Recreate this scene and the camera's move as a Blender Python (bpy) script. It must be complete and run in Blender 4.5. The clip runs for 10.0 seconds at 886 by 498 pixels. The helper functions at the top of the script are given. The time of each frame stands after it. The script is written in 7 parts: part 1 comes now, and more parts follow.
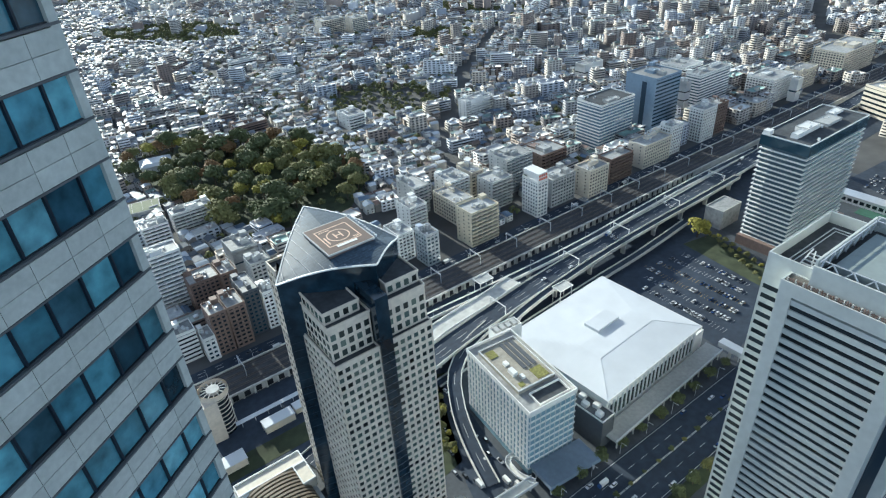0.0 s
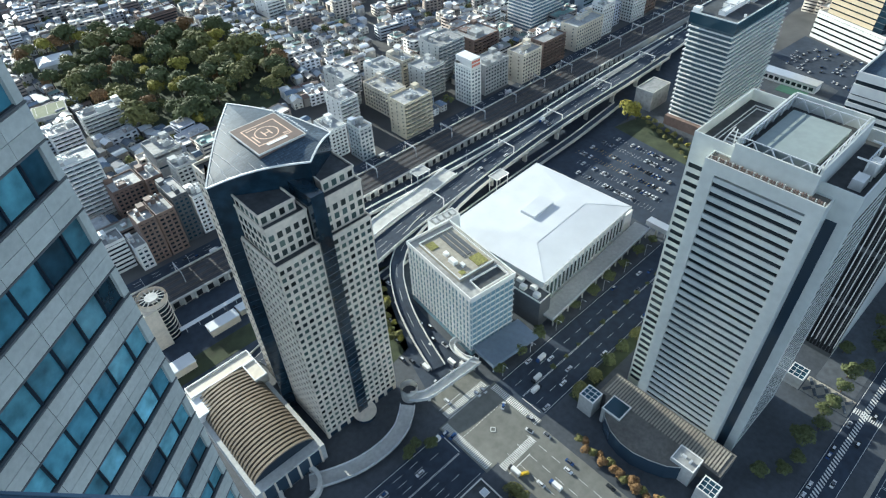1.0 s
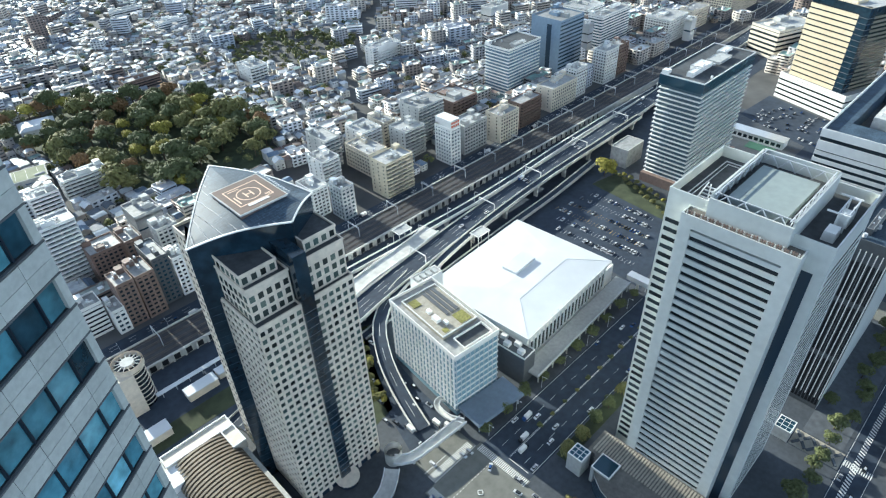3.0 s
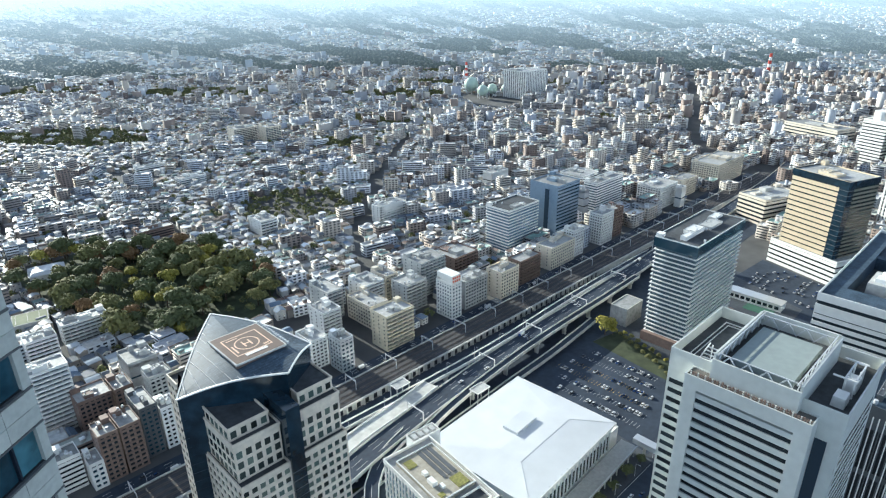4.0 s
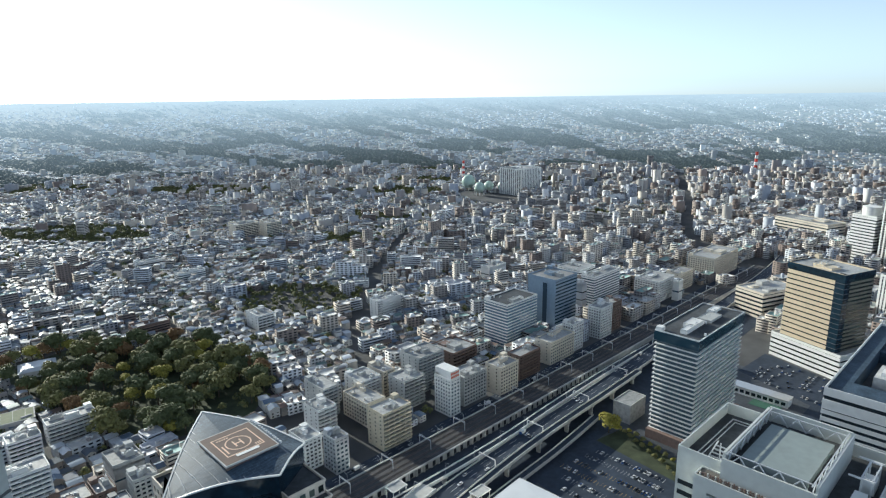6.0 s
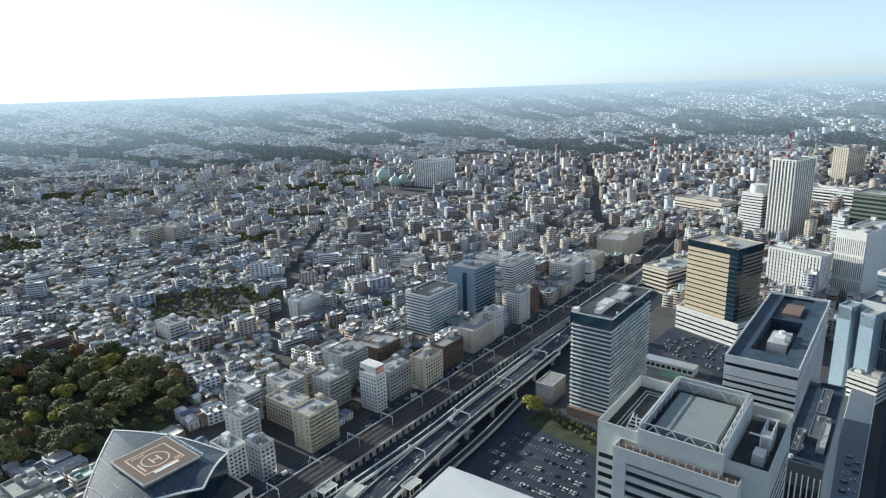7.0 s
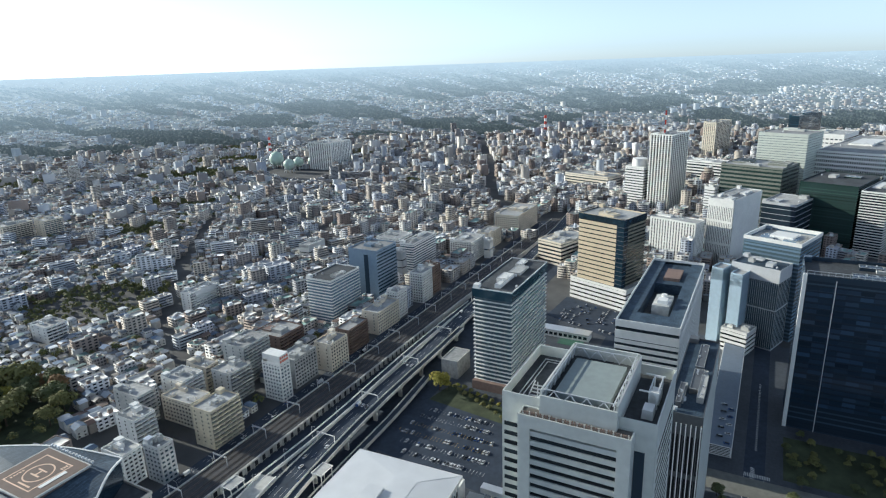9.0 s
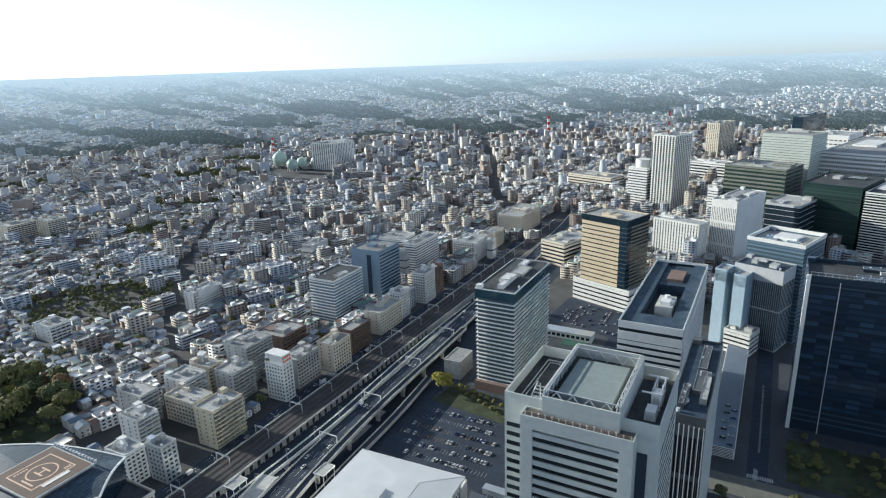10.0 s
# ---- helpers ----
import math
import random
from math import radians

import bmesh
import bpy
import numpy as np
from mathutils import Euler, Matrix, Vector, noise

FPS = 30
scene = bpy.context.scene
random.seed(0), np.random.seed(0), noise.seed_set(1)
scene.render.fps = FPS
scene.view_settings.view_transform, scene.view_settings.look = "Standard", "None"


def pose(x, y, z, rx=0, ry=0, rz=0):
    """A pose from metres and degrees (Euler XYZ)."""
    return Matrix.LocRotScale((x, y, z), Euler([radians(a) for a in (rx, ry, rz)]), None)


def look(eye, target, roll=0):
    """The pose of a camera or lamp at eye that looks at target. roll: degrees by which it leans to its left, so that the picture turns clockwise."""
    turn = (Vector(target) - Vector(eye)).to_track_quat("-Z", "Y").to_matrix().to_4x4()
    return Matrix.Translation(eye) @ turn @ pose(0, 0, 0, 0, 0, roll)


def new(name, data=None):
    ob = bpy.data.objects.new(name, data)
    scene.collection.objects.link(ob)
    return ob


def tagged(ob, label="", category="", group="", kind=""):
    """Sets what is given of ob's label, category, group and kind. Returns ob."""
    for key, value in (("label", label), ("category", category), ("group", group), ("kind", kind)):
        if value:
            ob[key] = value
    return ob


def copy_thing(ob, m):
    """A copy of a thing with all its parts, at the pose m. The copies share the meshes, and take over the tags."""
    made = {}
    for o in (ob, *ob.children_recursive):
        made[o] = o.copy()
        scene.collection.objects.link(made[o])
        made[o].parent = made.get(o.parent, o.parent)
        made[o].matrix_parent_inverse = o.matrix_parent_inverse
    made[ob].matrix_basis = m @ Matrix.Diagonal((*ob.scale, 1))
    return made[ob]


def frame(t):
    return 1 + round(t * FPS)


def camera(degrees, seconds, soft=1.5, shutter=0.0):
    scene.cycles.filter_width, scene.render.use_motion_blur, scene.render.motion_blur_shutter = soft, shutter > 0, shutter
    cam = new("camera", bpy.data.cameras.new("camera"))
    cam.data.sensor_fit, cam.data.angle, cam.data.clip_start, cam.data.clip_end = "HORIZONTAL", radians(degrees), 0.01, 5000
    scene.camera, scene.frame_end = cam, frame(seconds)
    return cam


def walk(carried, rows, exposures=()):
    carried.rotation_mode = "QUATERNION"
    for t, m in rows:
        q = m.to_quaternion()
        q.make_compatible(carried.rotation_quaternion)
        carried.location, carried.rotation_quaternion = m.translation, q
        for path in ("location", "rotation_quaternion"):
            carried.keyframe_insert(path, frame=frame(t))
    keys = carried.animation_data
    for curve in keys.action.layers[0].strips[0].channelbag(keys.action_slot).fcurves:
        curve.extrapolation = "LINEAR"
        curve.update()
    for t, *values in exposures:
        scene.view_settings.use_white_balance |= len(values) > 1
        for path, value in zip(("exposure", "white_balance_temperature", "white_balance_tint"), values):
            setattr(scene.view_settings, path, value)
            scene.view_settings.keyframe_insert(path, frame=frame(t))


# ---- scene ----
# Axes: x runs along the railway, y across it; the ground is z = 0 and the eye stands on a high floor of a tower.
cam = camera(71.5, 10.0, soft=1.2)
EYE = (0.0, 0.0, 270.0)
GRID = 35.5
TURNS = [
    (0, -1.25, -31.99, 3.24), (0.5, -5.0, -36.67, 2.65), (1, -7.66, -42.23, 2.16), (1.5, -9.28, -46.24, 1.76), (2, -9.79, -47.48, 1.97),
    (3.5, -9.22, -28.88, 1.42), (4, -8.81, -22.67, 0.66), (4.5, -8.2, -17.97, 0.23), (5, -7.72, -14.92, 0.01), (6.5, -11.46, -13.86, 1.92),
    (7, -17.1, -14.73, 1.81), (7.5, -21.14, -15.68, 1.69), (8, -23.89, -16.41, 1.66), (8.5, -25.8, -16.69, 1.75), (9, -26.69, -16.82, 1.86),
    (9.5, -26.86, -16.89, 1.84), (10, -26.4, -16.77, 1.8),
]
walk(cam, [(t, pose(*EYE, 90 + p, r, y - GRID)) for t, y, p, r in TURNS], [(0.0, 0.88, 5400.0, -2.0), (1.2, 1.06, 5450.0, -2.0), (2.2, 1.28, 5450.0, -2.0), (3.5, 1.2, 5500.0, -1.0), (4.5, 0.82, 5550.0, 0.0), (6.5, 0.42, 5600.0, 1.0), (10.0, 0.44, 5600.0, 2.0)])

# ---- light ----
SUN_YAW, SUN_EL = 1.5, 17.0
world = bpy.data.worlds.new("world")
scene.world = world
world.use_nodes = True
wn = world.node_tree.nodes
sky = wn.new("ShaderNodeTexSky")
sky.sky_type, sky.sun_disc = "NISHITA", False
sky.sun_elevation, sky.sun_rotation = radians(SUN_EL), radians(-SUN_YAW)
sky.altitude, sky.air_density, sky.dust_density, sky.ozone_density = 0, 0.62, 0.3, 3.0
wn["Background"].inputs["Strength"].default_value = 0.14
pale = wn.new("ShaderNodeHueSaturation")
pale.inputs["Saturation"].default_value = 0.43
world.node_tree.links.new(sky.outputs[0], pale.inputs["Color"])
world.node_tree.links.new(pale.outputs[0], wn["Background"].inputs["Color"])
sun = new("sun", bpy.data.lights.new("sun", "SUN"))
sun.data.energy, sun.data.angle, sun.data.color = 5.0, radians(0.6), (1.0, 0.87, 0.70)
sun_way = Vector((-math.sin(radians(SUN_YAW)) * math.cos(radians(SUN_EL)), math.cos(radians(SUN_YAW)) * math.cos(radians(SUN_EL)), math.sin(radians(SUN_EL))))
sun.matrix_world = look(sun_way * 3000, (0, 0, 0))

# ---- materials ----
def mat(name, color, rough=0.7, metal=0.0, spread=0.0, by="", grain=0.0, scale=1.0, bump=0.0, stops=None, spec=0.5, hue=0.0):
    """spread: brightness differences between objects or islands; grain: stains at two sizes; stops: colours to pick from."""
    m = bpy.data.materials.new(name)
    m.use_nodes = True
    nt, b = m.node_tree, m.node_tree.nodes["Principled BSDF"]
    b.inputs["Roughness"].default_value, b.inputs["Metallic"].default_value = rough, metal
    b.inputs["Specular IOR Level"].default_value = spec
    def mixer(kind, a, c, fac=1.0):
        n = nt.nodes.new("ShaderNodeMix")
        n.data_type, n.blend_type = "RGBA", kind
        n.inputs[0].default_value = fac
        for k, v in ((6, a), (7, c)):
            if isinstance(v, tuple):
                n.inputs[k].default_value = v
            else:
                nt.links.new(v, n.inputs[k])
        return n.outputs[2]
    rnd = None
    if by == "object":
        rnd = nt.nodes.new("ShaderNodeObjectInfo").outputs["Random"]
    elif by == "island":
        rnd = nt.nodes.new("ShaderNodeNewGeometry").outputs["Random Per Island"]
    col = (*color, 1)
    if stops and rnd:
        ramp = nt.nodes.new("ShaderNodeValToRGB")
        ramp.color_ramp.interpolation = "CONSTANT"
        els = ramp.color_ramp.elements
        while len(els) < len(stops):
            els.new(0.5)
        for k, c in enumerate(stops):
            els[k].position, els[k].color = k / len(stops), (*c, 1)
        nt.links.new(rnd, ramp.inputs[0])
        col = ramp.outputs[0]
    if spread and rnd:
        r = nt.nodes.new("ShaderNodeMapRange")
        r.inputs[3].default_value, r.inputs[4].default_value = 1 - spread, 1 + spread
        if stops:
            f = nt.nodes.new("ShaderNodeMath")
            f.operation = "MULTIPLY"
            f.inputs[1].default_value = 37.7
            g = nt.nodes.new("ShaderNodeMath")
            g.operation = "FRACT"
            nt.links.new(rnd, f.inputs[0])
            nt.links.new(f.outputs[0], g.inputs[0])
            nt.links.new(g.outputs[0], r.inputs[0])
        else:
            nt.links.new(rnd, r.inputs[0])
        col = mixer("MULTIPLY", col, r.outputs[0])
    if grain or bump:
        geo = nt.nodes.new("ShaderNodeNewGeometry").outputs["Position"]
        for s, amount in ((scale, grain), (scale * 0.13, grain)):
            n = nt.nodes.new("ShaderNodeTexNoise")
            n.inputs["Scale"].default_value, n.inputs["Detail"].default_value = s, 4
            nt.links.new(geo, n.inputs["Vector"])
            if grain:
                r = nt.nodes.new("ShaderNodeMapRange")
                r.inputs[1].default_value, r.inputs[2].default_value = 0.3, 0.7
                r.inputs[3].default_value, r.inputs[4].default_value = 1 - amount, 1 + amount
                nt.links.new(n.outputs[0], r.inputs[0])
                col = mixer("MULTIPLY", col, r.outputs[0])
            if bump and s == scale:
                bp = nt.nodes.new("ShaderNodeBump")
                bp.inputs["Strength"].default_value, bp.inputs["Distance"].default_value = bump, 0.3
                nt.links.new(n.outputs[0], bp.inputs["Height"])
                nt.links.new(bp.outputs[0], b.inputs["Normal"])
    if isinstance(col, tuple):
        b.inputs["Base Color"].default_value = col
    else:
        nt.links.new(col, b.inputs["Base Color"])
    return m


WHITE = mat("white_panel", (0.79, 0.78, 0.74), 0.5, grain=0.05, scale=0.3)
# White panel greyed to the tone of the tower's shaded faces.
PANEL = mat("shade_toned_panel", (0.56, 0.58, 0.55), 0.45, grain=0.06, scale=0.3)
CREAM = mat("cream_panel", (0.70, 0.63, 0.51), 0.6, grain=0.08, scale=0.4)
GOLD = mat("tan_panel", (0.62, 0.52, 0.36), 0.5, grain=0.06, scale=0.4)
GREY = mat("grey_concrete", (0.44, 0.44, 0.42), 0.8, grain=0.12, scale=0.5, spread=0.12, by="object")
DARKGREY = mat("dark_cladding", (0.10, 0.105, 0.11), 0.45, grain=0.1, scale=0.4)
BROWN = mat("brown_tile", (0.21, 0.145, 0.115), 0.7, grain=0.12, scale=0.5, spread=0.15, by="object")
BEIGE = mat("beige_stone", (0.68, 0.60, 0.49), 0.6, grain=0.1, scale=0.5, spread=0.05, by="object")
YELLOWISH = mat("pale_yellow_render", (0.60, 0.53, 0.39), 0.75, grain=0.1, scale=0.6)
GRANITE = mat("grey_granite_panel", (0.47, 0.485, 0.45), 0.45, grain=0.09, scale=3.0, spread=0.07, by="object", bump=0.02)
GLASS = mat("dark_window_glass", (0.02, 0.028, 0.034), 0.07, spread=0.5, by="object", spec=0.6)
GLASS_BLUE = mat("blue_window_glass", (0.03, 0.07, 0.10), 0.06, 0.25, spread=0.35, by="object", spec=0.7)
GLASS_DEEP = mat("deep_blue_curtain_wall", (0.035, 0.055, 0.08), 0.12, 0.0, spread=0.45, by="object", spec=0.45)
GLASS_MID = mat("grey_blue_glazing", (0.085, 0.125, 0.15), 0.12, spread=0.3, by="object", spec=0.6)
GLASS_SKY = mat("sky_blue_glazing", (0.15, 0.22, 0.29), 0.1, spread=0.25, by="object", spec=0.7)
PALEBLUE = mat("pale_blue_panel", (0.42, 0.53, 0.62), 0.5, grain=0.05, scale=0.3)
OLIVE = mat("olive_grey_panel", (0.17, 0.18, 0.15), 0.5, grain=0.1, scale=0.3, spread=0.1, by="object")
GLASS_PALE = mat("pale_blue_glazing", (0.22, 0.33, 0.38), 0.15, spread=0.2, by="object", spec=0.6)
GLASS_GREEN = mat("green_window_glass", (0.030, 0.056, 0.050), 0.1, spread=0.4, by="object", spec=0.5)
GLASS_SHAFT = mat("dark_teal_shaft_glass", (0.014, 0.030, 0.046), 0.12, spec=0.55, grain=0.35, scale=0.25)
GLASS_BLINDS = mat("green_tinted_office_glass", (0.05, 0.06, 0.055), 0.12, by="object", spec=0.5, spread=0.2,
                   stops=[(0.035, 0.045, 0.042), (0.09, 0.125, 0.11), (0.02, 0.025, 0.025), (0.13, 0.16, 0.135), (0.05, 0.065, 0.06), (0.07, 0.10, 0.09)])
GLASS_TEAL = mat("teal_tinted_glass", (0.03, 0.13, 0.17), 0.12, 0.0, by="object", spec=0.7, grain=0.4, scale=0.9,
                 stops=[(0.100, 0.250, 0.312), (0.062, 0.163, 0.213), (0.163, 0.350, 0.413), (0.025, 0.062, 0.088), (0.088, 0.225, 0.288), (0.125, 0.300, 0.362), (0.050, 0.112, 0.150)], spread=0.25)
METAL = mat("pale_metal", (0.62, 0.64, 0.66), 0.35, 0.6, grain=0.05, scale=0.5)
STEEL = mat("painted_steel", (0.60, 0.61, 0.62), 0.5, 0.2, grain=0.06, scale=1.0)
BLUEFRAME = mat("dark_blue_frame", (0.014, 0.022, 0.036), 0.35, 0.3, grain=0.2, scale=8.0)
BLACK = mat("black_gasket", (0.012, 0.014, 0.018), 0.4, grain=0.1, scale=5.0)
ROOFWHITE = mat("white_metal_roof", (0.66, 0.67, 0.68), 0.4, 0.0, spec=0.4, grain=0.05, scale=0.08)
ROOFGREY = mat("grey_roof_membrane", (0.34, 0.34, 0.33), 0.7, grain=0.22, scale=0.35, spread=0.25, by="object")
ROOFDARK = mat("dark_roof_deck", (0.055, 0.06, 0.065), 0.8, grain=0.3, scale=0.4)
ROOFGREEN = mat("planted_roof", (0.22, 0.21, 0.06), 0.9, grain=0.3, scale=1.0)
PADGREY = mat("pale_green_grey_deck", (0.27, 0.31, 0.30), 0.7, grain=0.06, scale=0.4)
SLATE = mat("blue_grey_metal_roof", (0.055, 0.08, 0.11), 0.6, 0.0, spec=0.15, grain=0.3, scale=1.2, spread=0.12, by="object")
def tiled(m, size=1.4):
    """Fine pale joints between the sheets of a metal roof."""
    nt = m.node_tree
    b = nt.nodes["Principled BSDF"]
    base = b.inputs["Base Color"].links[0].from_socket
    co = nt.nodes.new("ShaderNodeTexCoord")
    br = nt.nodes.new("ShaderNodeTexBrick")
    br.inputs["Scale"].default_value, br.inputs["Mortar Size"].default_value = 1.0 / size, 0.045
    br.inputs["Brick Width"].default_value, br.inputs["Row Height"].default_value = 2.0, 0.9
    br.inputs["Color1"].default_value, br.inputs["Color2"].default_value, br.inputs["Mortar"].default_value = (0.85, 0.85, 0.85, 1), (1.15, 1.15, 1.15, 1), (1.9, 1.9, 1.9, 1)
    mx = nt.nodes.new("ShaderNodeMix")
    mx.data_type, mx.blend_type = "RGBA", "MULTIPLY"
    mx.inputs[0].default_value = 1.0
    nt.links.new(co.outputs["Object"], br.inputs["Vector"])
    nt.links.new(base, mx.inputs[6])
    nt.links.new(br.outputs["Color"], mx.inputs[7])
    nt.links.new(mx.outputs[2], b.inputs["Base Color"])
    return m


SLATE_TILED = tiled(mat("sheeted_blue_grey_roof", (0.055, 0.078, 0.105), 0.62, 0.0, spec=0.2, grain=0.2, scale=0.7))
DECK_BEIGE = mat("beige_roof_deck", (0.36, 0.33, 0.27), 0.85, grain=0.15, scale=0.5)
# Garden paving darkened and blued for the shade it lies in.
PAVE_BLUE = mat("blue_grey_garden_paving", (0.095, 0.105, 0.12), 0.85, grain=0.2, scale=0.3)
TERRACE = mat("brown_grey_terrace", (0.14, 0.13, 0.115), 0.85, grain=0.2, scale=0.5)
PAD = mat("brown_helipad_paint", (0.14, 0.098, 0.078), 0.8, grain=0.1, scale=0.5)
PADLINE = mat("peach_line_paint", (0.70, 0.50, 0.36), 0.7, grain=0.08, scale=1.0)
ARCHROOF = mat("ribbed_bronze_roof", (0.20, 0.16, 0.11), 0.6, 0.0, grain=0.12, scale=0.6)
# Shade and reflected sky blue are mixed into the asphalt and pavement colours.
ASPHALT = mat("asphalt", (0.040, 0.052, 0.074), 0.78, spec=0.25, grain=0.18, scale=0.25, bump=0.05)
# The same asphalt, paled and warmed where streets lie in sun.
ASPHALT_SUNLIT = mat("sunlit_asphalt", (0.17, 0.17, 0.15), 0.9, grain=0.14, scale=0.25)
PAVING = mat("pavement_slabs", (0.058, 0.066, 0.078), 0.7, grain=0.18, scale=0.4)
PAINT = mat("white_road_paint", (0.66, 0.66, 0.63), 0.7, grain=0.15, scale=1.5)
YPAINT = mat("yellow_road_paint", (0.55, 0.38, 0.10), 0.7, grain=0.15, scale=1.5)
CONCRETE = mat("viaduct_concrete", (0.56, 0.55, 0.51), 0.8, grain=0.16, scale=0.25)
BALLAST = mat("rusty_ballast", (0.058, 0.057, 0.060), 0.9, grain=0.25, scale=0.5)
RAIL = mat("steel_rail", (0.22, 0.18, 0.15), 0.4, 0.7, grain=0.1, scale=1.0)
TOWNGROUND = mat("town_ground", (0.085, 0.085, 0.085), 0.95, grain=0.3, scale=0.03)
GRASS = mat("grass", (0.05, 0.062, 0.03), 0.95, grain=0.35, scale=0.12)
BARK = mat("bark", (0.09, 0.065, 0.045), 0.95, grain=0.2, scale=3.0)
LEAF = mat("green_foliage", (0.18, 0.175, 0.065), 0.8, spread=0.25, by="island", spec=0.2)
LEAF_DARK = mat("dark_green_foliage", (0.105, 0.12, 0.052), 0.8, spread=0.25, by="island", spec=0.2)
LEAF_RUST = mat("rusty_autumn_foliage", (0.23, 0.14, 0.065), 0.8, spread=0.25, by="island", spec=0.2)
LEAF_YELLOW = mat("yellow_autumn_foliage", (0.30, 0.27, 0.055), 0.8, spread=0.35, by="island", spec=0.2)
RED = mat("red_paint", (0.50, 0.05, 0.03), 0.6, grain=0.1, scale=0.5)
ORANGE_SIGN = mat("orange_red_sign", (0.60, 0.12, 0.05), 0.6, grain=0.05, scale=1.0)
PALEGREEN = mat("pale_green_tank_paint", (0.50, 0.62, 0.52), 0.5, grain=0.05, scale=0.1)
CARGLASS = mat("car_glass", (0.015, 0.018, 0.02), 0.08)
TYRE = mat("tyre_rubber", (0.015, 0.015, 0.015), 0.8)
CARPAINT = mat("car_paint", (0.6, 0.6, 0.6), 0.25, 0.1, by="object", spread=0.1,
               stops=[(0.75, 0.76, 0.77), (0.70, 0.70, 0.70), (0.04, 0.045, 0.05), (0.42, 0.43, 0.45), (0.75, 0.76, 0.77), (0.12, 0.13, 0.15), (0.05, 0.10, 0.25), (0.72, 0.72, 0.70)])
TAXI = mat("taxi_yellow", (0.70, 0.48, 0.04), 0.3, grain=0.02)
HOUSEWALL = mat("house_walls", (0.5, 0.5, 0.48), 0.85, by="island", spread=0.15, grain=0.06, scale=0.5,
                stops=[(0.58, 0.52, 0.44), (0.40, 0.33, 0.27), (0.598, 0.586, 0.552), (0.713, 0.713, 0.713), (0.483, 0.460, 0.414), (0.368, 0.368, 0.368), (0.633, 0.610, 0.552), (0.253, 0.230, 0.207), (0.552, 0.575, 0.598)])
BLOCKWALL = mat("apartment_walls", (0.5, 0.5, 0.48), 0.8, by="island", spread=0.12, grain=0.06, scale=0.3,
                stops=[(0.54, 0.48, 0.40), (0.32, 0.26, 0.22), (0.593, 0.580, 0.556), (0.741, 0.741, 0.741), (0.469, 0.432, 0.383), (0.222, 0.173, 0.148), (0.346, 0.346, 0.358), (0.617, 0.568, 0.494), (0.272, 0.247, 0.235), (0.519, 0.543, 0.568), (0.420, 0.445, 0.494), (0.370, 0.333, 0.296)])
HOUSEROOF = mat("house_roofs", (0.2, 0.2, 0.2), 0.6, spec=0.42, by="island", spread=0.2, grain=0.08, scale=0.6,
                stops=[(0.158, 0.182, 0.219), (0.243, 0.255, 0.279), (0.104, 0.121, 0.146), (0.437, 0.462, 0.486), (0.182, 0.134, 0.109), (0.121, 0.170, 0.243), (0.705, 0.717, 0.729), (0.267, 0.243, 0.219), (0.121, 0.134, 0.158), (0.365, 0.377, 0.389), (0.146, 0.207, 0.194)])
FLATROOF = mat("flat_roofs", (0.3, 0.3, 0.3), 0.7, spec=0.4, by="island", spread=0.2, grain=0.18, scale=0.3,
               stops=[(0.504, 0.504, 0.492), (0.360, 0.360, 0.360), (0.660, 0.672, 0.672), (0.288, 0.312, 0.288), (0.240, 0.360, 0.336), (0.576, 0.564, 0.540), (0.432, 0.432, 0.456)])
SMALLGLASS = mat("small_window_glass", (0.035, 0.04, 0.045), 0.2, by="island", spread=0.6)


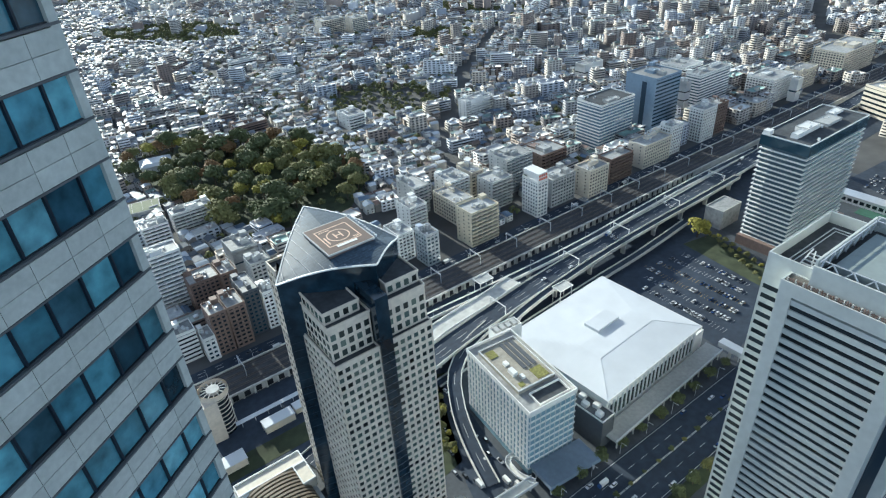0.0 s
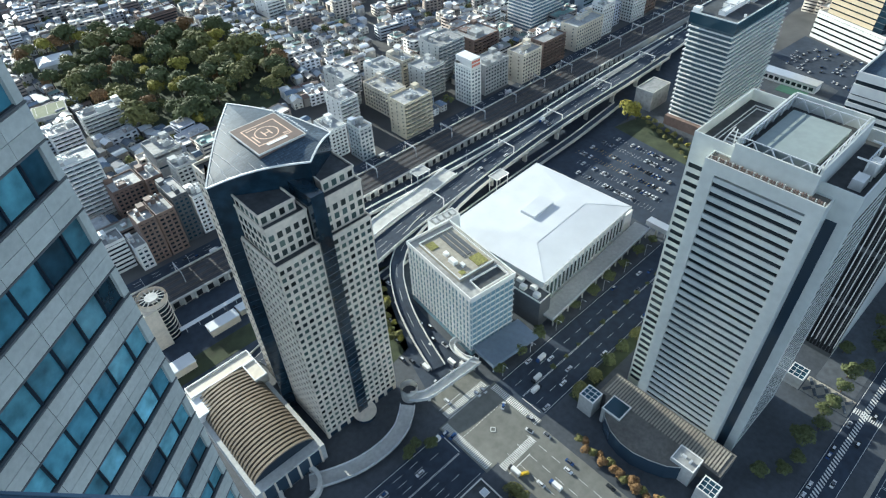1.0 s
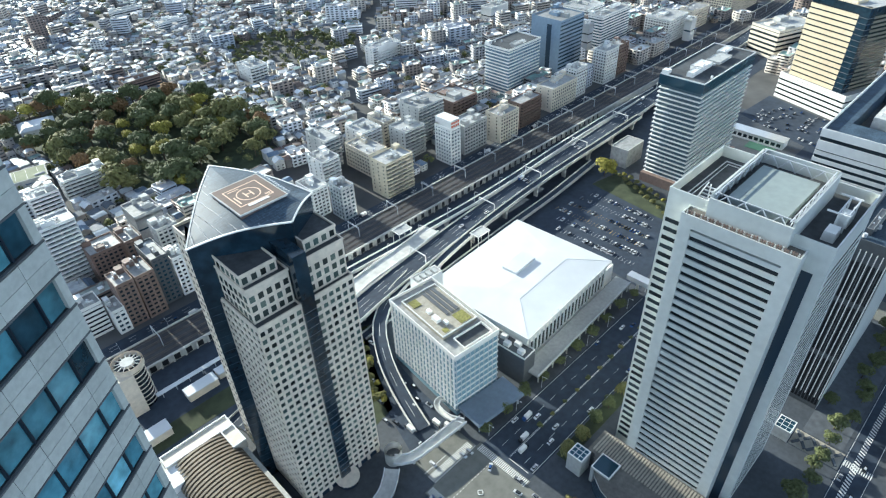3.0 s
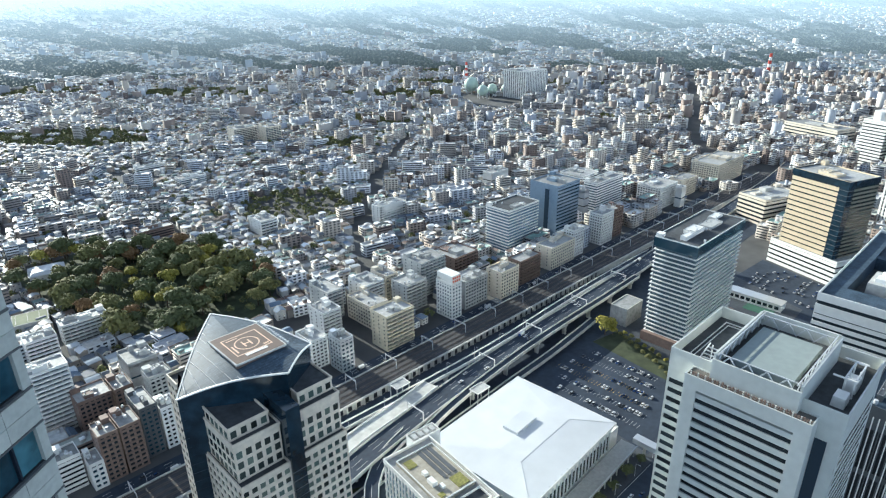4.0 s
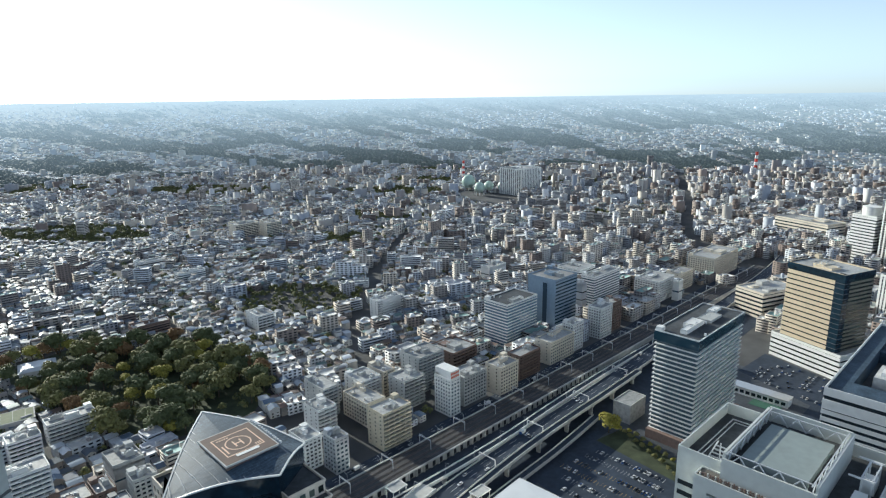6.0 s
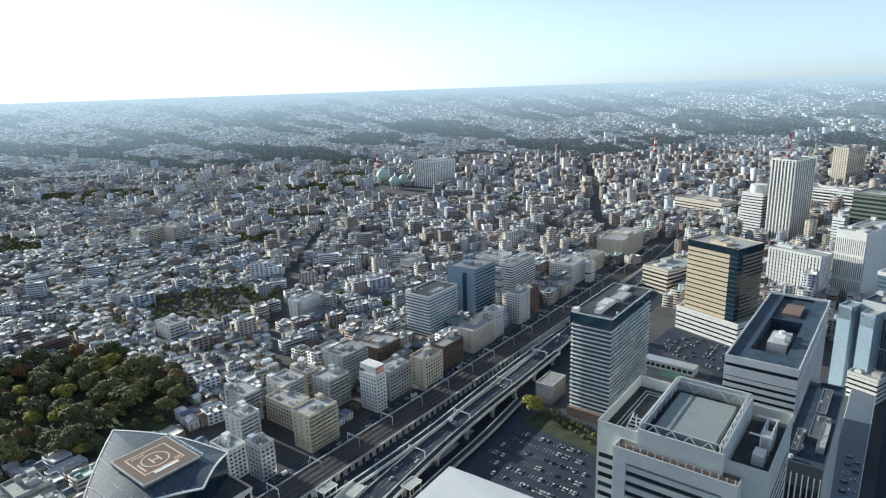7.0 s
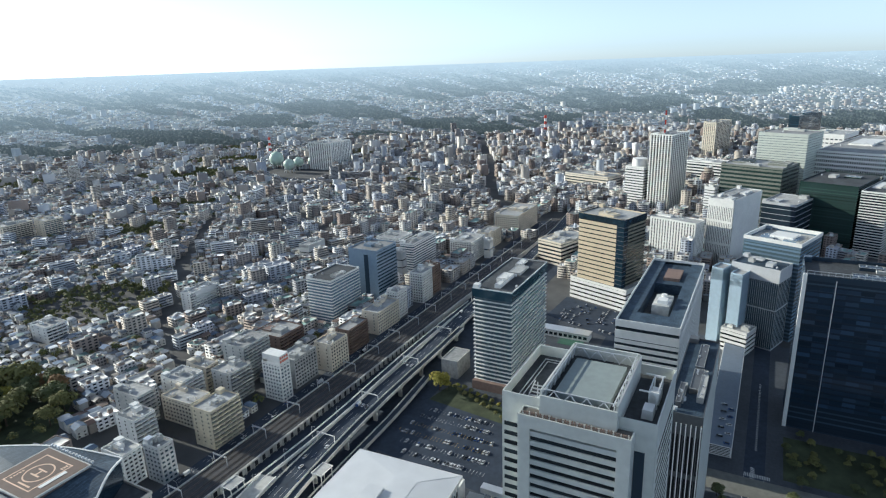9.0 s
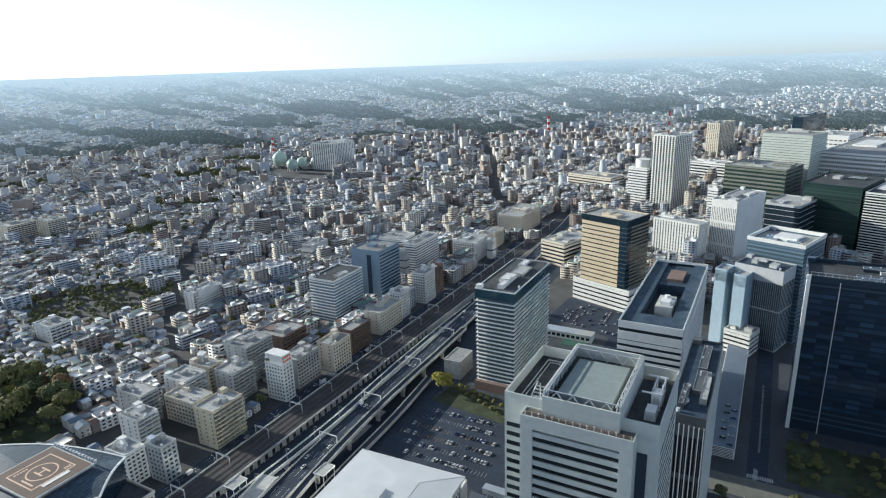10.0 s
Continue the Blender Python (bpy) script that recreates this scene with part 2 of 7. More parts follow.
# ---- mesh tools ----
class Build:
    """Collects vertices and faces; turns into one mesh."""
    def __init__(self):
        self.v, self.f, self.m, self.mats = [], [], [], []

    def slot(self, material):
        if material not in self.mats:
            self.mats.append(material)
        return self.mats.index(material)

    def poly(self, points, material):
        n = len(self.v)
        self.v += [tuple(p) for p in points]
        self.f.append(tuple(range(n, n + len(points))))
        self.m.append(self.slot(material))

    def box(self, x0, y0, z0, x1, y1, z1, material, bevel=0.0, turn=None):
        """bevel narrows the top by that much on each side."""
        n, k = len(self.v), bevel
        pts = [(x0, y0, z0), (x1, y0, z0), (x1, y1, z0), (x0, y1, z0), (x0 + k, y0 + k, z1), (x1 - k, y0 + k, z1), (x1 - k, y1 - k, z1), (x0 + k, y1 - k, z1)]
        if turn:
            pts = [tuple(turn @ Vector(p)) for p in pts]
        self.v += pts
        self.f += [tuple(n + i for i in q) for q in ((3, 2, 1, 0), (4, 5, 6, 7), (0, 1, 5, 4), (1, 2, 6, 5), (2, 3, 7, 6), (3, 0, 4, 7))]
        self.m += [self.slot(material)] * 6
        return self

    def poly_at(self, pts, x, y, z, material):
        self.poly([(x + px, y + py, z) for px, py in pts], material)
        return self

    def tube(self, x, y, z0, z1, r0, r1, material, n=10, cap=True):
        k = len(self.v)
        for z, r in ((z0, r0), (z1, r1)):
            self.v += [(x + r * math.cos(6.2832 * i / n), y + r * math.sin(6.2832 * i / n), z) for i in range(n)]
        self.f += [(k + i, k + (i + 1) % n, k + n + (i + 1) % n, k + n + i) for i in range(n)]
        self.m += [self.slot(material)] * n
        if cap:
            self.f.append(tuple(k + n + i for i in range(n)))
            self.m.append(self.slot(material))
        return self

    def beam(self, p, q, w, material):
        p, q = Vector(p), Vector(q)
        d = (q - p)
        side = d.cross(Vector((0, 0, 1)))
        side = (side.normalized() if side.length > 1e-4 else Vector((1, 0, 0))) * w / 2
        up = side.cross(d).normalized() * w / 2
        n = len(self.v)
        for c in (p, q):
            self.v += [tuple(c + side + up), tuple(c - side + up), tuple(c - side - up), tuple(c + side - up)]
        self.f += [tuple(n + i for i in f) for f in ((0, 1, 5, 4), (1, 2, 6, 5), (2, 3, 7, 6), (3, 0, 4, 7), (3, 2, 1, 0), (4, 5, 6, 7))]
        self.m += [self.slot(material)] * 6
        return self

    def ring(self, x0, y0, x1, y1, z0, z1, w, material):
        """A closed frame of square section."""
        n = len(self.v)
        for k in (0.0, w):
            for z in (z0, z1):
                self.v += [(x0 + k, y0 + k, z), (x1 - k, y0 + k, z), (x1 - k, y1 - k, z), (x0 + k, y1 - k, z)]
        for i in range(4):
            j = (i + 1) % 4
            self.f += [(n + i, n + j, n + 4 + j, n + 4 + i), (n + 4 + i, n + 4 + j, n + 12 + j, n + 12 + i), (n + 12 + i, n + 12 + j, n + 8 + j, n + 8 + i), (n + 8 + i, n + 8 + j, n + j, n + i)]
        self.m += [self.slot(material)] * 16
        return self

    def strip(self, pts, half0, half1, material, dz0=0.0, dz1=0.0):
        """A ribbon along pts (x, y, z) between two offsets to the left of its way."""
        n = len(self.v)
        for i, p in enumerate(pts):
            a, b = Vector(pts[max(i - 1, 0)]), Vector(pts[min(i + 1, len(pts) - 1)])
            d = Vector((b.x - a.x, b.y - a.y, 0)).normalized()
            s = Vector((-d.y, d.x, 0))
            self.v += [tuple(Vector(p) + s * half0 + Vector((0, 0, dz0))), tuple(Vector(p) + s * half1 + Vector((0, 0, dz1)))]
        self.f += [(n + 2 * i, n + 2 * i + 2, n + 2 * i + 3, n + 2 * i + 1) for i in range(len(pts) - 1)]
        self.m += [self.slot(material)] * (len(pts) - 1)
        return self

    def wallstrip(self, pts, o0, o1, z0, z1, material):
        """A solid kerb or deck along pts."""
        self.strip(pts, o0, o1, material, z1, z1)
        self.strip(pts, o1, o0, material, z0, z0)
        self.strip(pts, o0, o0 + 1e-4, material, z0, z1)
        self.strip(pts, o1 - 1e-4, o1, material, z1, z0)
        return self

    def mesh(self, name):
        me = bpy.data.meshes.new(name)
        me.from_pydata(self.v, [], self.f)
        for m in self.mats:
            me.materials.append(m)
        me.polygons.foreach_set("material_index", self.m)
        return me


def part(name, b, parent=None, label="", at=None):
    """Links a Build or a shared mesh as one object under parent."""
    ob = new(name, b.mesh(name) if isinstance(b, Build) else b)
    if parent is not None:
        ob.parent = parent
    if at is not None:
        ob.matrix_basis = at if isinstance(at, Matrix) else Matrix.Translation(at)
    if label:
        tagged(ob, label)
    return ob


def thing(name, label, category, at, group="", kind=""):
    ob = new(name)
    ob.matrix_basis = at
    return tagged(ob, label, category, group, kind)


def smooth_line(pts, step=8.0):
    """A Catmull-Rom line through pts."""
    out = []
    for i in range(len(pts) - 1):
        p0, p1, p2, p3 = (Vector(pts[max(0, min(len(pts) - 1, i + k))]) for k in (-1, 0, 1, 2))
        n = max(2, int((p2 - p1).length / step))
        for k in range(n):
            t = k / n
            out.append(0.5 * ((2 * p1) + (p2 - p0) * t + (2 * p0 - 5 * p1 + 4 * p2 - p3) * t * t + (3 * p1 - p0 - 3 * p2 + p3) * t ** 3))
    out.append(Vector(pts[-1]))
    return out


def mesh_np(name, V, quads, qm, tris, tm, mats):
    """A large joined mesh straight from arrays."""
    me = bpy.data.meshes.new(name)
    nq, nt_ = len(quads), len(tris)
    me.vertices.add(len(V))
    me.vertices.foreach_set("co", np.asarray(V, np.float32).ravel())
    loops = np.concatenate([np.asarray(quads, np.int32).ravel(), np.asarray(tris, np.int32).ravel()])
    me.loops.add(len(loops))
    me.loops.foreach_set("vertex_index", loops)
    me.polygons.add(nq + nt_)
    me.polygons.foreach_set("loop_start", np.concatenate([np.arange(nq) * 4, nq * 4 + np.arange(nt_) * 3]).astype(np.int32))
    for m in mats:
        me.materials.append(m)
    me.polygons.foreach_set("material_index", np.concatenate([qm, tm]).astype(np.int32))
    me.update(calc_edges=True)
    me.validate()
    return me


# ---- ground ----
FAR = 2400.0


def true_range(r):
    """Beyond FAR the land is drawn in, so that the whole view to the horizon fits within five kilometres."""
    x = np.clip(np.asarray(r, float) - FAR, 0, 2380)
    return np.where(np.asarray(r) < FAR, r, FAR + x / (1 - x / 2430.0))


def land(x, y):
    r = np.hypot(x, y)
    R = true_range(np.maximum(r, 1.0))
    far = np.clip((r - 1400) / 1500, 0, 1)
    hill = (np.sin(x / 170 + 1.3) * np.sin(y / 210 + 0.4) + 0.6 * np.sin(x / 83 - y / 97)) * 7 * far * np.clip((4700 - r) / 1200, 0, 1)
    z = EYE[2] - r * EYE[2] / R + hill * np.minimum(1.0, 1.6 * r / R)
    return np.where(r < 1400, 0.0, np.maximum(z, 0.0) if np.ndim(z) == 0 else z)


rs = np.concatenate([[0.5, 200, 500, 900, 1300], np.arange(1400, 4700, 40), [4720, 4760, 4778]])
angs = np.radians(np.arange(0, 360, 2.0))
gx, gy = np.outer(rs, np.cos(angs)), np.outer(rs, np.sin(angs))
gv = np.stack([gx, gy, land(gx, gy)], -1).reshape(-1, 3)
nr, na = len(rs), len(angs)
ii, jj = np.meshgrid(np.arange(nr - 1), np.arange(na), indexing="ij")
gq = np.stack([ii * na + jj, (ii + 1) * na + jj, (ii + 1) * na + (jj + 1) % na, ii * na + (jj + 1) % na], -1).reshape(-1, 4)
HAZE = mat("hazy_far_land", (0.07, 0.09, 0.08), 0.95, grain=0.35, scale=0.012)


def haze_glow(m, colour=(0.66, 0.77, 0.86), start=1100.0, full=4780.0, strength=0.6):
    """Emission growing with distance from the eye, in place of haze in the air."""
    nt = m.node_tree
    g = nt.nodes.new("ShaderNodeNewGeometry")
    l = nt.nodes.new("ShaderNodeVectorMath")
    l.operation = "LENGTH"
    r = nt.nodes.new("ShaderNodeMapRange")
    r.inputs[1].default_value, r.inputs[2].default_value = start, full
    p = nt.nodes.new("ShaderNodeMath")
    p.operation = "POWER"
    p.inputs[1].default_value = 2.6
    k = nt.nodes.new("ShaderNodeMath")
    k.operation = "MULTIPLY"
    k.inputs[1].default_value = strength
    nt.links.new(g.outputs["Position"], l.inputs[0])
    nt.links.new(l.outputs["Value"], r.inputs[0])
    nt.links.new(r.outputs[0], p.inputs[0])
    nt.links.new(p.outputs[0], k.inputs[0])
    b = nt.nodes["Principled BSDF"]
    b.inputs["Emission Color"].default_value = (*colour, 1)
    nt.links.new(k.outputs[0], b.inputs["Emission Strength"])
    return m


# Far ground pales towards the horizon by emission, not by air.
haze_glow(HAZE)
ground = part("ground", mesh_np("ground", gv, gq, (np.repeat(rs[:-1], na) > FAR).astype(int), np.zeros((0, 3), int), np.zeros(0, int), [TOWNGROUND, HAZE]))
tagged(ground, "grey town ground running out to hazy hills", "ground", kind="structure")
OBJWALL = mat("near_house_walls", (0.5, 0.5, 0.48), 0.85, by="object", spread=0.15, grain=0.08, scale=0.6,
              stops=[(0.650, 0.637, 0.600), (0.775, 0.775, 0.775), (0.525, 0.500, 0.450), (0.400, 0.400, 0.400), (0.688, 0.663, 0.600), (0.275, 0.250, 0.225)])
OBJROOF = mat("near_house_roofs", (0.2, 0.2, 0.2), 0.8, spec=0.25, by="object", spread=0.2, grain=0.1, scale=0.8,
              stops=[(0.172, 0.196, 0.230), (0.265, 0.276, 0.299), (0.115, 0.132, 0.155), (0.483, 0.506, 0.529), (0.196, 0.138, 0.115), (0.149, 0.196, 0.265), (0.598, 0.609, 0.621)])
# ---- towers and blocks ----
TAKEN = []      # footprints that the town leaves free: x, y, turn, wx, wy, margin


def block(name, label, at, size, floors, wall, glass, band=0.45, piers=(0, 0), proud=0.35, pier_w=0.8, roof=ROOFGREY, units=3, crown=1.2, base=0.0, balcony=0, side=0, category="office building", seed=1, free=True, group=""):
    """A building with its near corner at `at` (x, y, turn). Its glazed core stands behind one spandrel a floor and, where given,
    piers on the -x and -y faces and their opposites."""
    x, y, turn = at
    wx, wy, h = size
    if free:
        TAKEN.append((x, y, turn, wx, wy, 3.0))
    rnd = random.Random(seed * 77 + int(x * 3 + y))
    ob = thing(name, label, category, pose(x, y, base, 0, 0, turn), group)
    e = proud
    part("glazing", Build().box(e, e, 0, wx - e, wy - e, h - 0.4, glass), ob)
    fh = h / floors
    sh = fh * band
    slab = Build().ring(0, 0, wx, wy, 0, sh, e + 0.25, wall).mesh("spandrel")
    for k in range(floors):
        part("spandrel", slab, ob, at=(0, 0, k * fh + (fh - sh if k else 0) * 0.0))
    if balcony:
        rail = Build().box(-1.1, 0.3, 0, 0, wy - 0.3, 0.18, wall).box(-1.1, 0.3, 0.18, -0.98, wy - 0.3, 1.15, wall) if balcony == 1 else \
            Build().box(0.3, -1.1, 0, wx - 0.3, 0, 0.18, wall).box(0.3, -1.1, 0.18, wx - 0.3, -0.98, 1.15, wall)
        rail = rail.mesh("balcony")
        for k in range(1, floors):
            part("balcony", rail, ob, at=(0, 0, k * fh))
    top = h
    pw = pier_w
    for n, along, length in ((piers[0], 1, wy), (piers[1], 0, wx)):
        if not n:
            continue
        q = e + 0.1
        m1 = (Build().box(0.02, -pw / 2, 0, q, pw / 2, top - 0.02, wall) if along else Build().box(-pw / 2, 0.02, 0, pw / 2, q, top - 0.02, wall)).mesh("pier")
        for k in range(n + 1):
            c = pw / 2 + 0.02 + (length - pw - 0.04) * k / n
            part("pier", m1, ob, at=(0, c, 0) if along else (c, 0, 0))
    if side:
        part("side_wall", Build().box(-0.06, 0.02, 0, 0.12, wy - 0.02, h - fh * 0.31, wall), ob)
        column = Build()
        for k in range(1, floors):
            column.box(-0.1, -0.6, k * fh + 0.9, -0.04, 0.6, k * fh + 2.1, glass)
        column = column.mesh("window_column")
        for k in range(side):
            tagged(part("window_column", column, ob, at=(0, wy * (k + 0.5) / side, 0)), kind="stuff")
    part("parapet", Build().ring(0, 0, wx, wy, h - fh * 0.3, h + crown, 0.4, wall), ob)
    part("roof", Build().box(0.4, 0.4, h - 0.38, wx - 0.4, wy - 0.4, h, roof), ob)
    if units:
        sx_, sy_ = rnd.choice((0.5, wx - min(5.5, wx * 0.4) - 0.5)), wy - min(5.0, wy * 0.4) - 0.5
        part("stair_tower", Build().box(sx_, sy_, h, sx_ + min(5.5, wx * 0.4), sy_ + min(5.0, wy * 0.4), h + rnd.uniform(2.6, 4.2), wall), ob)
        for k in range(2):
            tx_, ty_ = rnd.uniform(1.5, wx - 2.5), rnd.uniform(1.5, wy - 2.5)
            part("water_tank", Build().tube(tx_, ty_, h + 0.4, h + 2.2, 0.9, 0.9, STEEL, 10).box(tx_ - 0.6, ty_ - 0.6, h, tx_ + 0.6, ty_ + 0.6, h + 0.4, GREY), ob)
    for k in range(units):
        ux, uy, uh = wx * rnd.uniform(0.12, 0.34), wy * rnd.uniform(0.12, 0.34), rnd.uniform(1.6, 4.0)
        px, py = rnd.uniform(1.2, wx - ux - 1.2), rnd.uniform(1.2, wy - uy - 1.2)
        b = Build().box(px, py, h, px + ux, py + uy, h + uh, wall if rnd.random() < 0.5 else GREY, 0.05)
        b.ring(px, py, px + ux, py + uy, h + uh, h + uh + 0.3, 0.15, GREY)
        for _ in range(3):
            s = rnd.uniform(0.5, 1.1)
            qx, qy = px + rnd.uniform(0.2, max(0.3, ux - s)), py + rnd.uniform(0.2, max(0.3, uy - s))
            b.box(qx, qy, h + uh, qx + s, qy + s, h + uh + s, STEEL, 0.05)
        part("penthouse" if k == 0 else "plant_unit", b, ob)
    return ob


# -- the landmark on the right: white office tower with horizontal windows --
def white_tower():
    x, y = 187.0, 24.0
    ob = thing("white_office_tower", "tall white-panelled office tower with long dark window strips", "office tower", pose(x, y, 0))
    TAKEN.append((x, y, 0, 52, 58, 6))
    H = 148.0
    n = 34
    z0, fh = 6.0, 4.05
    # main body
    part("body", Build().box(6.5, 0, 0, 50, 57, H - 3, PANEL), ob)
    part("parapet", Build().ring(6.5, 0, 50, 57, H - 3, 150, 0.5, PANEL), ob)
    part("roof", Build().box(7, 0.5, H - 3.0, 49.5, 56.5, H - 2.6, ROOFDARK), ob)
    # projecting front with strips
    part("front_side", Build().box(0, 7.3, 0, 6.5, 12.0, 145.4, PANEL), ob)
    part("front_side", Build().box(0, 43.5, 0, 6.5, 48.2, 145.4, PANEL), ob)
    part("front_terrace", Build().box(0.45, 7.75, 145.4, 6.4, 47.75, 145.5, TERRACE), ob)
    part("front_top", Build().box(0, 12.0, z0 + n * fh - 3, 6.5, 43.5, 145.4, PANEL), ob)
    part("front_parapet", Build().ring(0, 7.3, 6.48, 48.2, 145.4, 145.95, 0.45, PANEL), ob)
    part("front_base", Build().box(0.02, 12.0, 0, 6.5, 43.5, z0, PANEL), ob)
    strip_glass = Build().box(0.9, 12, 0, 6.4, 43.5, 2.05, GLASS).mesh("window_strip")
    spandrel = Build().box(0.25, 12, 0, 6.4, 43.5, fh - 2.05, PANEL).mesh("spandrel")
    for k in range(n - 1):
        part("window_strip", strip_glass, ob, at=(0, 0, z0 + k * fh))
        part("spandrel", spandrel, ob, at=(0, 0, z0 + k * fh + 2.05))
    # dark slots beside the projecting front
    part("dark_slot", Build().box(6.3, 3.6, 0, 6.55, 7.2, 138, GLASS_DEEP), ob)
    louvre = Build().box(6.1, 49.0, 0, 6.5, 56.0, 1.6, GLASS).mesh("side_window")
    for k in range(n - 1):
        part("side_window", louvre, ob, at=(0, 0, z0 + k * fh))
    # strips of the long side
    for k in range(n - 1):
        if k == 0:
            g = Build().box(11, -0.03, 0, 46, 0.4, 1.7, GLASS).mesh("window_strip")
        part("window_strip", g, ob, at=(0, 0, z0 + k * fh))
    # rooftop enclosure
    part("upper_wall", Build().box(3.2, 13, 145.4, 3.9, 41, 153.4, PANEL), ob)
    part("upper_wall", Build().box(3.9, 13, 145.4, 46, 13.7, 155.4, PANEL), ob)
    part("upper_wall", Build().box(3.9, 40.3, 145.4, 46, 41, 155.4, PANEL), ob)
    part("upper_wall", Build().box(45.3, 13.7, 145.4, 46, 40.3, 156, PANEL), ob)
    part("upper_floor", Build().box(3.9, 13.7, 150, 45.3, 40.3, 150.4, ROOFDARK), ob)
    part("rooftop_deck", Build().box(9, 17, 150.4, 38, 37.0, 153.2, PADGREY), ob, "pale grey-green raised deck")
    for yy in (14.6, 39.4):
        b = Build()
        for k in range(7):
            a0 = 4 + k * 6
            b.beam((a0, yy, 151.5), (a0 + 3, yy, 155.4), 0.35, STEEL)
            b.beam((a0 + 3, yy, 155.4), (a0 + 6, yy, 151.5), 0.35, STEEL)
        b.beam((3, yy, 155.6), (46, yy, 155.6), 0.3, STEEL)
        part("roof_truss", b, ob, "white steel lattice truss")
    for xx in (4.6, 42.6):
        b = Build()
        for k in range(4):
            a0 = 15 + k * 6
            b.beam((xx, a0, 151.5), (xx, a0 + 3, 155.4), 0.35, STEEL)
            b.beam((xx, a0 + 3, 155.4), (xx, a0 + 6, 151.5), 0.35, STEEL)
        b.beam((xx, 14, 155.6), (xx, 40, 155.6), 0.3, STEEL)
        part("roof_truss", b, ob, "white steel lattice truss")
    # window-cleaning crane on the dark side deck
    c = Build()
    c.ring(23.9, 2.9, 36.1, 6.3, 152.5, 152.95, 0.4, STEEL)
    for px, py in ((24, 3), (35.6, 3), (24, 5.8), (35.6, 5.8), (30, 3), (30, 5.8)):
        part("crane_post", Build().box(px, py, 145.4, px + 0.5, py + 0.5, 152.9, WHITE), ob)
    part("crane_cabin", Build().box(16, 3.2, 145.4, 22, 7.2, 149.0, WHITE, 0.2), ob)
    part("crane_cabin", Build().box(27, 2.8, 145.8, 33, 6.6, 150.0, WHITE, 0.2), ob)
    for px in (23, 36.5):
        part("crane_arm", Build().beam((px, 2.4, 152.8), (px, 9.5, 152.8), 0.5, WHITE), ob)
    part("cleaning_crane", c, ob, "white steel gantry crane for window cleaning")
    w = Build()
    for k in range(5):
        w.beam((12 + k * 1.8, 44.5, 145.8 + 0.5 * k), (12 + k * 1.8, 48.5, 145.8 + 0.5 * k), 0.4, STEEL)
    w.beam((11, 44.4, 146), (20.5, 44.4, 149), 0.4, STEEL)
    w.beam((11, 48.6, 146), (20.5, 48.6, 149), 0.4, STEEL)
    w.beam((11, 44.4, 145.4), (11, 44.4, 154), 0.35, STEEL)
    part("roof_ladder", w, ob, "white steel roof ladder frame")
    p = Build().ring(10, 43.5, 46, 53, 145.5, 145.9, 0.3, STEEL).ring(12, 45, 44, 51.5, 145.5, 145.8, 0.3, STEEL)
    part("roof_track", p, ob)
    rnd = random.Random(4)
    m = Build()
    for k in range(46):
        m.tube(1.6, 8.5 + k * 0.85, 145.4, 146.6 + rnd.random() * 0.5, 0.3, 0.24, BROWN if k % 3 else CONCRETE, 6)
        m.box(1.4, 8.2 + k * 0.85, 146.2, 1.8, 9.0 + k * 0.85, 146.45, BROWN)
    part("balustrade", m, ob, "row of grey roof-edge equipment")
    return ob


white_tower()

# podium of the white tower
pod = thing("tower_podium", "low curved podium with grey ribbed roof and skylit stair boxes", "podium", pose(0, 0, 0))
b = Build().box(172, 20, 0, 187, 84, 9, DARKGREY)
n0 = [(172, 30), (165, 33), (160, 39), (157, 46), (155, 53), (155, 60), (157, 67), (161, 73), (166, 77), (172, 80)]
b.poly([(px, py, 10) for px, py in reversed(n0)], TERRACE)
for (ax, ay), (bx, by) in zip(n0, n0[1:]):
    b.poly([(ax, ay, 0), (ax, ay, 10), (bx, by, 10), (bx, by, 0)], GLASS_DEEP)
    b.poly([(ax, ay, 10), (ax, ay, 10.8), (bx, by, 10.8), (bx, by, 10)], CONCRETE)
part("hall", b, pod)
part("terrace", Build().box(172, 20, 9.0, 186.9, 84, 10.02, TERRACE), pod)
ribm = Build().box(0, 0, 0, 12.5, 0.8, 0.35, DECK_BEIGE).mesh("roof_rib")
for k in range(42):
    part("roof_rib", ribm, pod, at=(173.5, 22 + k * 1.45, 10.02))
for px, py, w, d, h, glassy in ((162, 81, 8, 8, 12, 1), (164, 67, 10, 10, 11, 2), (164, 29, 9, 11, 12, 0), (160, 17, 8, 8, 11, 1), (250, 17.5, 9, 8, 7, 1)):
    sb = part("stair_box", Build().box(px, py, 0, px + w, py + d, h, GREY), pod, "grey box with a framed roof")
    part("roof_frame", Build().ring(px, py, px + w, py + d, h, h + 0.5, 0.5, WHITE), sb)
    part("roof_light", Build().box(px + 0.5, py + 0.5, h, px + w - 0.5, py + d - 0.5, h + 0.2, ROOFGREY if glassy == 0 else GLASS_BLUE), sb)
    if glassy == 1:
        for q in range(1, 3):
            part("glazing_bar", Build().box(px + 0.5, py + d * q / 3 - 0.1, h + 0.2, px + w - 0.5, py + d * q / 3 + 0.1, h + 0.4, WHITE), sb)
            part("glazing_bar", Build().box(px + w * q / 3 - 0.1, py + 0.5, h + 0.2, px + w * q / 3 + 0.1, py + d - 0.5, h + 0.41, WHITE), sb)
    if glassy == 0:
        part("roof_unit", Build().box(px + 3, py + 3, h + 0.2, px + 5, py + 4, h + 1.2, STEEL), sb)
        part("roof_unit", Build().box(px + 4, py + 6, h + 0.2, px + 5.2, py + 8, h + 1, STEEL), sb)

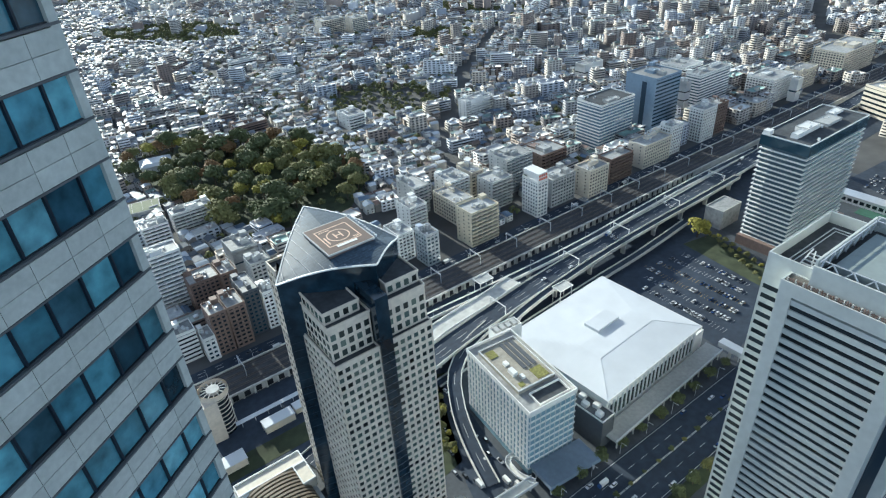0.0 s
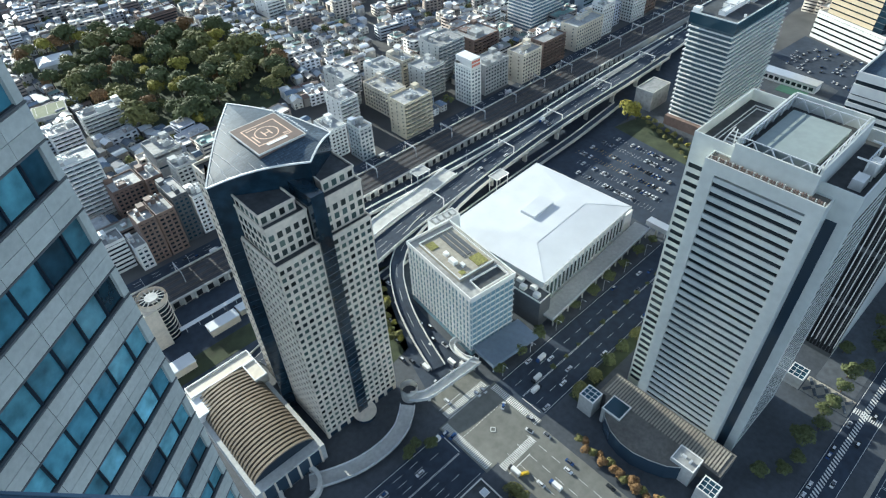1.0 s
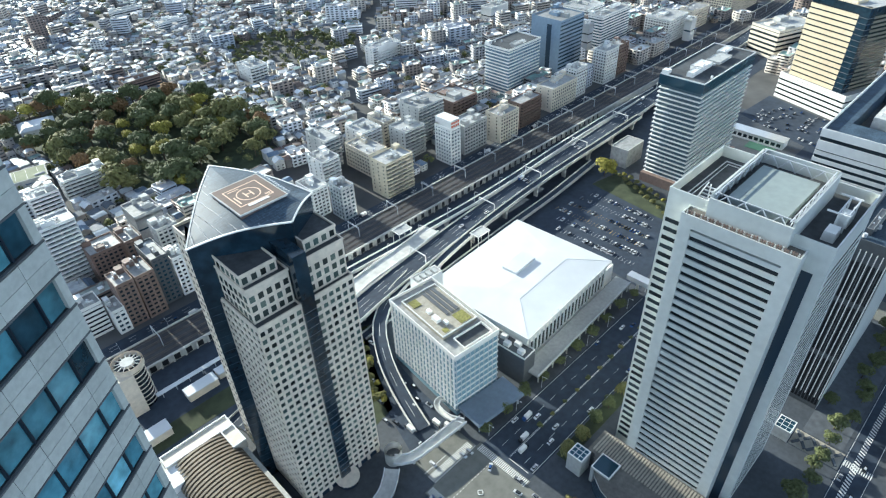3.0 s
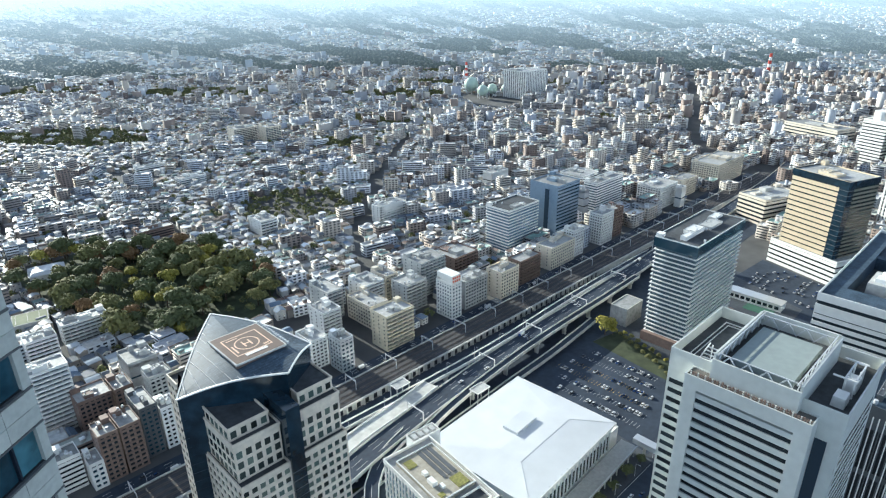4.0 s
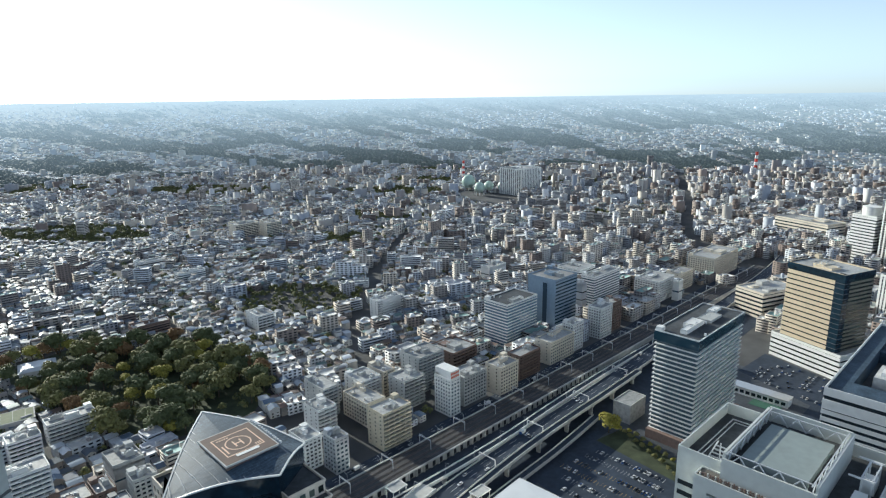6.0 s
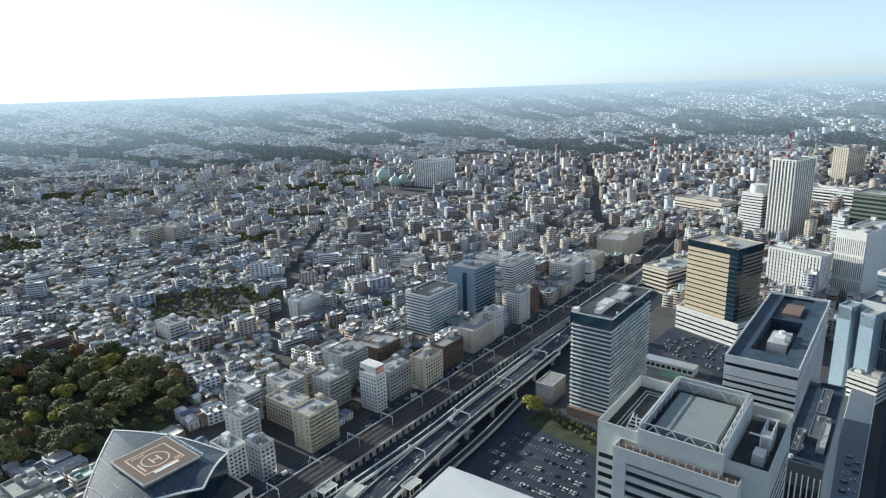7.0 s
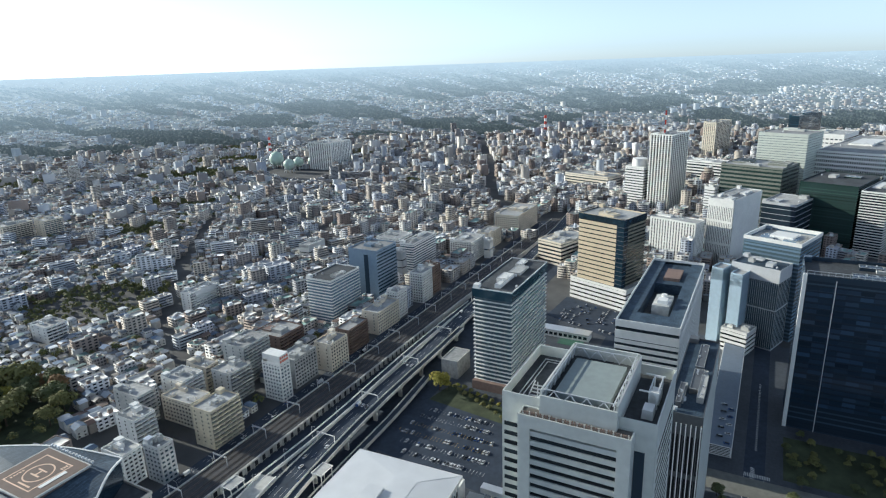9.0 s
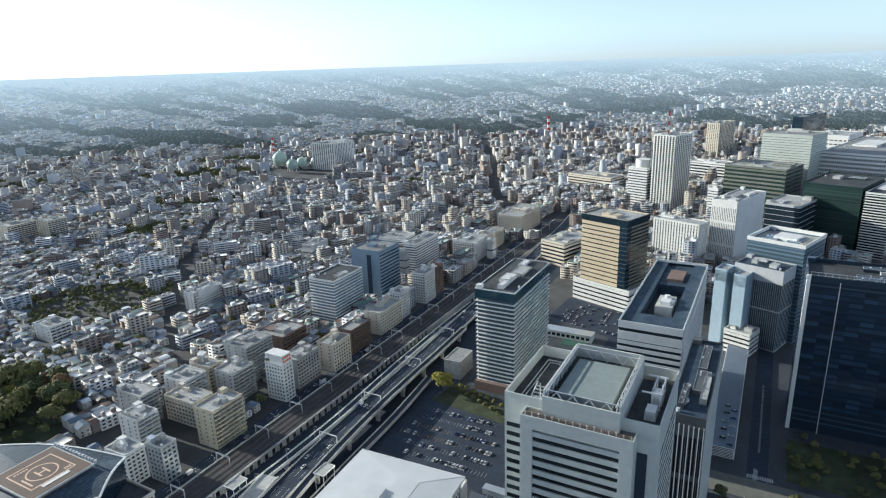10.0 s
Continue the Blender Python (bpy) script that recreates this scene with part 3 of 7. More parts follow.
# -- stone tower with the curved roof and the landing pad --
def helipad_tower():
    x, y = 61.5, 162.5
    ob = thing("stone_tower", "beige stone office tower with a curved blue-grey roof", "office tower", pose(x, y, 0))
    TAKEN.append((x - 6, y, 0, 51, 72, 4))
    wx, wy = 43.5, 54.0
    fh, z0 = 3.95, 5.5
    LOW = z0 + 28 * fh          # the stone wings end here; set-back storeys follow
    part("core", Build().box(0.6, 0.6, 0, wx - 0.6, wy - 0.6, LOW - 0.1, GLASS_DEEP), ob)
    part("dark_shaft", Build().box(19.0, -1.0, 0, 24.5, 22, 139, GLASS_SHAFT), ob, "dark teal glass shaft up the front")
    line_ = Build().box(18.95, -1.1, -0.3, 24.55, 1.0, 0, DARKGREY).mesh("floor_line")
    for k in range(28):
        part("floor_line", line_, ob, at=(0, 0, z0 + k * fh))
    prow = Build()
    wp = [(-5.3, 28.8), (1.5, 27.2), (1.5, 44.2)]
    for (ax, ay), (bx, by) in zip(wp, wp[1:] + wp[:1]):
        prow.poly([(ax, ay, 0), (bx, by, 0), (bx, by, 141), (ax, ay, 141)], GLASS_SHAFT)
    part("glass_prow", prow, ob, "dark glass prow under the roof corner")
    lip = Build()
    wq = [(-5.5, 28.75), (1.5, 27.1), (1.5, 44.3)]
    for (ax, ay), (bx, by) in zip(wq, wq[1:] + wq[:1]):
        lip.poly([(ax, ay, -0.22), (bx, by, -0.22), (bx, by, 0), (ax, ay, 0)], GLASS_DEEP)
    for z_ in (-0.22, 0):
        lip.poly([(ax, ay, z_) for ax, ay in (wq if z_ == 0 else wq[::-1])], GLASS_DEEP)
    lip = lip.mesh("floor_line")
    for k in range(34):
        part("floor_line", lip, ob, at=(0, 0, z0 + k * fh))
    # stone faces: facing, start, length, bays, storeys
    for face, s, length, n, tops in (("y", 0, 19.0, 6, 28), ("y", 24.5, 19.0, 6, 28), ("x", 0, 27.3, 8, 28), ("x", 44.2, 9.8, 3, 33)):
        bay = length / n
        w, hgt = bay * 0.66, 2.35
        if face == "y":
            pane = Build().box(-w / 2, 0.30, 0, w / 2, 0.55, hgt, GLASS_BLINDS).mesh("window")
            band = Build().box(0, 0, 0, length, 0.7, fh - hgt, BEIGE).mesh("spandrel")
            pier = Build().box(-(bay - w) / 2, 0.04, 0, (bay - w) / 2, 0.7, tops * fh, BEIGE).mesh("pier")
            half = Build().box(0, 0.04, 0, (bay - w) / 2, 0.7, tops * fh, BEIGE).mesh("pier")
        else:
            pane = Build().box(0.30, -w / 2, 0, 0.55, w / 2, hgt, GLASS_BLINDS).mesh("window")
            band = Build().box(0, 0, 0, 0.7, length, fh - hgt, BEIGE).mesh("spandrel")
            pier = Build().box(0.04, -(bay - w) / 2, 0, 0.7, (bay - w) / 2, tops * fh, BEIGE).mesh("pier")
            half = Build().box(0.04, 0, 0, 0.7, (bay - w) / 2, tops * fh, BEIGE).mesh("pier")
        put = (lambda c, z: (c, 0, z)) if face == "y" else (lambda c, z: (0, c, z))
        for k in range(tops + 1):
            part("spandrel", band, ob, at=put(s, z0 + k * fh - (fh - hgt)))
            if k < tops:
                for i in range(n):
                    part("window", pane, ob, at=put(s + bay * (i + 0.5), z0 + k * fh))
        for i in range(1, n):
            part("pier", pier, ob, at=put(s + bay * i, z0))
        part("pier", half, ob, at=put(s, z0))
        part("pier", half, ob, at=put(s + length - (bay - w) / 2, z0))
    part("back_wing", Build().box(0.6, 44.2, LOW - 0.1, 20, 53.6, 135.6, BEIGE).ring(0, 44.2, 20.4, 54.0, 135.6, 137, 0.5, BEIGE).box(0.5, 44.7, 135.6, 19.9, 53.5, 135.8, ROOFDARK), ob)
    # arcade at the foot
    col = Build().box(0, 0.1, 0, 1.6, 1.8, z0 - 1.7, BEIGE).mesh("arcade_column")
    for i in range(8):
        part("arcade_column", col, ob, at=(i * 5.9 + 0.3, 0, 0))
    part("entrance_drum", Build().tube(21.75, -1.5, 0, 3.2, 5.2, 5.2, GLASS_DEEP, 24).tube(21.75, -1.5, 3.2, 4.2, 6.0, 6.0, BEIGE, 24), ob)
    # ledges on top of the stone wings
    for x0_, x1_, y1_ in ((0, 19, 27.3), (24.5, 43.5, 30)):
        part("ledge", Build().box(x0_ + 0.1, 0.1, LOW - 0.05, x1_ - 0.1, y1_, LOW + 0.12, ROOFDARK), ob, "dark ledge")
        part("ledge_parapet", Build().ring(x0_, 0, x1_, y1_, LOW, LOW + 0.9, 0.5, BEIGE), ob)
    # set-back storeys: plan, heights, bay widths
    win = Build().box(-1.05, -0.08, 0, 1.05, 0.2, 2.7, GLASS_BLINDS).mesh("window")
    win2 = Build().box(-0.08, -1.05, 0, 0.2, 1.05, 2.7, GLASS_BLINDS).mesh("window")
    for x0_, y0_, x1_, y1_, za, zb in ((1.1, 3.6, 18.6, 27.2, LOW, 131.4), (1.4, 6.6, 16.4, 27.1, 131.4, 136.0), (24.6, 2.6, 43.0, 30, LOW, 132.4), (28.0, 6.2, 42.8, 30, 132.4, 137.2)):
        part("shoulder", Build().box(x0_, y0_, za, x1_, y1_, zb, BEIGE), ob)
        part("shoulder_parapet", Build().ring(x0_ - 0.25, y0_ - 0.25, x1_ + 0.25, y1_, zb, zb + 1.0, 0.5, BEIGE), ob)
        part("terrace", Build().box(x0_ + 0.3, y0_ + 0.3, zb, x1_ - 0.3, y1_ - 0.2, zb + 0.15, ROOFDARK), ob, "dark terrace")
        for k in range(max(1, int((zb - za) / 4.3))):
            zz = za + 1.2 + k * 4.3
            nx_, ny_ = int((x1_ - x0_) / 3.1), int((y1_ - y0_) / 3.1)
            for i in range(nx_):
                part("window", win, ob, at=(x0_ + (x1_ - x0_) * (i + 0.5) / nx_, y0_, zz))
            if x0_ < 10:
                for i in range(ny_):
                    part("window", win2, ob, at=(x0_, y0_ + (y1_ - y0_) * (i + 0.5) / ny_, zz))
    # the roof: a sail arched from its drooping corner, with curved edges
    corners = [(-5.5, 28.8, 141.0), (27.3, 9.2, 145.6), (43.7, 19.8, 146.0), (27.0, 70.5, 146.0)]

    def edge(a, c, bow, lift, n=14):
        a, c = Vector(a), Vector(c)
        d = c - a
        side = Vector((d.y, -d.x, 0)).normalized() * bow
        return [a + d * (k / n) + (side + Vector((0, 0, lift))) * math.sin(math.pi * k / n) for k in range(n)]
    rim = edge(corners[0], corners[1], 0.8, 2.6) + edge(corners[1], corners[2], 0.0, 1.6) + edge(corners[2], corners[3], 2.0, 1.0) + edge(corners[3], corners[0], 0.4, 1.6)
    mid = Vector((22.5, 33.0, 148.2))
    b = Build()

    def sail(p, k):
        q = mid + (p - mid) * k
        return (q.x, q.y, mid.z + (p.z - mid.z) * k ** 1.6)
    rings = [1.0, 0.85, 0.7, 0.55, 0.4, 0.25, 0.12]
    for s0, s1 in zip(rings, rings[1:]):
        for i in range(len(rim)):
            j = (i + 1) % len(rim)
            b.poly([sail(rim[i], s0), sail(rim[j], s0), sail(rim[j], s1), sail(rim[i], s1)], SLATE_TILED)
    b.poly([sail(p, 0.12) for p in rim], SLATE_TILED)
    part("roof", b, ob, "curved blue-grey metal roof")
    edging, wallb = Build(), Build()
    for i in range(len(rim)):
        a, c = rim[i], rim[(i + 1) % len(rim)]
        edging.beam(a, c, 0.55, WHITE)
        pa, pc = mid + (a - mid) * 0.97, mid + (c - mid) * 0.97
        wallb.poly([(pa.x, pa.y, LOW), (pc.x, pc.y, LOW), (pc.x, pc.y, c.z - 0.1), (pa.x, pa.y, a.z - 0.1)], GLASS_SHAFT)
    part("roof_edge", edging, ob, "thin pale roof edge")
    part("crown_wall", wallb, ob, "dark glass wall below the roof")
    # fine ribs across the sheets
    for k in range(7):
        t = 0.14 + k * 0.12
        a = Vector(sail(rim[int(t * 14)], 0.985))
        c = Vector(sail(rim[3 * 14 + 13 - int(t * 13)], 0.985))
        rb = Build()
        for q in range(8):
            u0, u1 = q / 8, (q + 1) / 8
            p0, p1 = a.lerp(c, u0), a.lerp(c, u1)
            rb.beam(p0 + Vector((0, 0, 0.12 + 2.2 * u0 * (1 - u0))), p1 + Vector((0, 0, 0.12 + 2.2 * u1 * (1 - u1))), 0.12, STEEL)
        part("roof_rib", rb, ob)
    # landing pad
    pad = thing("landing_pad", "brown helicopter landing pad with peach markings on the roof", "helipad", pose(x, y, 0) @ pose(24.4, 33.1, 149.1) @ Matrix.Diagonal((0.84, 0.84, 1, 1)))
    part("deck", Build().box(-11.5, -13, -2.6, 11.5, 13, 0, PAD), pad)
    part("deck_rim", Build().ring(-12.1, -13.6, 12.1, 13.6, -0.7, -0.05, 0.6, GREY), pad)
    part("border_line", Build().ring(-8.5, -7.9, 8.5, 8.9, 0.004, 0.03, 0.55, PADLINE), pad)
    circ = Build()
    for k in range(40):
        a0, a1 = 6.2832 * k / 40, 6.2832 * (k + 1) / 40
        circ.poly([(r_ * math.cos(a_), r_ * math.sin(a_), 0.03) for r_, a_ in ((5.0, a0), (5.6, a0), (5.6, a1), (5.0, a1))], PADLINE)
    part("circle_line", circ, pad)
    hh = Build().box(-2.6, -1.9, 0.004, 2.6, -1.2, 0.03, PADLINE).box(-2.6, 1.2, 0.004, 2.6, 1.9, 0.03, PADLINE).box(-0.35, -1.2, 0.004, 0.35, 1.2, 0.03, PADLINE)
    part("letter_mark", hh, pad, at=pose(0, 0, 0, 0, 0, 90))
    for k in range(5):
        part("text_bar", Build().box(-6.6 + k * 1.1, 6.4, 0.004, -5.9 + k * 1.1, 7.3, 0.03, PADLINE), pad)
    for k in range(3):
        part("text_bar", Build().box(5.0 + k * 0.95, -6.6, 0.004, 5.6 + k * 0.95, -5.2, 0.03, PADLINE), pad)
    part("arrow_mark", Build().box(-7.0, -5.6, 0.004, -6.3, 1.6, 0.03, PADLINE), pad)
    part("white_panel", Build().box(-5.2, -10.0, 0.004, 5.0, -8.3, 0.12, WHITE), pad)
    net = Build().box(12.6, 0, -0.5, 13.6, 0.8, 0.5, STEEL).mesh("edge_net")
    for k in range(14):
        part("edge_net", net, pad, at=(0, -13 + k * 2, 0))
    return ob


helipad_tower()

# vaulted hall at the foot of the stone tower
hall = thing("vaulted_hall", "low hall with a ribbed bronze barrel roof and white flat wings", "hall", pose(0, 0, 0))
TAKEN.append((15, 150, 0, 46, 82, 2))
part("body", Build().box(20, 155, 0, 56, 229, 12, GREY), hall)
part("front_glazing", Build().box(23, 154.7, 0.8, 53, 155.1, 11, GLASS_DEEP), hall, "dark glazed front")
mul_ = Build().box(-0.5, 154.4, 0, 0.5, 155.0, 11.4, BEIGE).mesh("front_pier")
for k in range(6):
    part("front_pier", mul_, hall, at=(23 + k * 6, 0, 0))
part("flat_wing", Build().box(22, 218, 12, 57, 226, 17, CREAM).ring(22, 218, 57, 226, 17, 17.8, 0.6, WHITE), hall, "white flat-roofed wing")
part("flat_wing", Build().box(50, 205, 12, 57, 218, 17, CREAM).ring(50, 205, 57, 218, 17, 17.8, 0.6, WHITE), hall, "white flat-roofed wing")
part("flat_wing", Build().box(19, 206, 12, 27, 218, 16.5, WHITE), hall, "white flat-roofed wing")
rib = Build()
vault = [(22 + 32 * (1 - math.cos(math.pi * k / 14)) / 2, 12 + 7.5 * math.sin(math.pi * k / 14)) for k in range(15)]
for (ax, az), (bx, bz) in zip(vault, vault[1:]):
    rib.poly([(ax, 0, az), (bx, 0, bz), (bx, 1.25, bz), (ax, 1.25, az)], ARCHROOF)
    rib.poly([(ax, 0, az - 0.9), (bx, 0, bz - 0.9), (bx, 0, bz), (ax, 0, az)], ARCHROOF)
    rib.poly([(ax, 1.25, az), (bx, 1.25, bz), (bx, 1.25, bz - 0.9), (ax, 1.25, az - 0.9)], ARCHROOF)
ribmesh = rib.mesh("roof_rib")
for k in range(25):
    part("roof_rib", ribmesh, hall, at=(0, 160 + k * 2.3, 0))
under = Build()
for (ax, az), (bx, bz) in zip(vault, vault[1:]):
    under.poly([(ax, 160, az - 0.88), (bx, 160, bz - 0.88), (bx, 217, bz - 0.88), (ax, 217, az - 0.88)], BLACK)
under.poly([(ax, 160.2, az - 0.4) for ax, az in vault], GLASS_DEEP)
part("vault_lining", under, hall)
ringb = Build()
for k in range(28):
    a0, a1 = 6.2832 * k / 28, 6.2832 * (k + 1) / 28
    for r0, z0_, r1, z1_ in ((8.2, 3.6, 10.2, 3.6), (10.2, 3.6, 10.2, 0), (8.2, 0, 8.2, 3.6)):
        ringb.poly([(38 + r0 * math.cos(a0), 151 + r0 * math.sin(a0), z0_), (38 + r1 * math.cos(a0), 151 + r1 * math.sin(a0), z1_), (38 + r1 * math.cos(a1), 151 + r1 * math.sin(a1), z1_), (38 + r0 * math.cos(a1), 151 + r0 * math.sin(a1), z0_)], CONCRETE)
part("sunken_court", ringb, hall, "round sunken court with a pale kerb")

# -- arena with white roof, and its glazed annex --
arena = thing("arena_hall", "large hall with a smooth white metal roof", "hall", pose(196.2, 141.3, 0, 0, 0, 3) @ Matrix.Diagonal((0.9, 0.95, 1, 1)) @ Matrix.Translation((-188, -145, 0)))
TAKEN.append((145, 128, 0, 158, 98, 3))
part("body", Build().box(190, 147, 0, 286, 221, 26, WHITE), arena)
b = Build()
NX, NY = 40, 32


def arena_z(i, j):
    """A shallow hip with a crease along its southern third."""
    u, v = i / NX, j / NY
    return 27.2 + 1.7 * min(v / 0.3, u / 0.25, (1 - u) / 0.2, (1 - v) / 0.5, 1.0)


for i in range(NX):
    for j in range(NY):
        b.poly([(188 + 100 * p / NX, 145 + 78 * q / NY, arena_z(p, q)) for p, q in ((i, j), (i + 1, j), (i + 1, j + 1), (i, j + 1))], ROOFWHITE)
part("roof", b, arena, "smooth white roof")
part("roof_edge", Build().ring(188, 145, 288, 223, 25.6, 27.25, 0.3, WHITE), arena)
part("roof_hatch", Build().box(231, 184, 28.3, 253, 195, 30.6, ROOFWHITE), arena)
part("roof_seam", Build().beam((213, 168.4, 28.92), (268, 168.4, 28.92), 0.14, STEEL), arena)
for ax, bx in ((213, 188.5), (268, 287.5)):
    part("roof_seam", Build().beam((ax, 168.4, 28.92), (bx, 145.5, 27.3), 0.14, STEEL), arena)
fin = Build().box(0, -0.3, 0, 1.2, 0.35, 14, STEEL).mesh("wall_fin")
for k in range(22):
    part("wall_fin", fin, arena, at=(192 + k * 4.3, 146.6, 8))
gl = Build().box(0, -0.2, 0, 2.8, 0.1, 10, GLASS_GREEN).mesh("window")
for k in range(21):
    part("window", gl, arena, at=(193.4 + k * 4.3, 146.95, 9))
unit = Build().box(0, 0, 0, 1.8, 1.2, 1.3, STEEL, 0.08).mesh("roof_unit")
for k in range(14):
    part("roof_unit", unit, arena, at=(195 + k * 6.5, 145.4, 26))
part("gallery_deck", Build().box(184, 134, 6.8, 300, 145.5, 8.0, GREY).box(184, 134, 8.0, 300, 134.4, 9.1, STEEL), arena, "raised walkway along the side")
post = Build().box(-0.35, -0.35, 0, 0.35, 0.35, 6.8, CONCRETE).mesh("gallery_post")
for k in range(15):
    part("gallery_post", post, arena, at=(187 + k * 8, 135.5, 0))
part("side_wing", Build().box(179, 141, 0, 190, 172, 20, DARKGREY).ring(179, 141, 190, 172, 20, 21, 0.4, WHITE), arena, "dark wing with roof plant")
for k in range(5):
    part("roof_unit", Build().box(181 + (k % 2) * 4, 144 + k * 5, 20, 184.5 + (k % 2) * 4, 148 + k * 5, 22.5, WHITE, 0.15), arena)
part("end_wing", Build().box(286, 150, 0, 303, 168, 13, WHITE).ring(286, 150, 303, 168, 13, 14, 0.4, WHITE), arena)
part("north_roof", Build().box(200, 223.3, 0, 290, 231, 14, METAL), arena)

CANOPY_DECK_SHADE = mat("canopy_metal_and_deck_shade", (0.17, 0.21, 0.27), 0.45, 0.1, grain=0.08, scale=0.4)
annex = thing("glazed_annex", "pale glazed office annex with planted roof", "office building", pose(147, 149, 0, 0, 0, -6))
part("body", Build().box(0.5, 0.5, 0, 29.5, 56, 44, GLASS_PALE), annex)
fl = Build().ring(0.3, 0.1, 29.8, 56.3, 0, 0.9, 0.5, WHITE).mesh("floor_band")
for k in range(10):
    part("floor_band", fl, annex, at=(0, 0, 4.5 + k * 4.2))
finm = Build().box(-0.3, -0.35, 0, 0.5, 0.35, 39, WHITE).mesh("wall_fin")
for k in range(19):
    part("wall_fin", finm, annex, at=(0, 1.4 + k * 2.95, 5))
glassw = Build().box(-0.12, -0.05, 0, 0.12, 0.5, 39, METAL).mesh("mullion")
for k in range(10):
    part("mullion", glassw, annex, at=(1 + k * 3.1, 0.1, 5))
part("parapet", Build().ring(0, 0, 30, 56.5, 43.5, 46, 0.6, WHITE), annex)
part("roof", Build().box(0.6, 0.6, 43.6, 29.4, 55.9, 44.2, ROOFGREY), annex)
part("roof_terrace", Build().box(4, 14, 44.2, 27, 50, 46, DECK_BEIGE).ring(4, 14, 27, 50, 46, 46.8, 0.4, WHITE), annex)
for px, py, w, d in ((6, 41, 5, 6), (18, 16, 7, 8), (7, 16, 3, 3)):
    part("planted_bed", Build().box(px, py, 46, px + w, py + d, 46.35, ROOFGREEN), annex, "yellow-green roof planting")
sol = Build().box(0, 0, 0.3, 2.3, 22, 0.55, DARKGREY).box(0.8, 0, 0, 1.2, 22, 0.3, STEEL).mesh("solar_panel")
for k in range(3):
    part("solar_panel", sol, annex, at=(16 + k * 3.1, 26, 46))
for px, py, w, d, h in ((8, 24, 3, 5, 2.2), (9, 32, 2.5, 3, 1.8), (11, 20, 2, 3, 1.5)):
    part("roof_unit", Build().box(px, py, 46, px + w, py + d, 46 + h, WHITE, 0.1), annex)
part("sunken_court", Build().box(8, 2, 44.2, 27, 11, 44.4, ROOFDARK).ring(8, 2, 27, 11, 44.2, 45.8, 0.4, WHITE), annex)
part("canopy", Build().box(1, -17, 6.5, 34, 0.2, 8.0, CANOPY_DECK_SHADE, 0.6), annex, "blue-grey canopy over the entrance")
for px, py in ((3, -15), (31, -15), (3, -3), (31, -3)):
    part("canopy_post", Build().tube(px, py, 0, 6.5, 0.4, 0.4, STEEL, 8), annex)
part("back_plant", Build().box(20, 56.6, 30, 38, 64, 44.5, WHITE).ring(20, 56.6, 38, 64, 44.5, 46, 0.4, WHITE), annex)
for k in range(4):
    part("roof_unit", Build().box(21.5 + k * 4, 58, 44.5, 24.5 + k * 4, 62.5, 46.2, GREY, 0.2), annex)

# -- other towers --
block("balconied_tower", "tall grey office tower with pale projecting floor edges", (432, 172, 0), (88, 35, 91), 25, WHITE, GLASS_MID, band=0.2, proud=1.4, roof=ROOFDARK, units=4, crown=0.8, category="office tower")
part("crown_glazing", Build().ring(-0.3, -0.3, 88.3, 35.3, 83.5, 90.8, 0.4, GLASS_BLUE), bpy.data.objects["balconied_tower"], "glazed crown of the tower")
tagged(part("plinth", Build().box(428, 168, 0, 520, 207, 8, BROWN)), "brown clad plinth under the balconied tower", "plinth")
block("tan_tower", "tan-panelled office tower with thin window strips", (652, 131, -20), (44, 58, 102), 20, GOLD, GLASS, band=0.72, proud=0.5, roof=ROOFGREY, units=3, category="office tower")
t_ = block("white_podium", "white stepped podium with window strips", (646, 124, -20), (55, 74, 25), 5, WHITE, GLASS, band=0.62, proud=0.6, roof=ROOFGREY, units=0)
tan_ = bpy.data.objects["tan_tower"]
# Side turned from the sun: its shade is put into darker glass and bands.
part("bronze_side", Build().box(8.4, -0.3, 22, 43.8, -0.1, 101, GLASS_GREEN), tan_, "glazed side darkened to its shaded tone")
TAN_SHADE = mat("shaded_tan_panel", (0.20, 0.17, 0.125), 0.5, grain=0.08, scale=0.4)
bb_ = Build().box(8.4, -0.5, 0, 43.8, -0.2, 2.2, TAN_SHADE).mesh("bronze_band")
for k in range(19):
    part("bronze_band", bb_, tan_, at=(0, 0, 24 + k * 4.05))
cr = thing("glass_corner", "dark glazed corner shaft of the tan tower", "glass shaft", pose(651.6, 130.6, 25, 0, 0, -20))
part("shaft", Build().box(-0.2, -0.2, 0, 8, 9, 77, GLASS_SHAFT), cr)
for k in range(15):
    part("floor_line", Build().box(-0.3, -0.3, 4 + k * 5, 8.1, 9.1, 4.5 + k * 5, DARKGREY), cr)
part("cornice", Build().ring(-0.4, -0.4, 44.6, 58.6, 72, 78, 0.5, GLASS_SHAFT), cr)
z_ = block("striped_tower", "white tower with blue-black window strips and a deep roof well", (387, 39, 0), (144, 41, 91), 20, WHITE, GLASS, band=0.55, proud=0.5, roof=ROOFDARK, units=0, crown=2.5, category="office tower")
part("roof_wing", Build().box(0.7, 31, 91, 143.3, 40.3, 101, SLATE).box(0.7, 0.7, 91, 143.3, 10, 101, SLATE).box(92, 10, 91, 143.3, 31, 99, SLATE).box(100, 14, 99, 124, 26, 101.5, BROWN).box(0.7, 10, 91, 22, 31, 101, SLATE), z_)
part("top_wall", Build().ring(0, 0, 144, 41, 93.5, 95.6, 0.6, WHITE).ring(0.5, 0.5, 143.5, 40.5, 91, 101, 0.3, GLASS).ring(0, 0, 144, 41, 98, 103, 0.6, WHITE), z_)
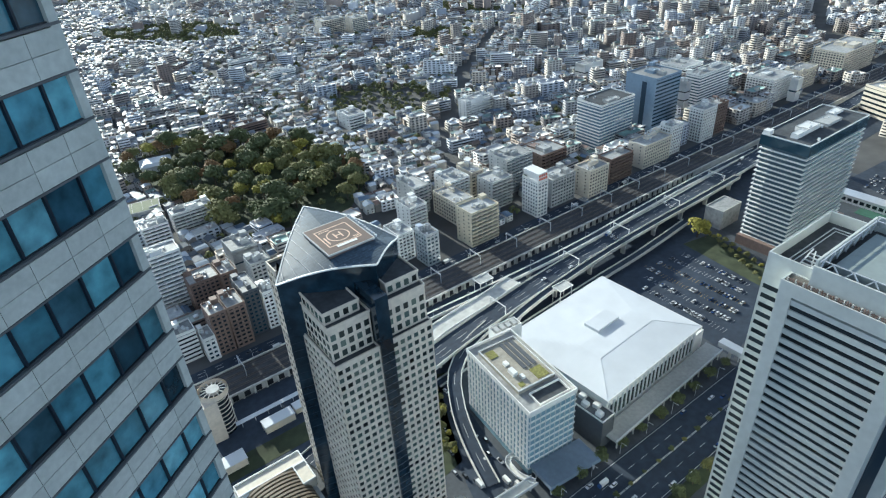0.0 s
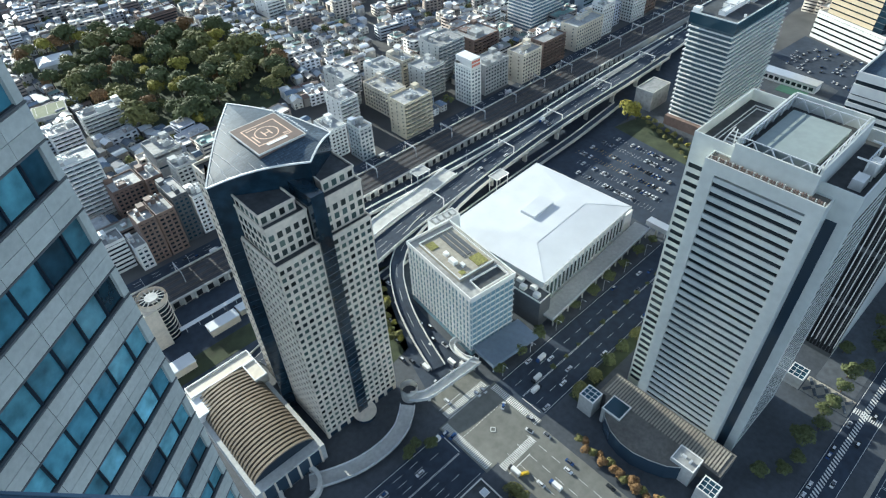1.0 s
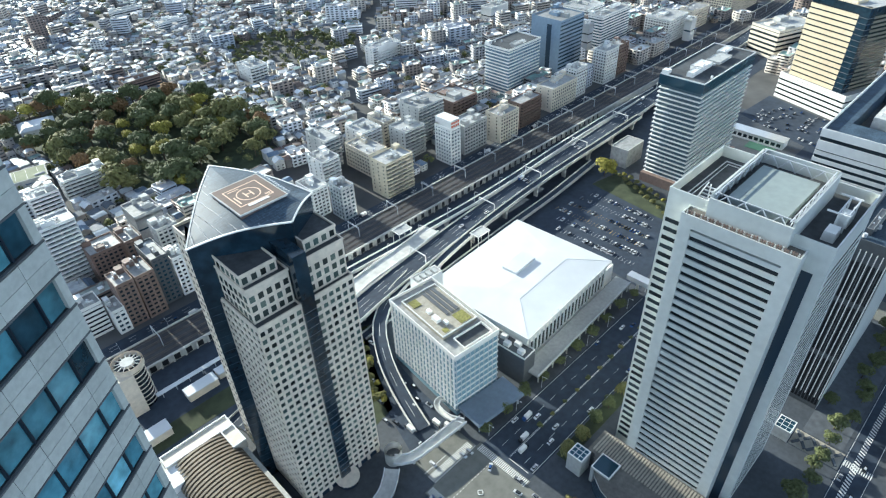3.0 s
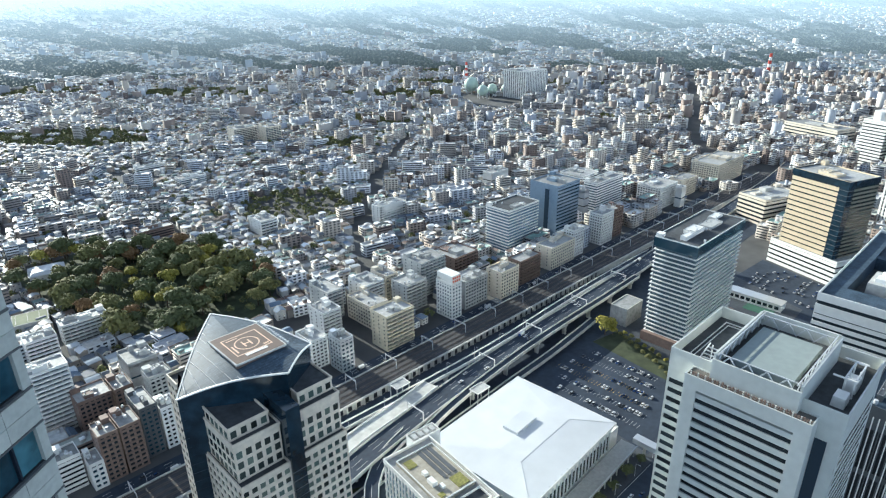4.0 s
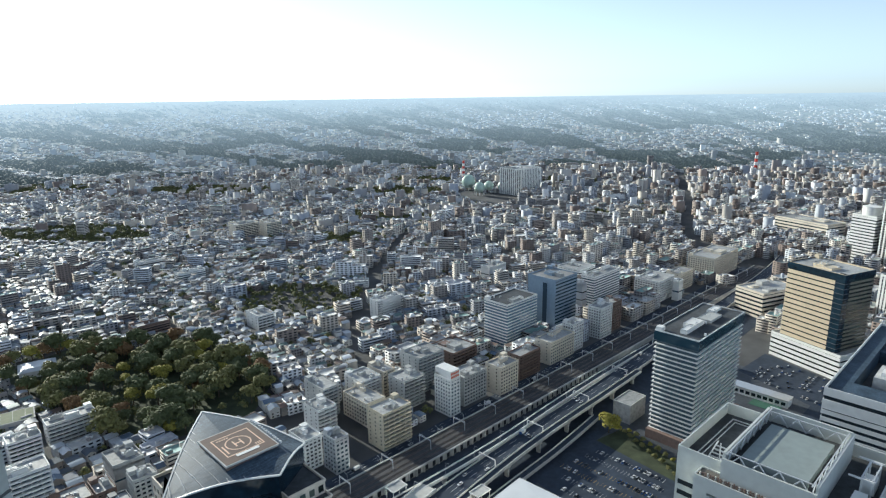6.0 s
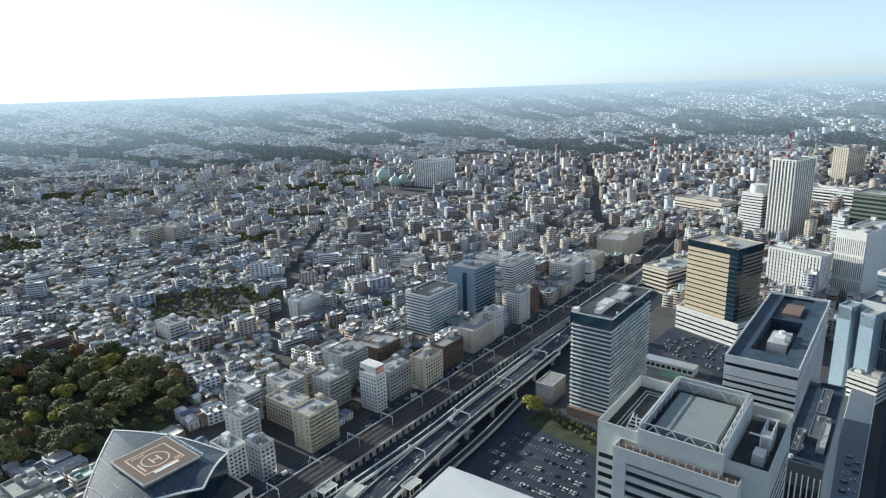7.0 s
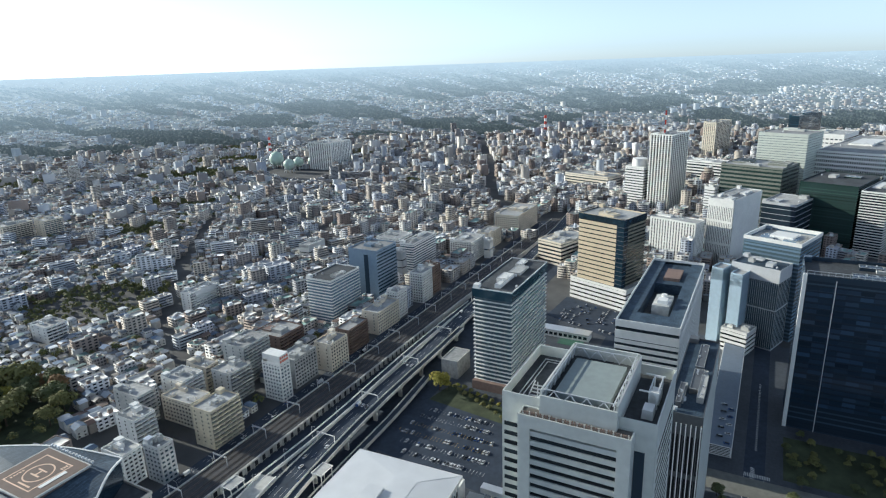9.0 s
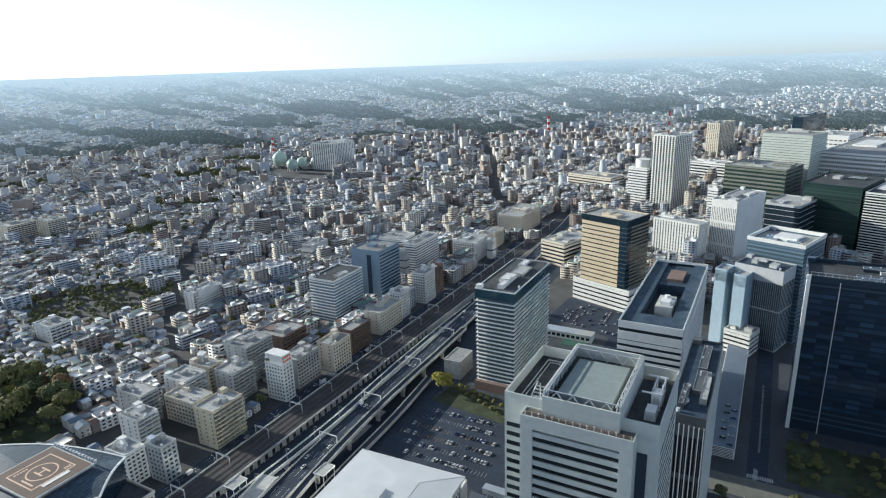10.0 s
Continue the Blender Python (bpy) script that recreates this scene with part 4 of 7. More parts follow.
part("roof_plant", Build().box(34, 12, 91, 58, 24, 103, GREY, 0.3).box(38, 14, 103, 46, 21, 105.5, WHITE, 0.3).tube(52, 18, 103, 105.5, 2, 2, WHITE, 10), z_)
block("dark_finned_block", "dark block with vertical fins and rooftop plant", (281, 14.8, 0), (91, 17, 104), 3, DARKGREY, BLACK, band=0.08, piers=(10, 60), proud=0.5, pier_w=0.35, roof=SLATE, units=6, category="office building")
fb_ = bpy.data.objects["dark_finned_block"]
fin_ = Build().box(-0.55, -0.22, 0, 0.05, 0.22, 92, WHITE).mesh("fin")
for k in range(8):
    part("fin", fin_, fb_, "thin white vertical fin", at=(0, 0.6 + k * 2.25, 8))
part("side_wall", Build().box(0.3, -0.2, 0, 90.6, 0.05, 103.4, PANEL), fb_, "plain pale grey side wall")
block("ribbed_white_block", "white block with vertical ribs above a banded base", (821, 75, -20), (25, 64, 62), 14, WHITE, GLASS, band=0.12, piers=(16, 6), proud=0.6, pier_w=2.2, roof=ROOFGREY, units=2)
block("white_ribbed_tower", "white tower with narrow vertical windows", (845, 35, -20), (87, 33, 90), 3, WHITE, GLASS, band=0.1, piers=(14, 0), proud=0.4, pier_w=1.5, roof=ROOFGREY, units=4, category="office tower")
part("side_wall", Build().box(2, -0.35, 0, 85, 0.3, 89.5, WHITE), bpy.data.objects["white_ribbed_tower"])
block("glass_tower", "blue glass tower with a pale roof crown", (634, -34, -20), (56, 52, 94), 24, GLASS_SKY, GLASS_MID, band=0.45, proud=0.15, roof=ROOFGREY, units=4, crown=3.0, category="office tower")
part("roof_crown", Build().ring(-0.4, -0.4, 56.4, 52.4, 95.5, 99, 1.2, WHITE).box(14, 12, 94, 34, 34, 99.5, WHITE, 0.5), bpy.data.objects["glass_tower"], "white roof crown")
block("finned_glass_block", "dark glazed block with fine pale vertical fins", (606, -19, -20), (30, 44, 79), 2, STEEL, GLASS_MID, band=0.03, piers=(24, 8), proud=0.3, pier_w=0.28, roof=SLATE, units=3, category="office tower")
for ox, oy, hh_ in ((606, 28, 75), (600, 11, 73)):
    block("blue_white_fin", "pale blue-white slab fin rising beside the glass tower", (ox, oy, -20), (18, 11, hh_), 2, PALEBLUE, PALEBLUE, band=0.98, proud=0.2, roof=ROOFGREY, units=0, category="slab")
block("low_white_wing", "low white wing with window strips below the fins", (585, 2, -20), (22, 24, 22), 5, WHITE, GLASS, band=0.6, proud=0.3, roof=ROOFGREY, units=2)
slab_ = block("deep_glass_slab", "large dark-blue glass office slab with roof railings", (474.5, -130, 0), (46, 100, 118), 28, GLASS_DEEP, GLASS_DEEP, band=0.3, proud=0.12, roof=ROOFDARK, units=6, crown=3.0, category="office building")
part("edge_pier", Build().box(-0.6, 98.5, 0, 3, 101.0, 121, WHITE), slab_)
part("edge_pier", Build().box(-0.4, 80.5, 0, 0.3, 81.0, 118, STEEL), slab_)
# Random pane tones stand in for the patchy reflections on this face.
pane_tone = mat("reflection_toned_panes", (0.03, 0.05, 0.08), 0.12, by="object", spread=0.3, stops=[(0.03, 0.05, 0.08), (0.02, 0.035, 0.055), (0.016, 0.03, 0.05), (0.03, 0.055, 0.095), (0.02, 0.036, 0.06), (0.026, 0.045, 0.075)])
pane_ = Build().box(-0.1, 0.1, 0, 0.1, 7.9, 2.8, pane_tone).mesh("glass_pane")
for k in range(22):
    for i in range(12):
        part("glass_pane", pane_, slab_, at=(0, 2 + i * 8, 21 + k * 4.23))
rl = Build()
for k in range(24):
    rl.beam((1.5, 2 + k * 4.2, 118), (1.5, 2 + k * 4.2, 123.5), 0.25, STEEL)
rl.beam((1.5, 2, 123.4), (1.5, 99, 123.4), 0.3, STEEL)
rl.beam((1.5, 2, 121.4), (1.5, 99, 121.4), 0.2, STEEL)
part("roof_railing", rl, slab_, "open steel roof railing")
block("green_glass_tower", "dark green glass office tower", (976, -109, -20), (110, 73, 92), 22, GLASS_GREEN, GLASS_GREEN, band=0.4, proud=0.2, roof=ROOFDARK, units=2, category="office tower")
block("hatched_white_tower", "tower with white horizontal louvres", (962, -142, -20), (150, 32, 88), 24, WHITE, GLASS, band=0.35, proud=0.6, roof=ROOFDARK, units=2, category="office tower")
block("wide_dark_block", "wide dark green-black glazed office block", (1052, -18, -20), (70, 93, 100), 16, OLIVE, GLASS_GREEN, band=0.5, proud=0.2, roof=ROOFGREY, units=6, category="office building")
block("dark_banded_block", "low dark block with white floor lines", (937, -38, -20), (67, 45, 70), 9, STEEL, GLASS_DEEP, band=0.08, proud=0.3, roof=ROOFGREY, units=2)
block("pale_rippled_tower", "pale grey-green tower with a rippled facade", (1152, -50, -20), (71, 77, 140), 34, mat("pale_sage_panel", (0.55, 0.58, 0.52), 0.5, grain=0.06, scale=0.2), GLASS_BLUE, band=0.85, proud=0.3, roof=ROOFGREY, units=2, category="hotel tower")
block("white_lattice_building", "long white building with a grid of dark windows", (1135, -244, -20), (254, 190, 110), 16, WHITE, GLASS, band=0.4, piers=(60, 0), proud=0.5, pier_w=1.3, roof=ROOFGREY, units=4)
block("apartment_tower", "tall white apartment tower with dark window columns", (1101, 150, -20), (59, 40, 141), 40, WHITE, GLASS, band=0.16, piers=(7, 9), proud=0.9, pier_w=2.0, roof=ROOFGREY, units=3, category="apartment tower")
w_ = block("white_banded_office", "white office tower with thin window bands", (1115, 195, -20), (42, 37, 82), 17, WHITE, GLASS, band=0.62, proud=0.4, roof=ROOFGREY, units=0, category="office tower")
part("roof_drum", Build().tube(20, 20, 82, 95, 13, 13, WHITE, 24), w_)
block("far_twin_tower", "pale apartment tower with vertical bays", (1763, 134, -20), (90, 34, 98), 26, CREAM, GLASS, band=0.35, piers=(6, 10), proud=0.6, pier_w=3.0, category="apartment tower")
block("far_blue_office", "blue-grey office block with a white end", (1744, -51, -20), (160, 24, 118), 24, GLASS_BLUE, GLASS_DEEP, band=0.35, category="office building")
block("far_white_block", "white block with small dark windows", (1520, -130, -20), (96, 70, 100), 12, WHITE, GLASS, band=0.7, piers=(8, 0), pier_w=3)
block("curved_white_block", "wide white banded low block", (1402, 86, -20), (40, 87, 50), 8, WHITE, GLASS, band=0.5)
block("beige_wide_block", "wide beige-grey low block", (1253, 290, -20), (50, 106, 35), 6, CREAM, GLASS, band=0.6)
block("striped_beige_block", "rounded beige block with window strips", (772, 236, -20), (66, 40, 32), 6, CREAM, GLASS, band=0.55)
block("small_white_tower", "narrow plain white office tower", (1072, 75, -20), (20, 17, 62), 14, WHITE, GLASS, band=0.7)

# north side of the railway
block("banded_office", "office block with white sunshades on every floor", (490, 403, 0), (53, 34, 49), 14, WHITE, GLASS_SKY, band=0.3, proud=1.0, roof=ROOFDARK, units=3)
b_ = block("blue_grey_tower", "blue-grey panelled office tower", (563, 392, 0), (43, 40, 63), 15, mat("blue_grey_panel", (0.22, 0.29, 0.37), 0.45, grain=0.08, scale=0.3), GLASS_BLUE, band=0.55, proud=0.25, roof=ROOFGREY, units=3)
part("blind_side", Build().box(-0.1, 0.2, 0, 0.4, 39.8, 62.6, bpy.data.materials["blue_grey_panel"]), b_)
part("vertical_slot", Build().box(-0.3, 12, 2, 0.1, 18, 58, GLASS_DEEP), b_)
SIDE = [  # near corner x, y, size x, y, height, wall, style, label
    (660, 401, 62, 20, 44, WHITE, 1, "pale grey office block with window bands"),
    (636, 403, 10, 14, 40, METAL, 0, "narrow pale grey office block"),
    (734, 470, 40, 40, 24, WHITE, 1, "white apartment block with a flat roof"),
    (266, 341, 29, 20, 31, YELLOWISH, 3, "pale yellow apartment block with stacked balconies"),
    (279, 379, 20, 34, 21, CREAM, 2, "cream apartment block with vertical stair shafts"),
    (362, 346, 30, 20, 27, GREY, 2, "grey office block with white window grid"),
    (340, 341, 12, 20, 34, WHITE, 2, "slim white office block with a rooftop sign"),
    (400, 336, 26, 19, 27, CREAM, 2, "pale office block with square windows"),
    (436, 342, 32, 16, 25, BROWN, 3, "brown apartment block with pale balconies"),
    (486, 342, 42, 20, 24, CREAM, 2, "beige apartment block with a flat roof"),
    (530, 345, 20, 14, 31, WHITE, 2, "white apartment block with balconies"),
    (320, 378, 24, 22, 27, GREY, 3, "grey banded apartment block with a flat roof"),
    (350, 392, 32, 26, 35, GREY, 3, "grey apartment slab with long balconies"),
    (398, 395, 34, 34, 24, BROWN, 3, "brown block with white roof"),
    (296, 408, 22, 26, 25, WHITE, 3, "white apartment block with a flat roof"),
    (324, 412, 14, 24, 24, CREAM, 3, "cream apartment block with a flat roof"),
    (582, 343, 24, 17, 36, WHITE, 2, "white block with red-brown panels"),
    (610, 346, 22, 18, 34, BROWN, 2, "dark brown apartment block with a flat roof"),
    (222, 342, 12, 16, 28, METAL, 2, "slim pale-blue stepped office block"),
    (242, 395, 18, 22, 23, WHITE, 3, "white apartment block with a flat roof"),
    (208, 361, 15, 22, 25, WHITE, 2, "white apartment block with a stepped top"),
    (262, 417, 16, 30, 27, GREY, 3, "grey apartment block with a flat roof"),
    (741, 355, 46, 34, 29, WHITE, 2, "white apartment block with a flat roof"),
    (812, 357, 40, 22, 24, CREAM, 2, "cream block with rounded corner"),
    (770, 340, 12, 9, 27, WHITE, 0, "blank white slab block with a flat roof"),
    (666, 583, 38, 18, 21, WHITE, 0, "pale blank-walled block with a flat roof"),
    (895, 345, 90, 40, 32, CREAM, 2, "long beige apartment block with a flat roof"),
    (458, 579, 36, 20, 21, WHITE, 3, "white apartment slab with a flat roof"),
    (82, 537, 36, 15, 19, WHITE, 3, "white apartment slab with gridded balconies"),
    (53, 519, 22, 15, 23, WHITE, 3, "white apartment block above the park"),
    (35, 419, 27, 17, 48, WHITE, 3, "tall white apartment block with gridded balconies"),
    (58, 402, 21, 20, 26, BROWN, 2, "brick-red apartment block with grey flat roof"),
    (80, 399, 12, 20, 27, BROWN, 2, "brown apartment block with a flat roof"),
    (96, 418, 20, 24, 31, GREY, 0, "grey block with flat roof"),
    (98, 384, 15, 14, 35, GREY, 2, "grey office block with a flat roof"),
    (33, 355, 13, 14, 23, WHITE, 1, "white office block with window bands"),
    (47, 346, 8, 15, 18, WHITE, 2, "small white office block with a flat roof"),
    (55, 347, 11, 17, 33, BROWN, 2, "dark brown apartment block with roof frames"),
    (67, 347, 12, 20, 33, BROWN, 2, "dark brown apartment block with roof frames"),
    (80.5, 352, 11, 25, 36, DARKGREY, 2, "dark glazed apartment block with a flat roof"),
    (92.5, 352, 14, 14, 30, WHITE, 2, "white office block with a flat roof"),
    (320, 1046, 48, 14, 11, WHITE, 1, "white school building with a flat roof"),
    (340, 923, 42, 18, 13, WHITE, 1, "white school building with a flat roof"),
    (209, 725, 42, 17, 15, BROWN, 1, "dark brown apartment slab with a flat roof"),
    (534, 1126, 49, 30, 30, CREAM, 3, "beige apartment slab with a flat roof"),
    (585, 1097, 34, 29, 30, CREAM, 3, "beige apartment slab with a flat roof"),
    (451, 580, 37, 16, 22, WHITE, 3, "white apartment slab with a flat roof"),
    (325, 649, 22, 30, 18, WHITE, 3, "white apartment slab with a flat roof"),
]
for i, (x, y, wx, wy, h, wall, style, label) in enumerate(SIDE):
    fl = max(3, round(h / 3.3))
    glass = GLASS if i % 3 else GLASS_BLUE
    kw = dict(seed=i + 3, units=2 if wx > 11 else 1, group="blocks beside the railway")
    if style == 0:
        block("plain_block", label, (x, y, 0), (wx, wy, h), max(2, fl // 3), wall, glass, band=0.86, proud=0.2, **kw)
    elif style == 1:
        block("banded_block", label, (x, y, 0), (wx, wy, h), fl, wall, glass, band=0.55, proud=0.3, **kw)
    elif style == 2:
        block("apartment_block", label, (x, y, 0), (wx, wy, h), fl, wall, glass, band=0.42, piers=((0 if i % 2 else max(2, round(wy / 3.6))), max(2, round(wx / 3.6))), proud=0.6, pier_w=1.2, side=(2 if i % 2 else 0), **kw)
    else:
        block("balcony_block", label, (x, y, 0), (wx, wy, h), fl, wall, glass, band=0.34, piers=(0, max(2, round(wx / 5.5))), proud=1.2, pier_w=0.35, balcony=2, side=(3 if wy > 18 else 2), category="apartment block", **kw)
s_ = block("twin_slab", "wide pale apartment slab with vertical bays", (1330, 1051, 0), (89, 77, 72), 22, WHITE, GLASS, band=0.3, piers=(10, 12), proud=0.8, pier_w=3.0, category="apartment tower")
# ---- roads, railway and expressway ----
def sheet(name, label, pts, z, material, category="road"):
    ob = part(name, Build())
    b = Build()
    b.poly([(x, y, z) for x, y in pts], material)
    for (ax, ay), (bx, by) in zip(pts, pts[1:] + pts[:1]):
        b.poly([(ax, ay, z - 0.3), (bx, by, z - 0.3), (bx, by, z), (ax, ay, z)], material)
    ob.data = b.mesh(name)
    return tagged(ob, label, category, kind="structure")


def rect(x0, y0, x1, y1):
    return [(x0, y0), (x1, y0), (x1, y1), (x0, y1)]


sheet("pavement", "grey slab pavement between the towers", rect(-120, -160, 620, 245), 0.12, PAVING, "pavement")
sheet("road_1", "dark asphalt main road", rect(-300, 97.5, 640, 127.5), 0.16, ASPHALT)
sheet("road_2", "cross street asphalt in its sunlit tone", rect(112, -160, 141, 150), 0.20, ASPHALT_SUNLIT)
sheet("road_3", "crossing asphalt in its pale sunlit tone", rect(104.5, 96.5, 144, 129), 0.24, ASPHALT_SUNLIT)
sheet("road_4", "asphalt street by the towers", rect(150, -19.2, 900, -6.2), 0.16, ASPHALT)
sheet("road_5", "asphalt road beside the railway", rect(-500, 325, 1000, 342), 0.12, ASPHALT)
sheet("road_6", "asphalt road below the expressway", rect(-500, 232, 1000, 299), 0.13, ASPHALT)
sheet("road_7", "side street towards the railway", [(115, 150), (144, 150), (146, 175), (152, 205), (165, 232), (150, 240), (132, 205), (124, 180)], 0.20, ASPHALT)
sheet("parking_lot", "asphalt parking lot", [(305, 132), (386, 150), (396, 232), (352, 250), (318, 232)], 0.18, ASPHALT, "parking lot")
sheet("parking_lot_2", "crowded asphalt parking lot", [(570, 112), (640, 118), (668, 196), (606, 200)], 0.18, ASPHALT, "parking lot")
sheet("verge", "grass verge with hedges", [(386, 150), (404, 150), (426, 226), (396, 232)], 0.2, GRASS, "verge")
sheet("verge_2", "grass verge along the road", rect(165, 90, 330, 96.8), 0.26, GRASS, "verge")
sheet("verge_3", "planted bank beside the curved ramp", [(114, 176), (127, 178), (136, 200), (146, 221), (160, 238), (140, 246), (118, 222)], 0.2, GRASS, "verge")
sheet("park_ground", "shaded grass under the park trees", [(78, 730), (97, 640), (112, 575), (122, 520), (162, 480), (220, 468), (270, 518), (270, 600), (246, 685), (193, 700), (153, 758)], 0.1, GRASS, "park")
sheet("plaza", "pale paved plaza with a cross pattern", rect(250.6, -6, 262.4, 17), 0.2, DECK_BEIGE, "plaza")
sheet("road_8", "asphalt cross street in pale sunlit tone", rect(376, -140, 397, 40), 0.22, ASPHALT_SUNLIT)
sheet("verge_5", "shaded grass under the street trees", rect(404, -125, 458, -30), 0.2, GRASS, "verge")
sheet("verge_4", "rough grass beside the tracks", rect(10, 244, 118, 258), 0.2, GRASS, "verge")
sheet("plaza_2", "pale blue-grey paved garden between the towers", rect(263, -4.5, 374, 14.6), 0.18, PAVE_BLUE, "plaza")

# markings, one object a marking run
mark = thing("lane_markings", "white painted lane lines, crossings and arrows", "road marking", pose(0, 0, 0), kind="structure")
dash = Build().box(0, -0.09, 0, 5, 0.09, 0.012, PAINT).mesh("lane_dash")
for yy in (101.3, 104.9, 108.5, 116, 119.6, 123.2):
    for k in range(15 if yy not in (104.9, 119.6) else 30):
        x = -60 + k * 10
        if not 96 < x < 148:
            part("lane_dash", dash, mark, at=(x, yy, 0.165))
for yy in (328.5, 332, 336, 339):
    run = Build()
    for k in range(60):
        run.box(k * 12, yy - 0.1, 0.125, k * 12 + 5, yy + 0.1, 0.137, PAINT)
    tagged(part("lane_dash_run", run, mark), kind="stuff")
dv = Build().box(-0.1, 0, 0, 0.1, 5, 0.012, PAINT).mesh("lane_dash")
for xx in (118.5, 125.5, 132.5):
    for k in range(20):
        y = -60 + k * 8
        if not 92 < y < 128:
            part("lane_dash", dv, mark, at=(xx, y, 0.21))
longline = Build().box(0, -0.12, 0, 150, 0.12, 0.012, PAINT).mesh("edge_line")
for x, y, z in ((-48, 98.4, .165), (-48, 126.6, .165), (148, 98.4, .165), (148, 126.6, .165), (148, 112.3, .165), (148, 112.8, .165), (-48, 112.3, .165), (-48, 112.8, .165)):
    part("edge_line", longline, mark, at=(x, y, z))
zeb = Build().box(0, -0.25, 0, 4, 0.25, 0.012, PAINT).mesh("zebra_bar")
zeb2 = Build().box(-0.25, 0, 0, 0.25, 4, 0.012, PAINT).mesh("zebra_bar")
for x_, y_, z_ in ((399, -22, 0.165),):
    for k in range(16):
        part("zebra_bar", zeb, mark, at=(x_, y_ + k * 1.0, z_))
hat = Build()
for k in range(40):
    hat.box(432 + k * 2.6, -13.6, 0.165, 432.7 + k * 2.6, -12.2, 0.177, PAINT)
tagged(part("hatched_strip", hat, mark), kind="stuff")
for k in range(32):
    part("zebra_bar", zeb, mark, at=(139.6, 97.4 + k * 0.96, 0.25))
    part("zebra_bar", zeb, mark, at=(105.4, 98.2 + k * 0.96, 0.25))
for k in range(23):
    part("zebra_bar", zeb2, mark, at=(111.5 + k * 0.97, 91.0, 0.25))
for k in range(29):
    part("zebra_bar", zeb2, mark, at=(111.8 + k * 0.97, 130.2, 0.21))
for x0, y0, x1, y1 in ((111.5, 129.2, 140.5, 129.6), (111.5, 88.6, 126, 89.0), (146.6, 100.2, 147.0, 112.0), (102.6, 113, 103.0, 125), (111.5, 136.2, 126, 136.6)):
    part("stop_line", Build().box(x0, y0, 0.25, x1, y1, 0.262, PAINT), mark)
for k in range(14):
    part("guide_dash", Build().box(110 + k * 2.1, 117.2, 0.25, 111.0 + k * 2.1, 117.5, 0.262, PAINT), mark)
diamond = Build()
for k in range(4):
    a0, a1 = math.pi / 2 * k, math.pi / 2 * (k + 1)
    diamond.beam((123 + 1.6 * math.cos(a0), 110 + 1.6 * math.sin(a0), 0.25), (123 + 1.6 * math.cos(a1), 110 + 1.6 * math.sin(a1), 0.25), 0.35, PAINT)
part("centre_diamond", diamond, mark)
for k in range(3):
    c0 = Vector((256.5, -1.6 + k * 7.2, 0.215))
    for dx, dy in ((4.6, 3.1), (-4.6, 3.1)):
        part("paving_cross", Build().beam(c0 - Vector((dx, dy, 0)), c0 + Vector((dx, dy, 0)), 1.3, PAVE_BLUE), mark)
    part("paving_diamond", Build().poly_at([(1.7, 0), (0, 1.3), (-1.7, 0), (0, -1.3)], c0.x, c0.y, 0.88, DECK_BEIGE), mark)
hatch = Build()
for k in range(120):
    x = 170 + k * 2.0
    hatch.poly([(x, -13.1, 0.18), (x + 0.95, -13.1, 0.18), (x + 2.3, -10.4, 0.18), (x + 1.35, -10.4, 0.18)], PAINT)
part("hatched_median", hatch, mark)
for k in range(13):
    part("zebra_bar", zeb, mark, at=(255.5, -19 + k * 0.98, 0.185))
for yy in (-18.8, -6.8):
    part("edge_line", Build().box(170, yy - 0.1, 0.165, 400, yy + 0.1, 0.177, PAINT), mark)
for row, (x, y0, n) in enumerate(((322, 150, 26), (334, 152, 28), (345, 156, 30), (357, 158, 28), (369, 164, 24), (380, 168, 22))):
    bl = Build()
    for k in range(n):
        bl.box(x, y0 + k * 2.6 - 0.07, 0.185, x + 5, y0 + k * 2.6 + 0.07, 0.197, YPAINT if row in (2, 3) else PAINT)
    tagged(part("bay_lines", bl, mark), kind="stuff")

# railway on its low viaduct
rail = thing("railway_viaduct", "concrete railway viaduct with rusty ballast and tracks", "railway", pose(0, 0, 0), kind="structure")
part("deck", Build().box(-600, 300, 0, 1000, 324.5, 5.0, CONCRETE), rail)
part("ballast", Build().box(-600, 302, 5.0, 1000, 323.6, 5.35, BALLAST), rail)
part("side_wall", Build().box(-600, 299.4, 5.0, 1000, 300.2, 6.2, CONCRETE), rail)
part("side_wall", Build().box(-600, 324, 5.0, 1000, 324.6, 6.2, CONCRETE), rail)
for y in (305, 306.4, 310, 311.4, 316, 317.4, 321.5, 322.9):
    part("rail", Build().box(-600, y - 0.1, 5.35, 1000, y + 0.1, 5.55, RAIL), rail)
pil = Build().box(-0.6, -0.7, 0, 0.6, 0, 6.1, CONCRETE).mesh("pilaster")
# Flat black panel in place of the shade inside each arch.
gap = Build().box(0.9, -0.12, 0.4, 4.6, 0.05, 4.4, BLACK).mesh("arch_recess")
for k in range(64):
    part("pilaster", pil, rail, at=(30 + k * 7.5, 299.5, 0))
    part("arch_recess", gap, rail, at=(30 + k * 7.5, 299.95, 0))
g = Build().box(-0.2, 0, 0, 0.2, 0.4, 8.5, STEEL).box(-0.2, 12.6, 0, 0.2, 13, 8.5, STEEL).box(-0.2, 0, 7.2, 0.2, 13, 7.6, STEEL).box(-0.12, 0, 8.2, 0.12, 13, 8.4, STEEL)
for k in range(7):
    g.beam((0, k * 1.85, 7.4), (0, k * 1.85 + 0.9, 8.3), 0.12, STEEL)
gm = g.mesh("gantry")
gan = tagged(part("overhead_gantry", gm, at=(60, 311, 5.35)), "white steel overhead-line portal on the railway", "gantry", "overhead-line portals")
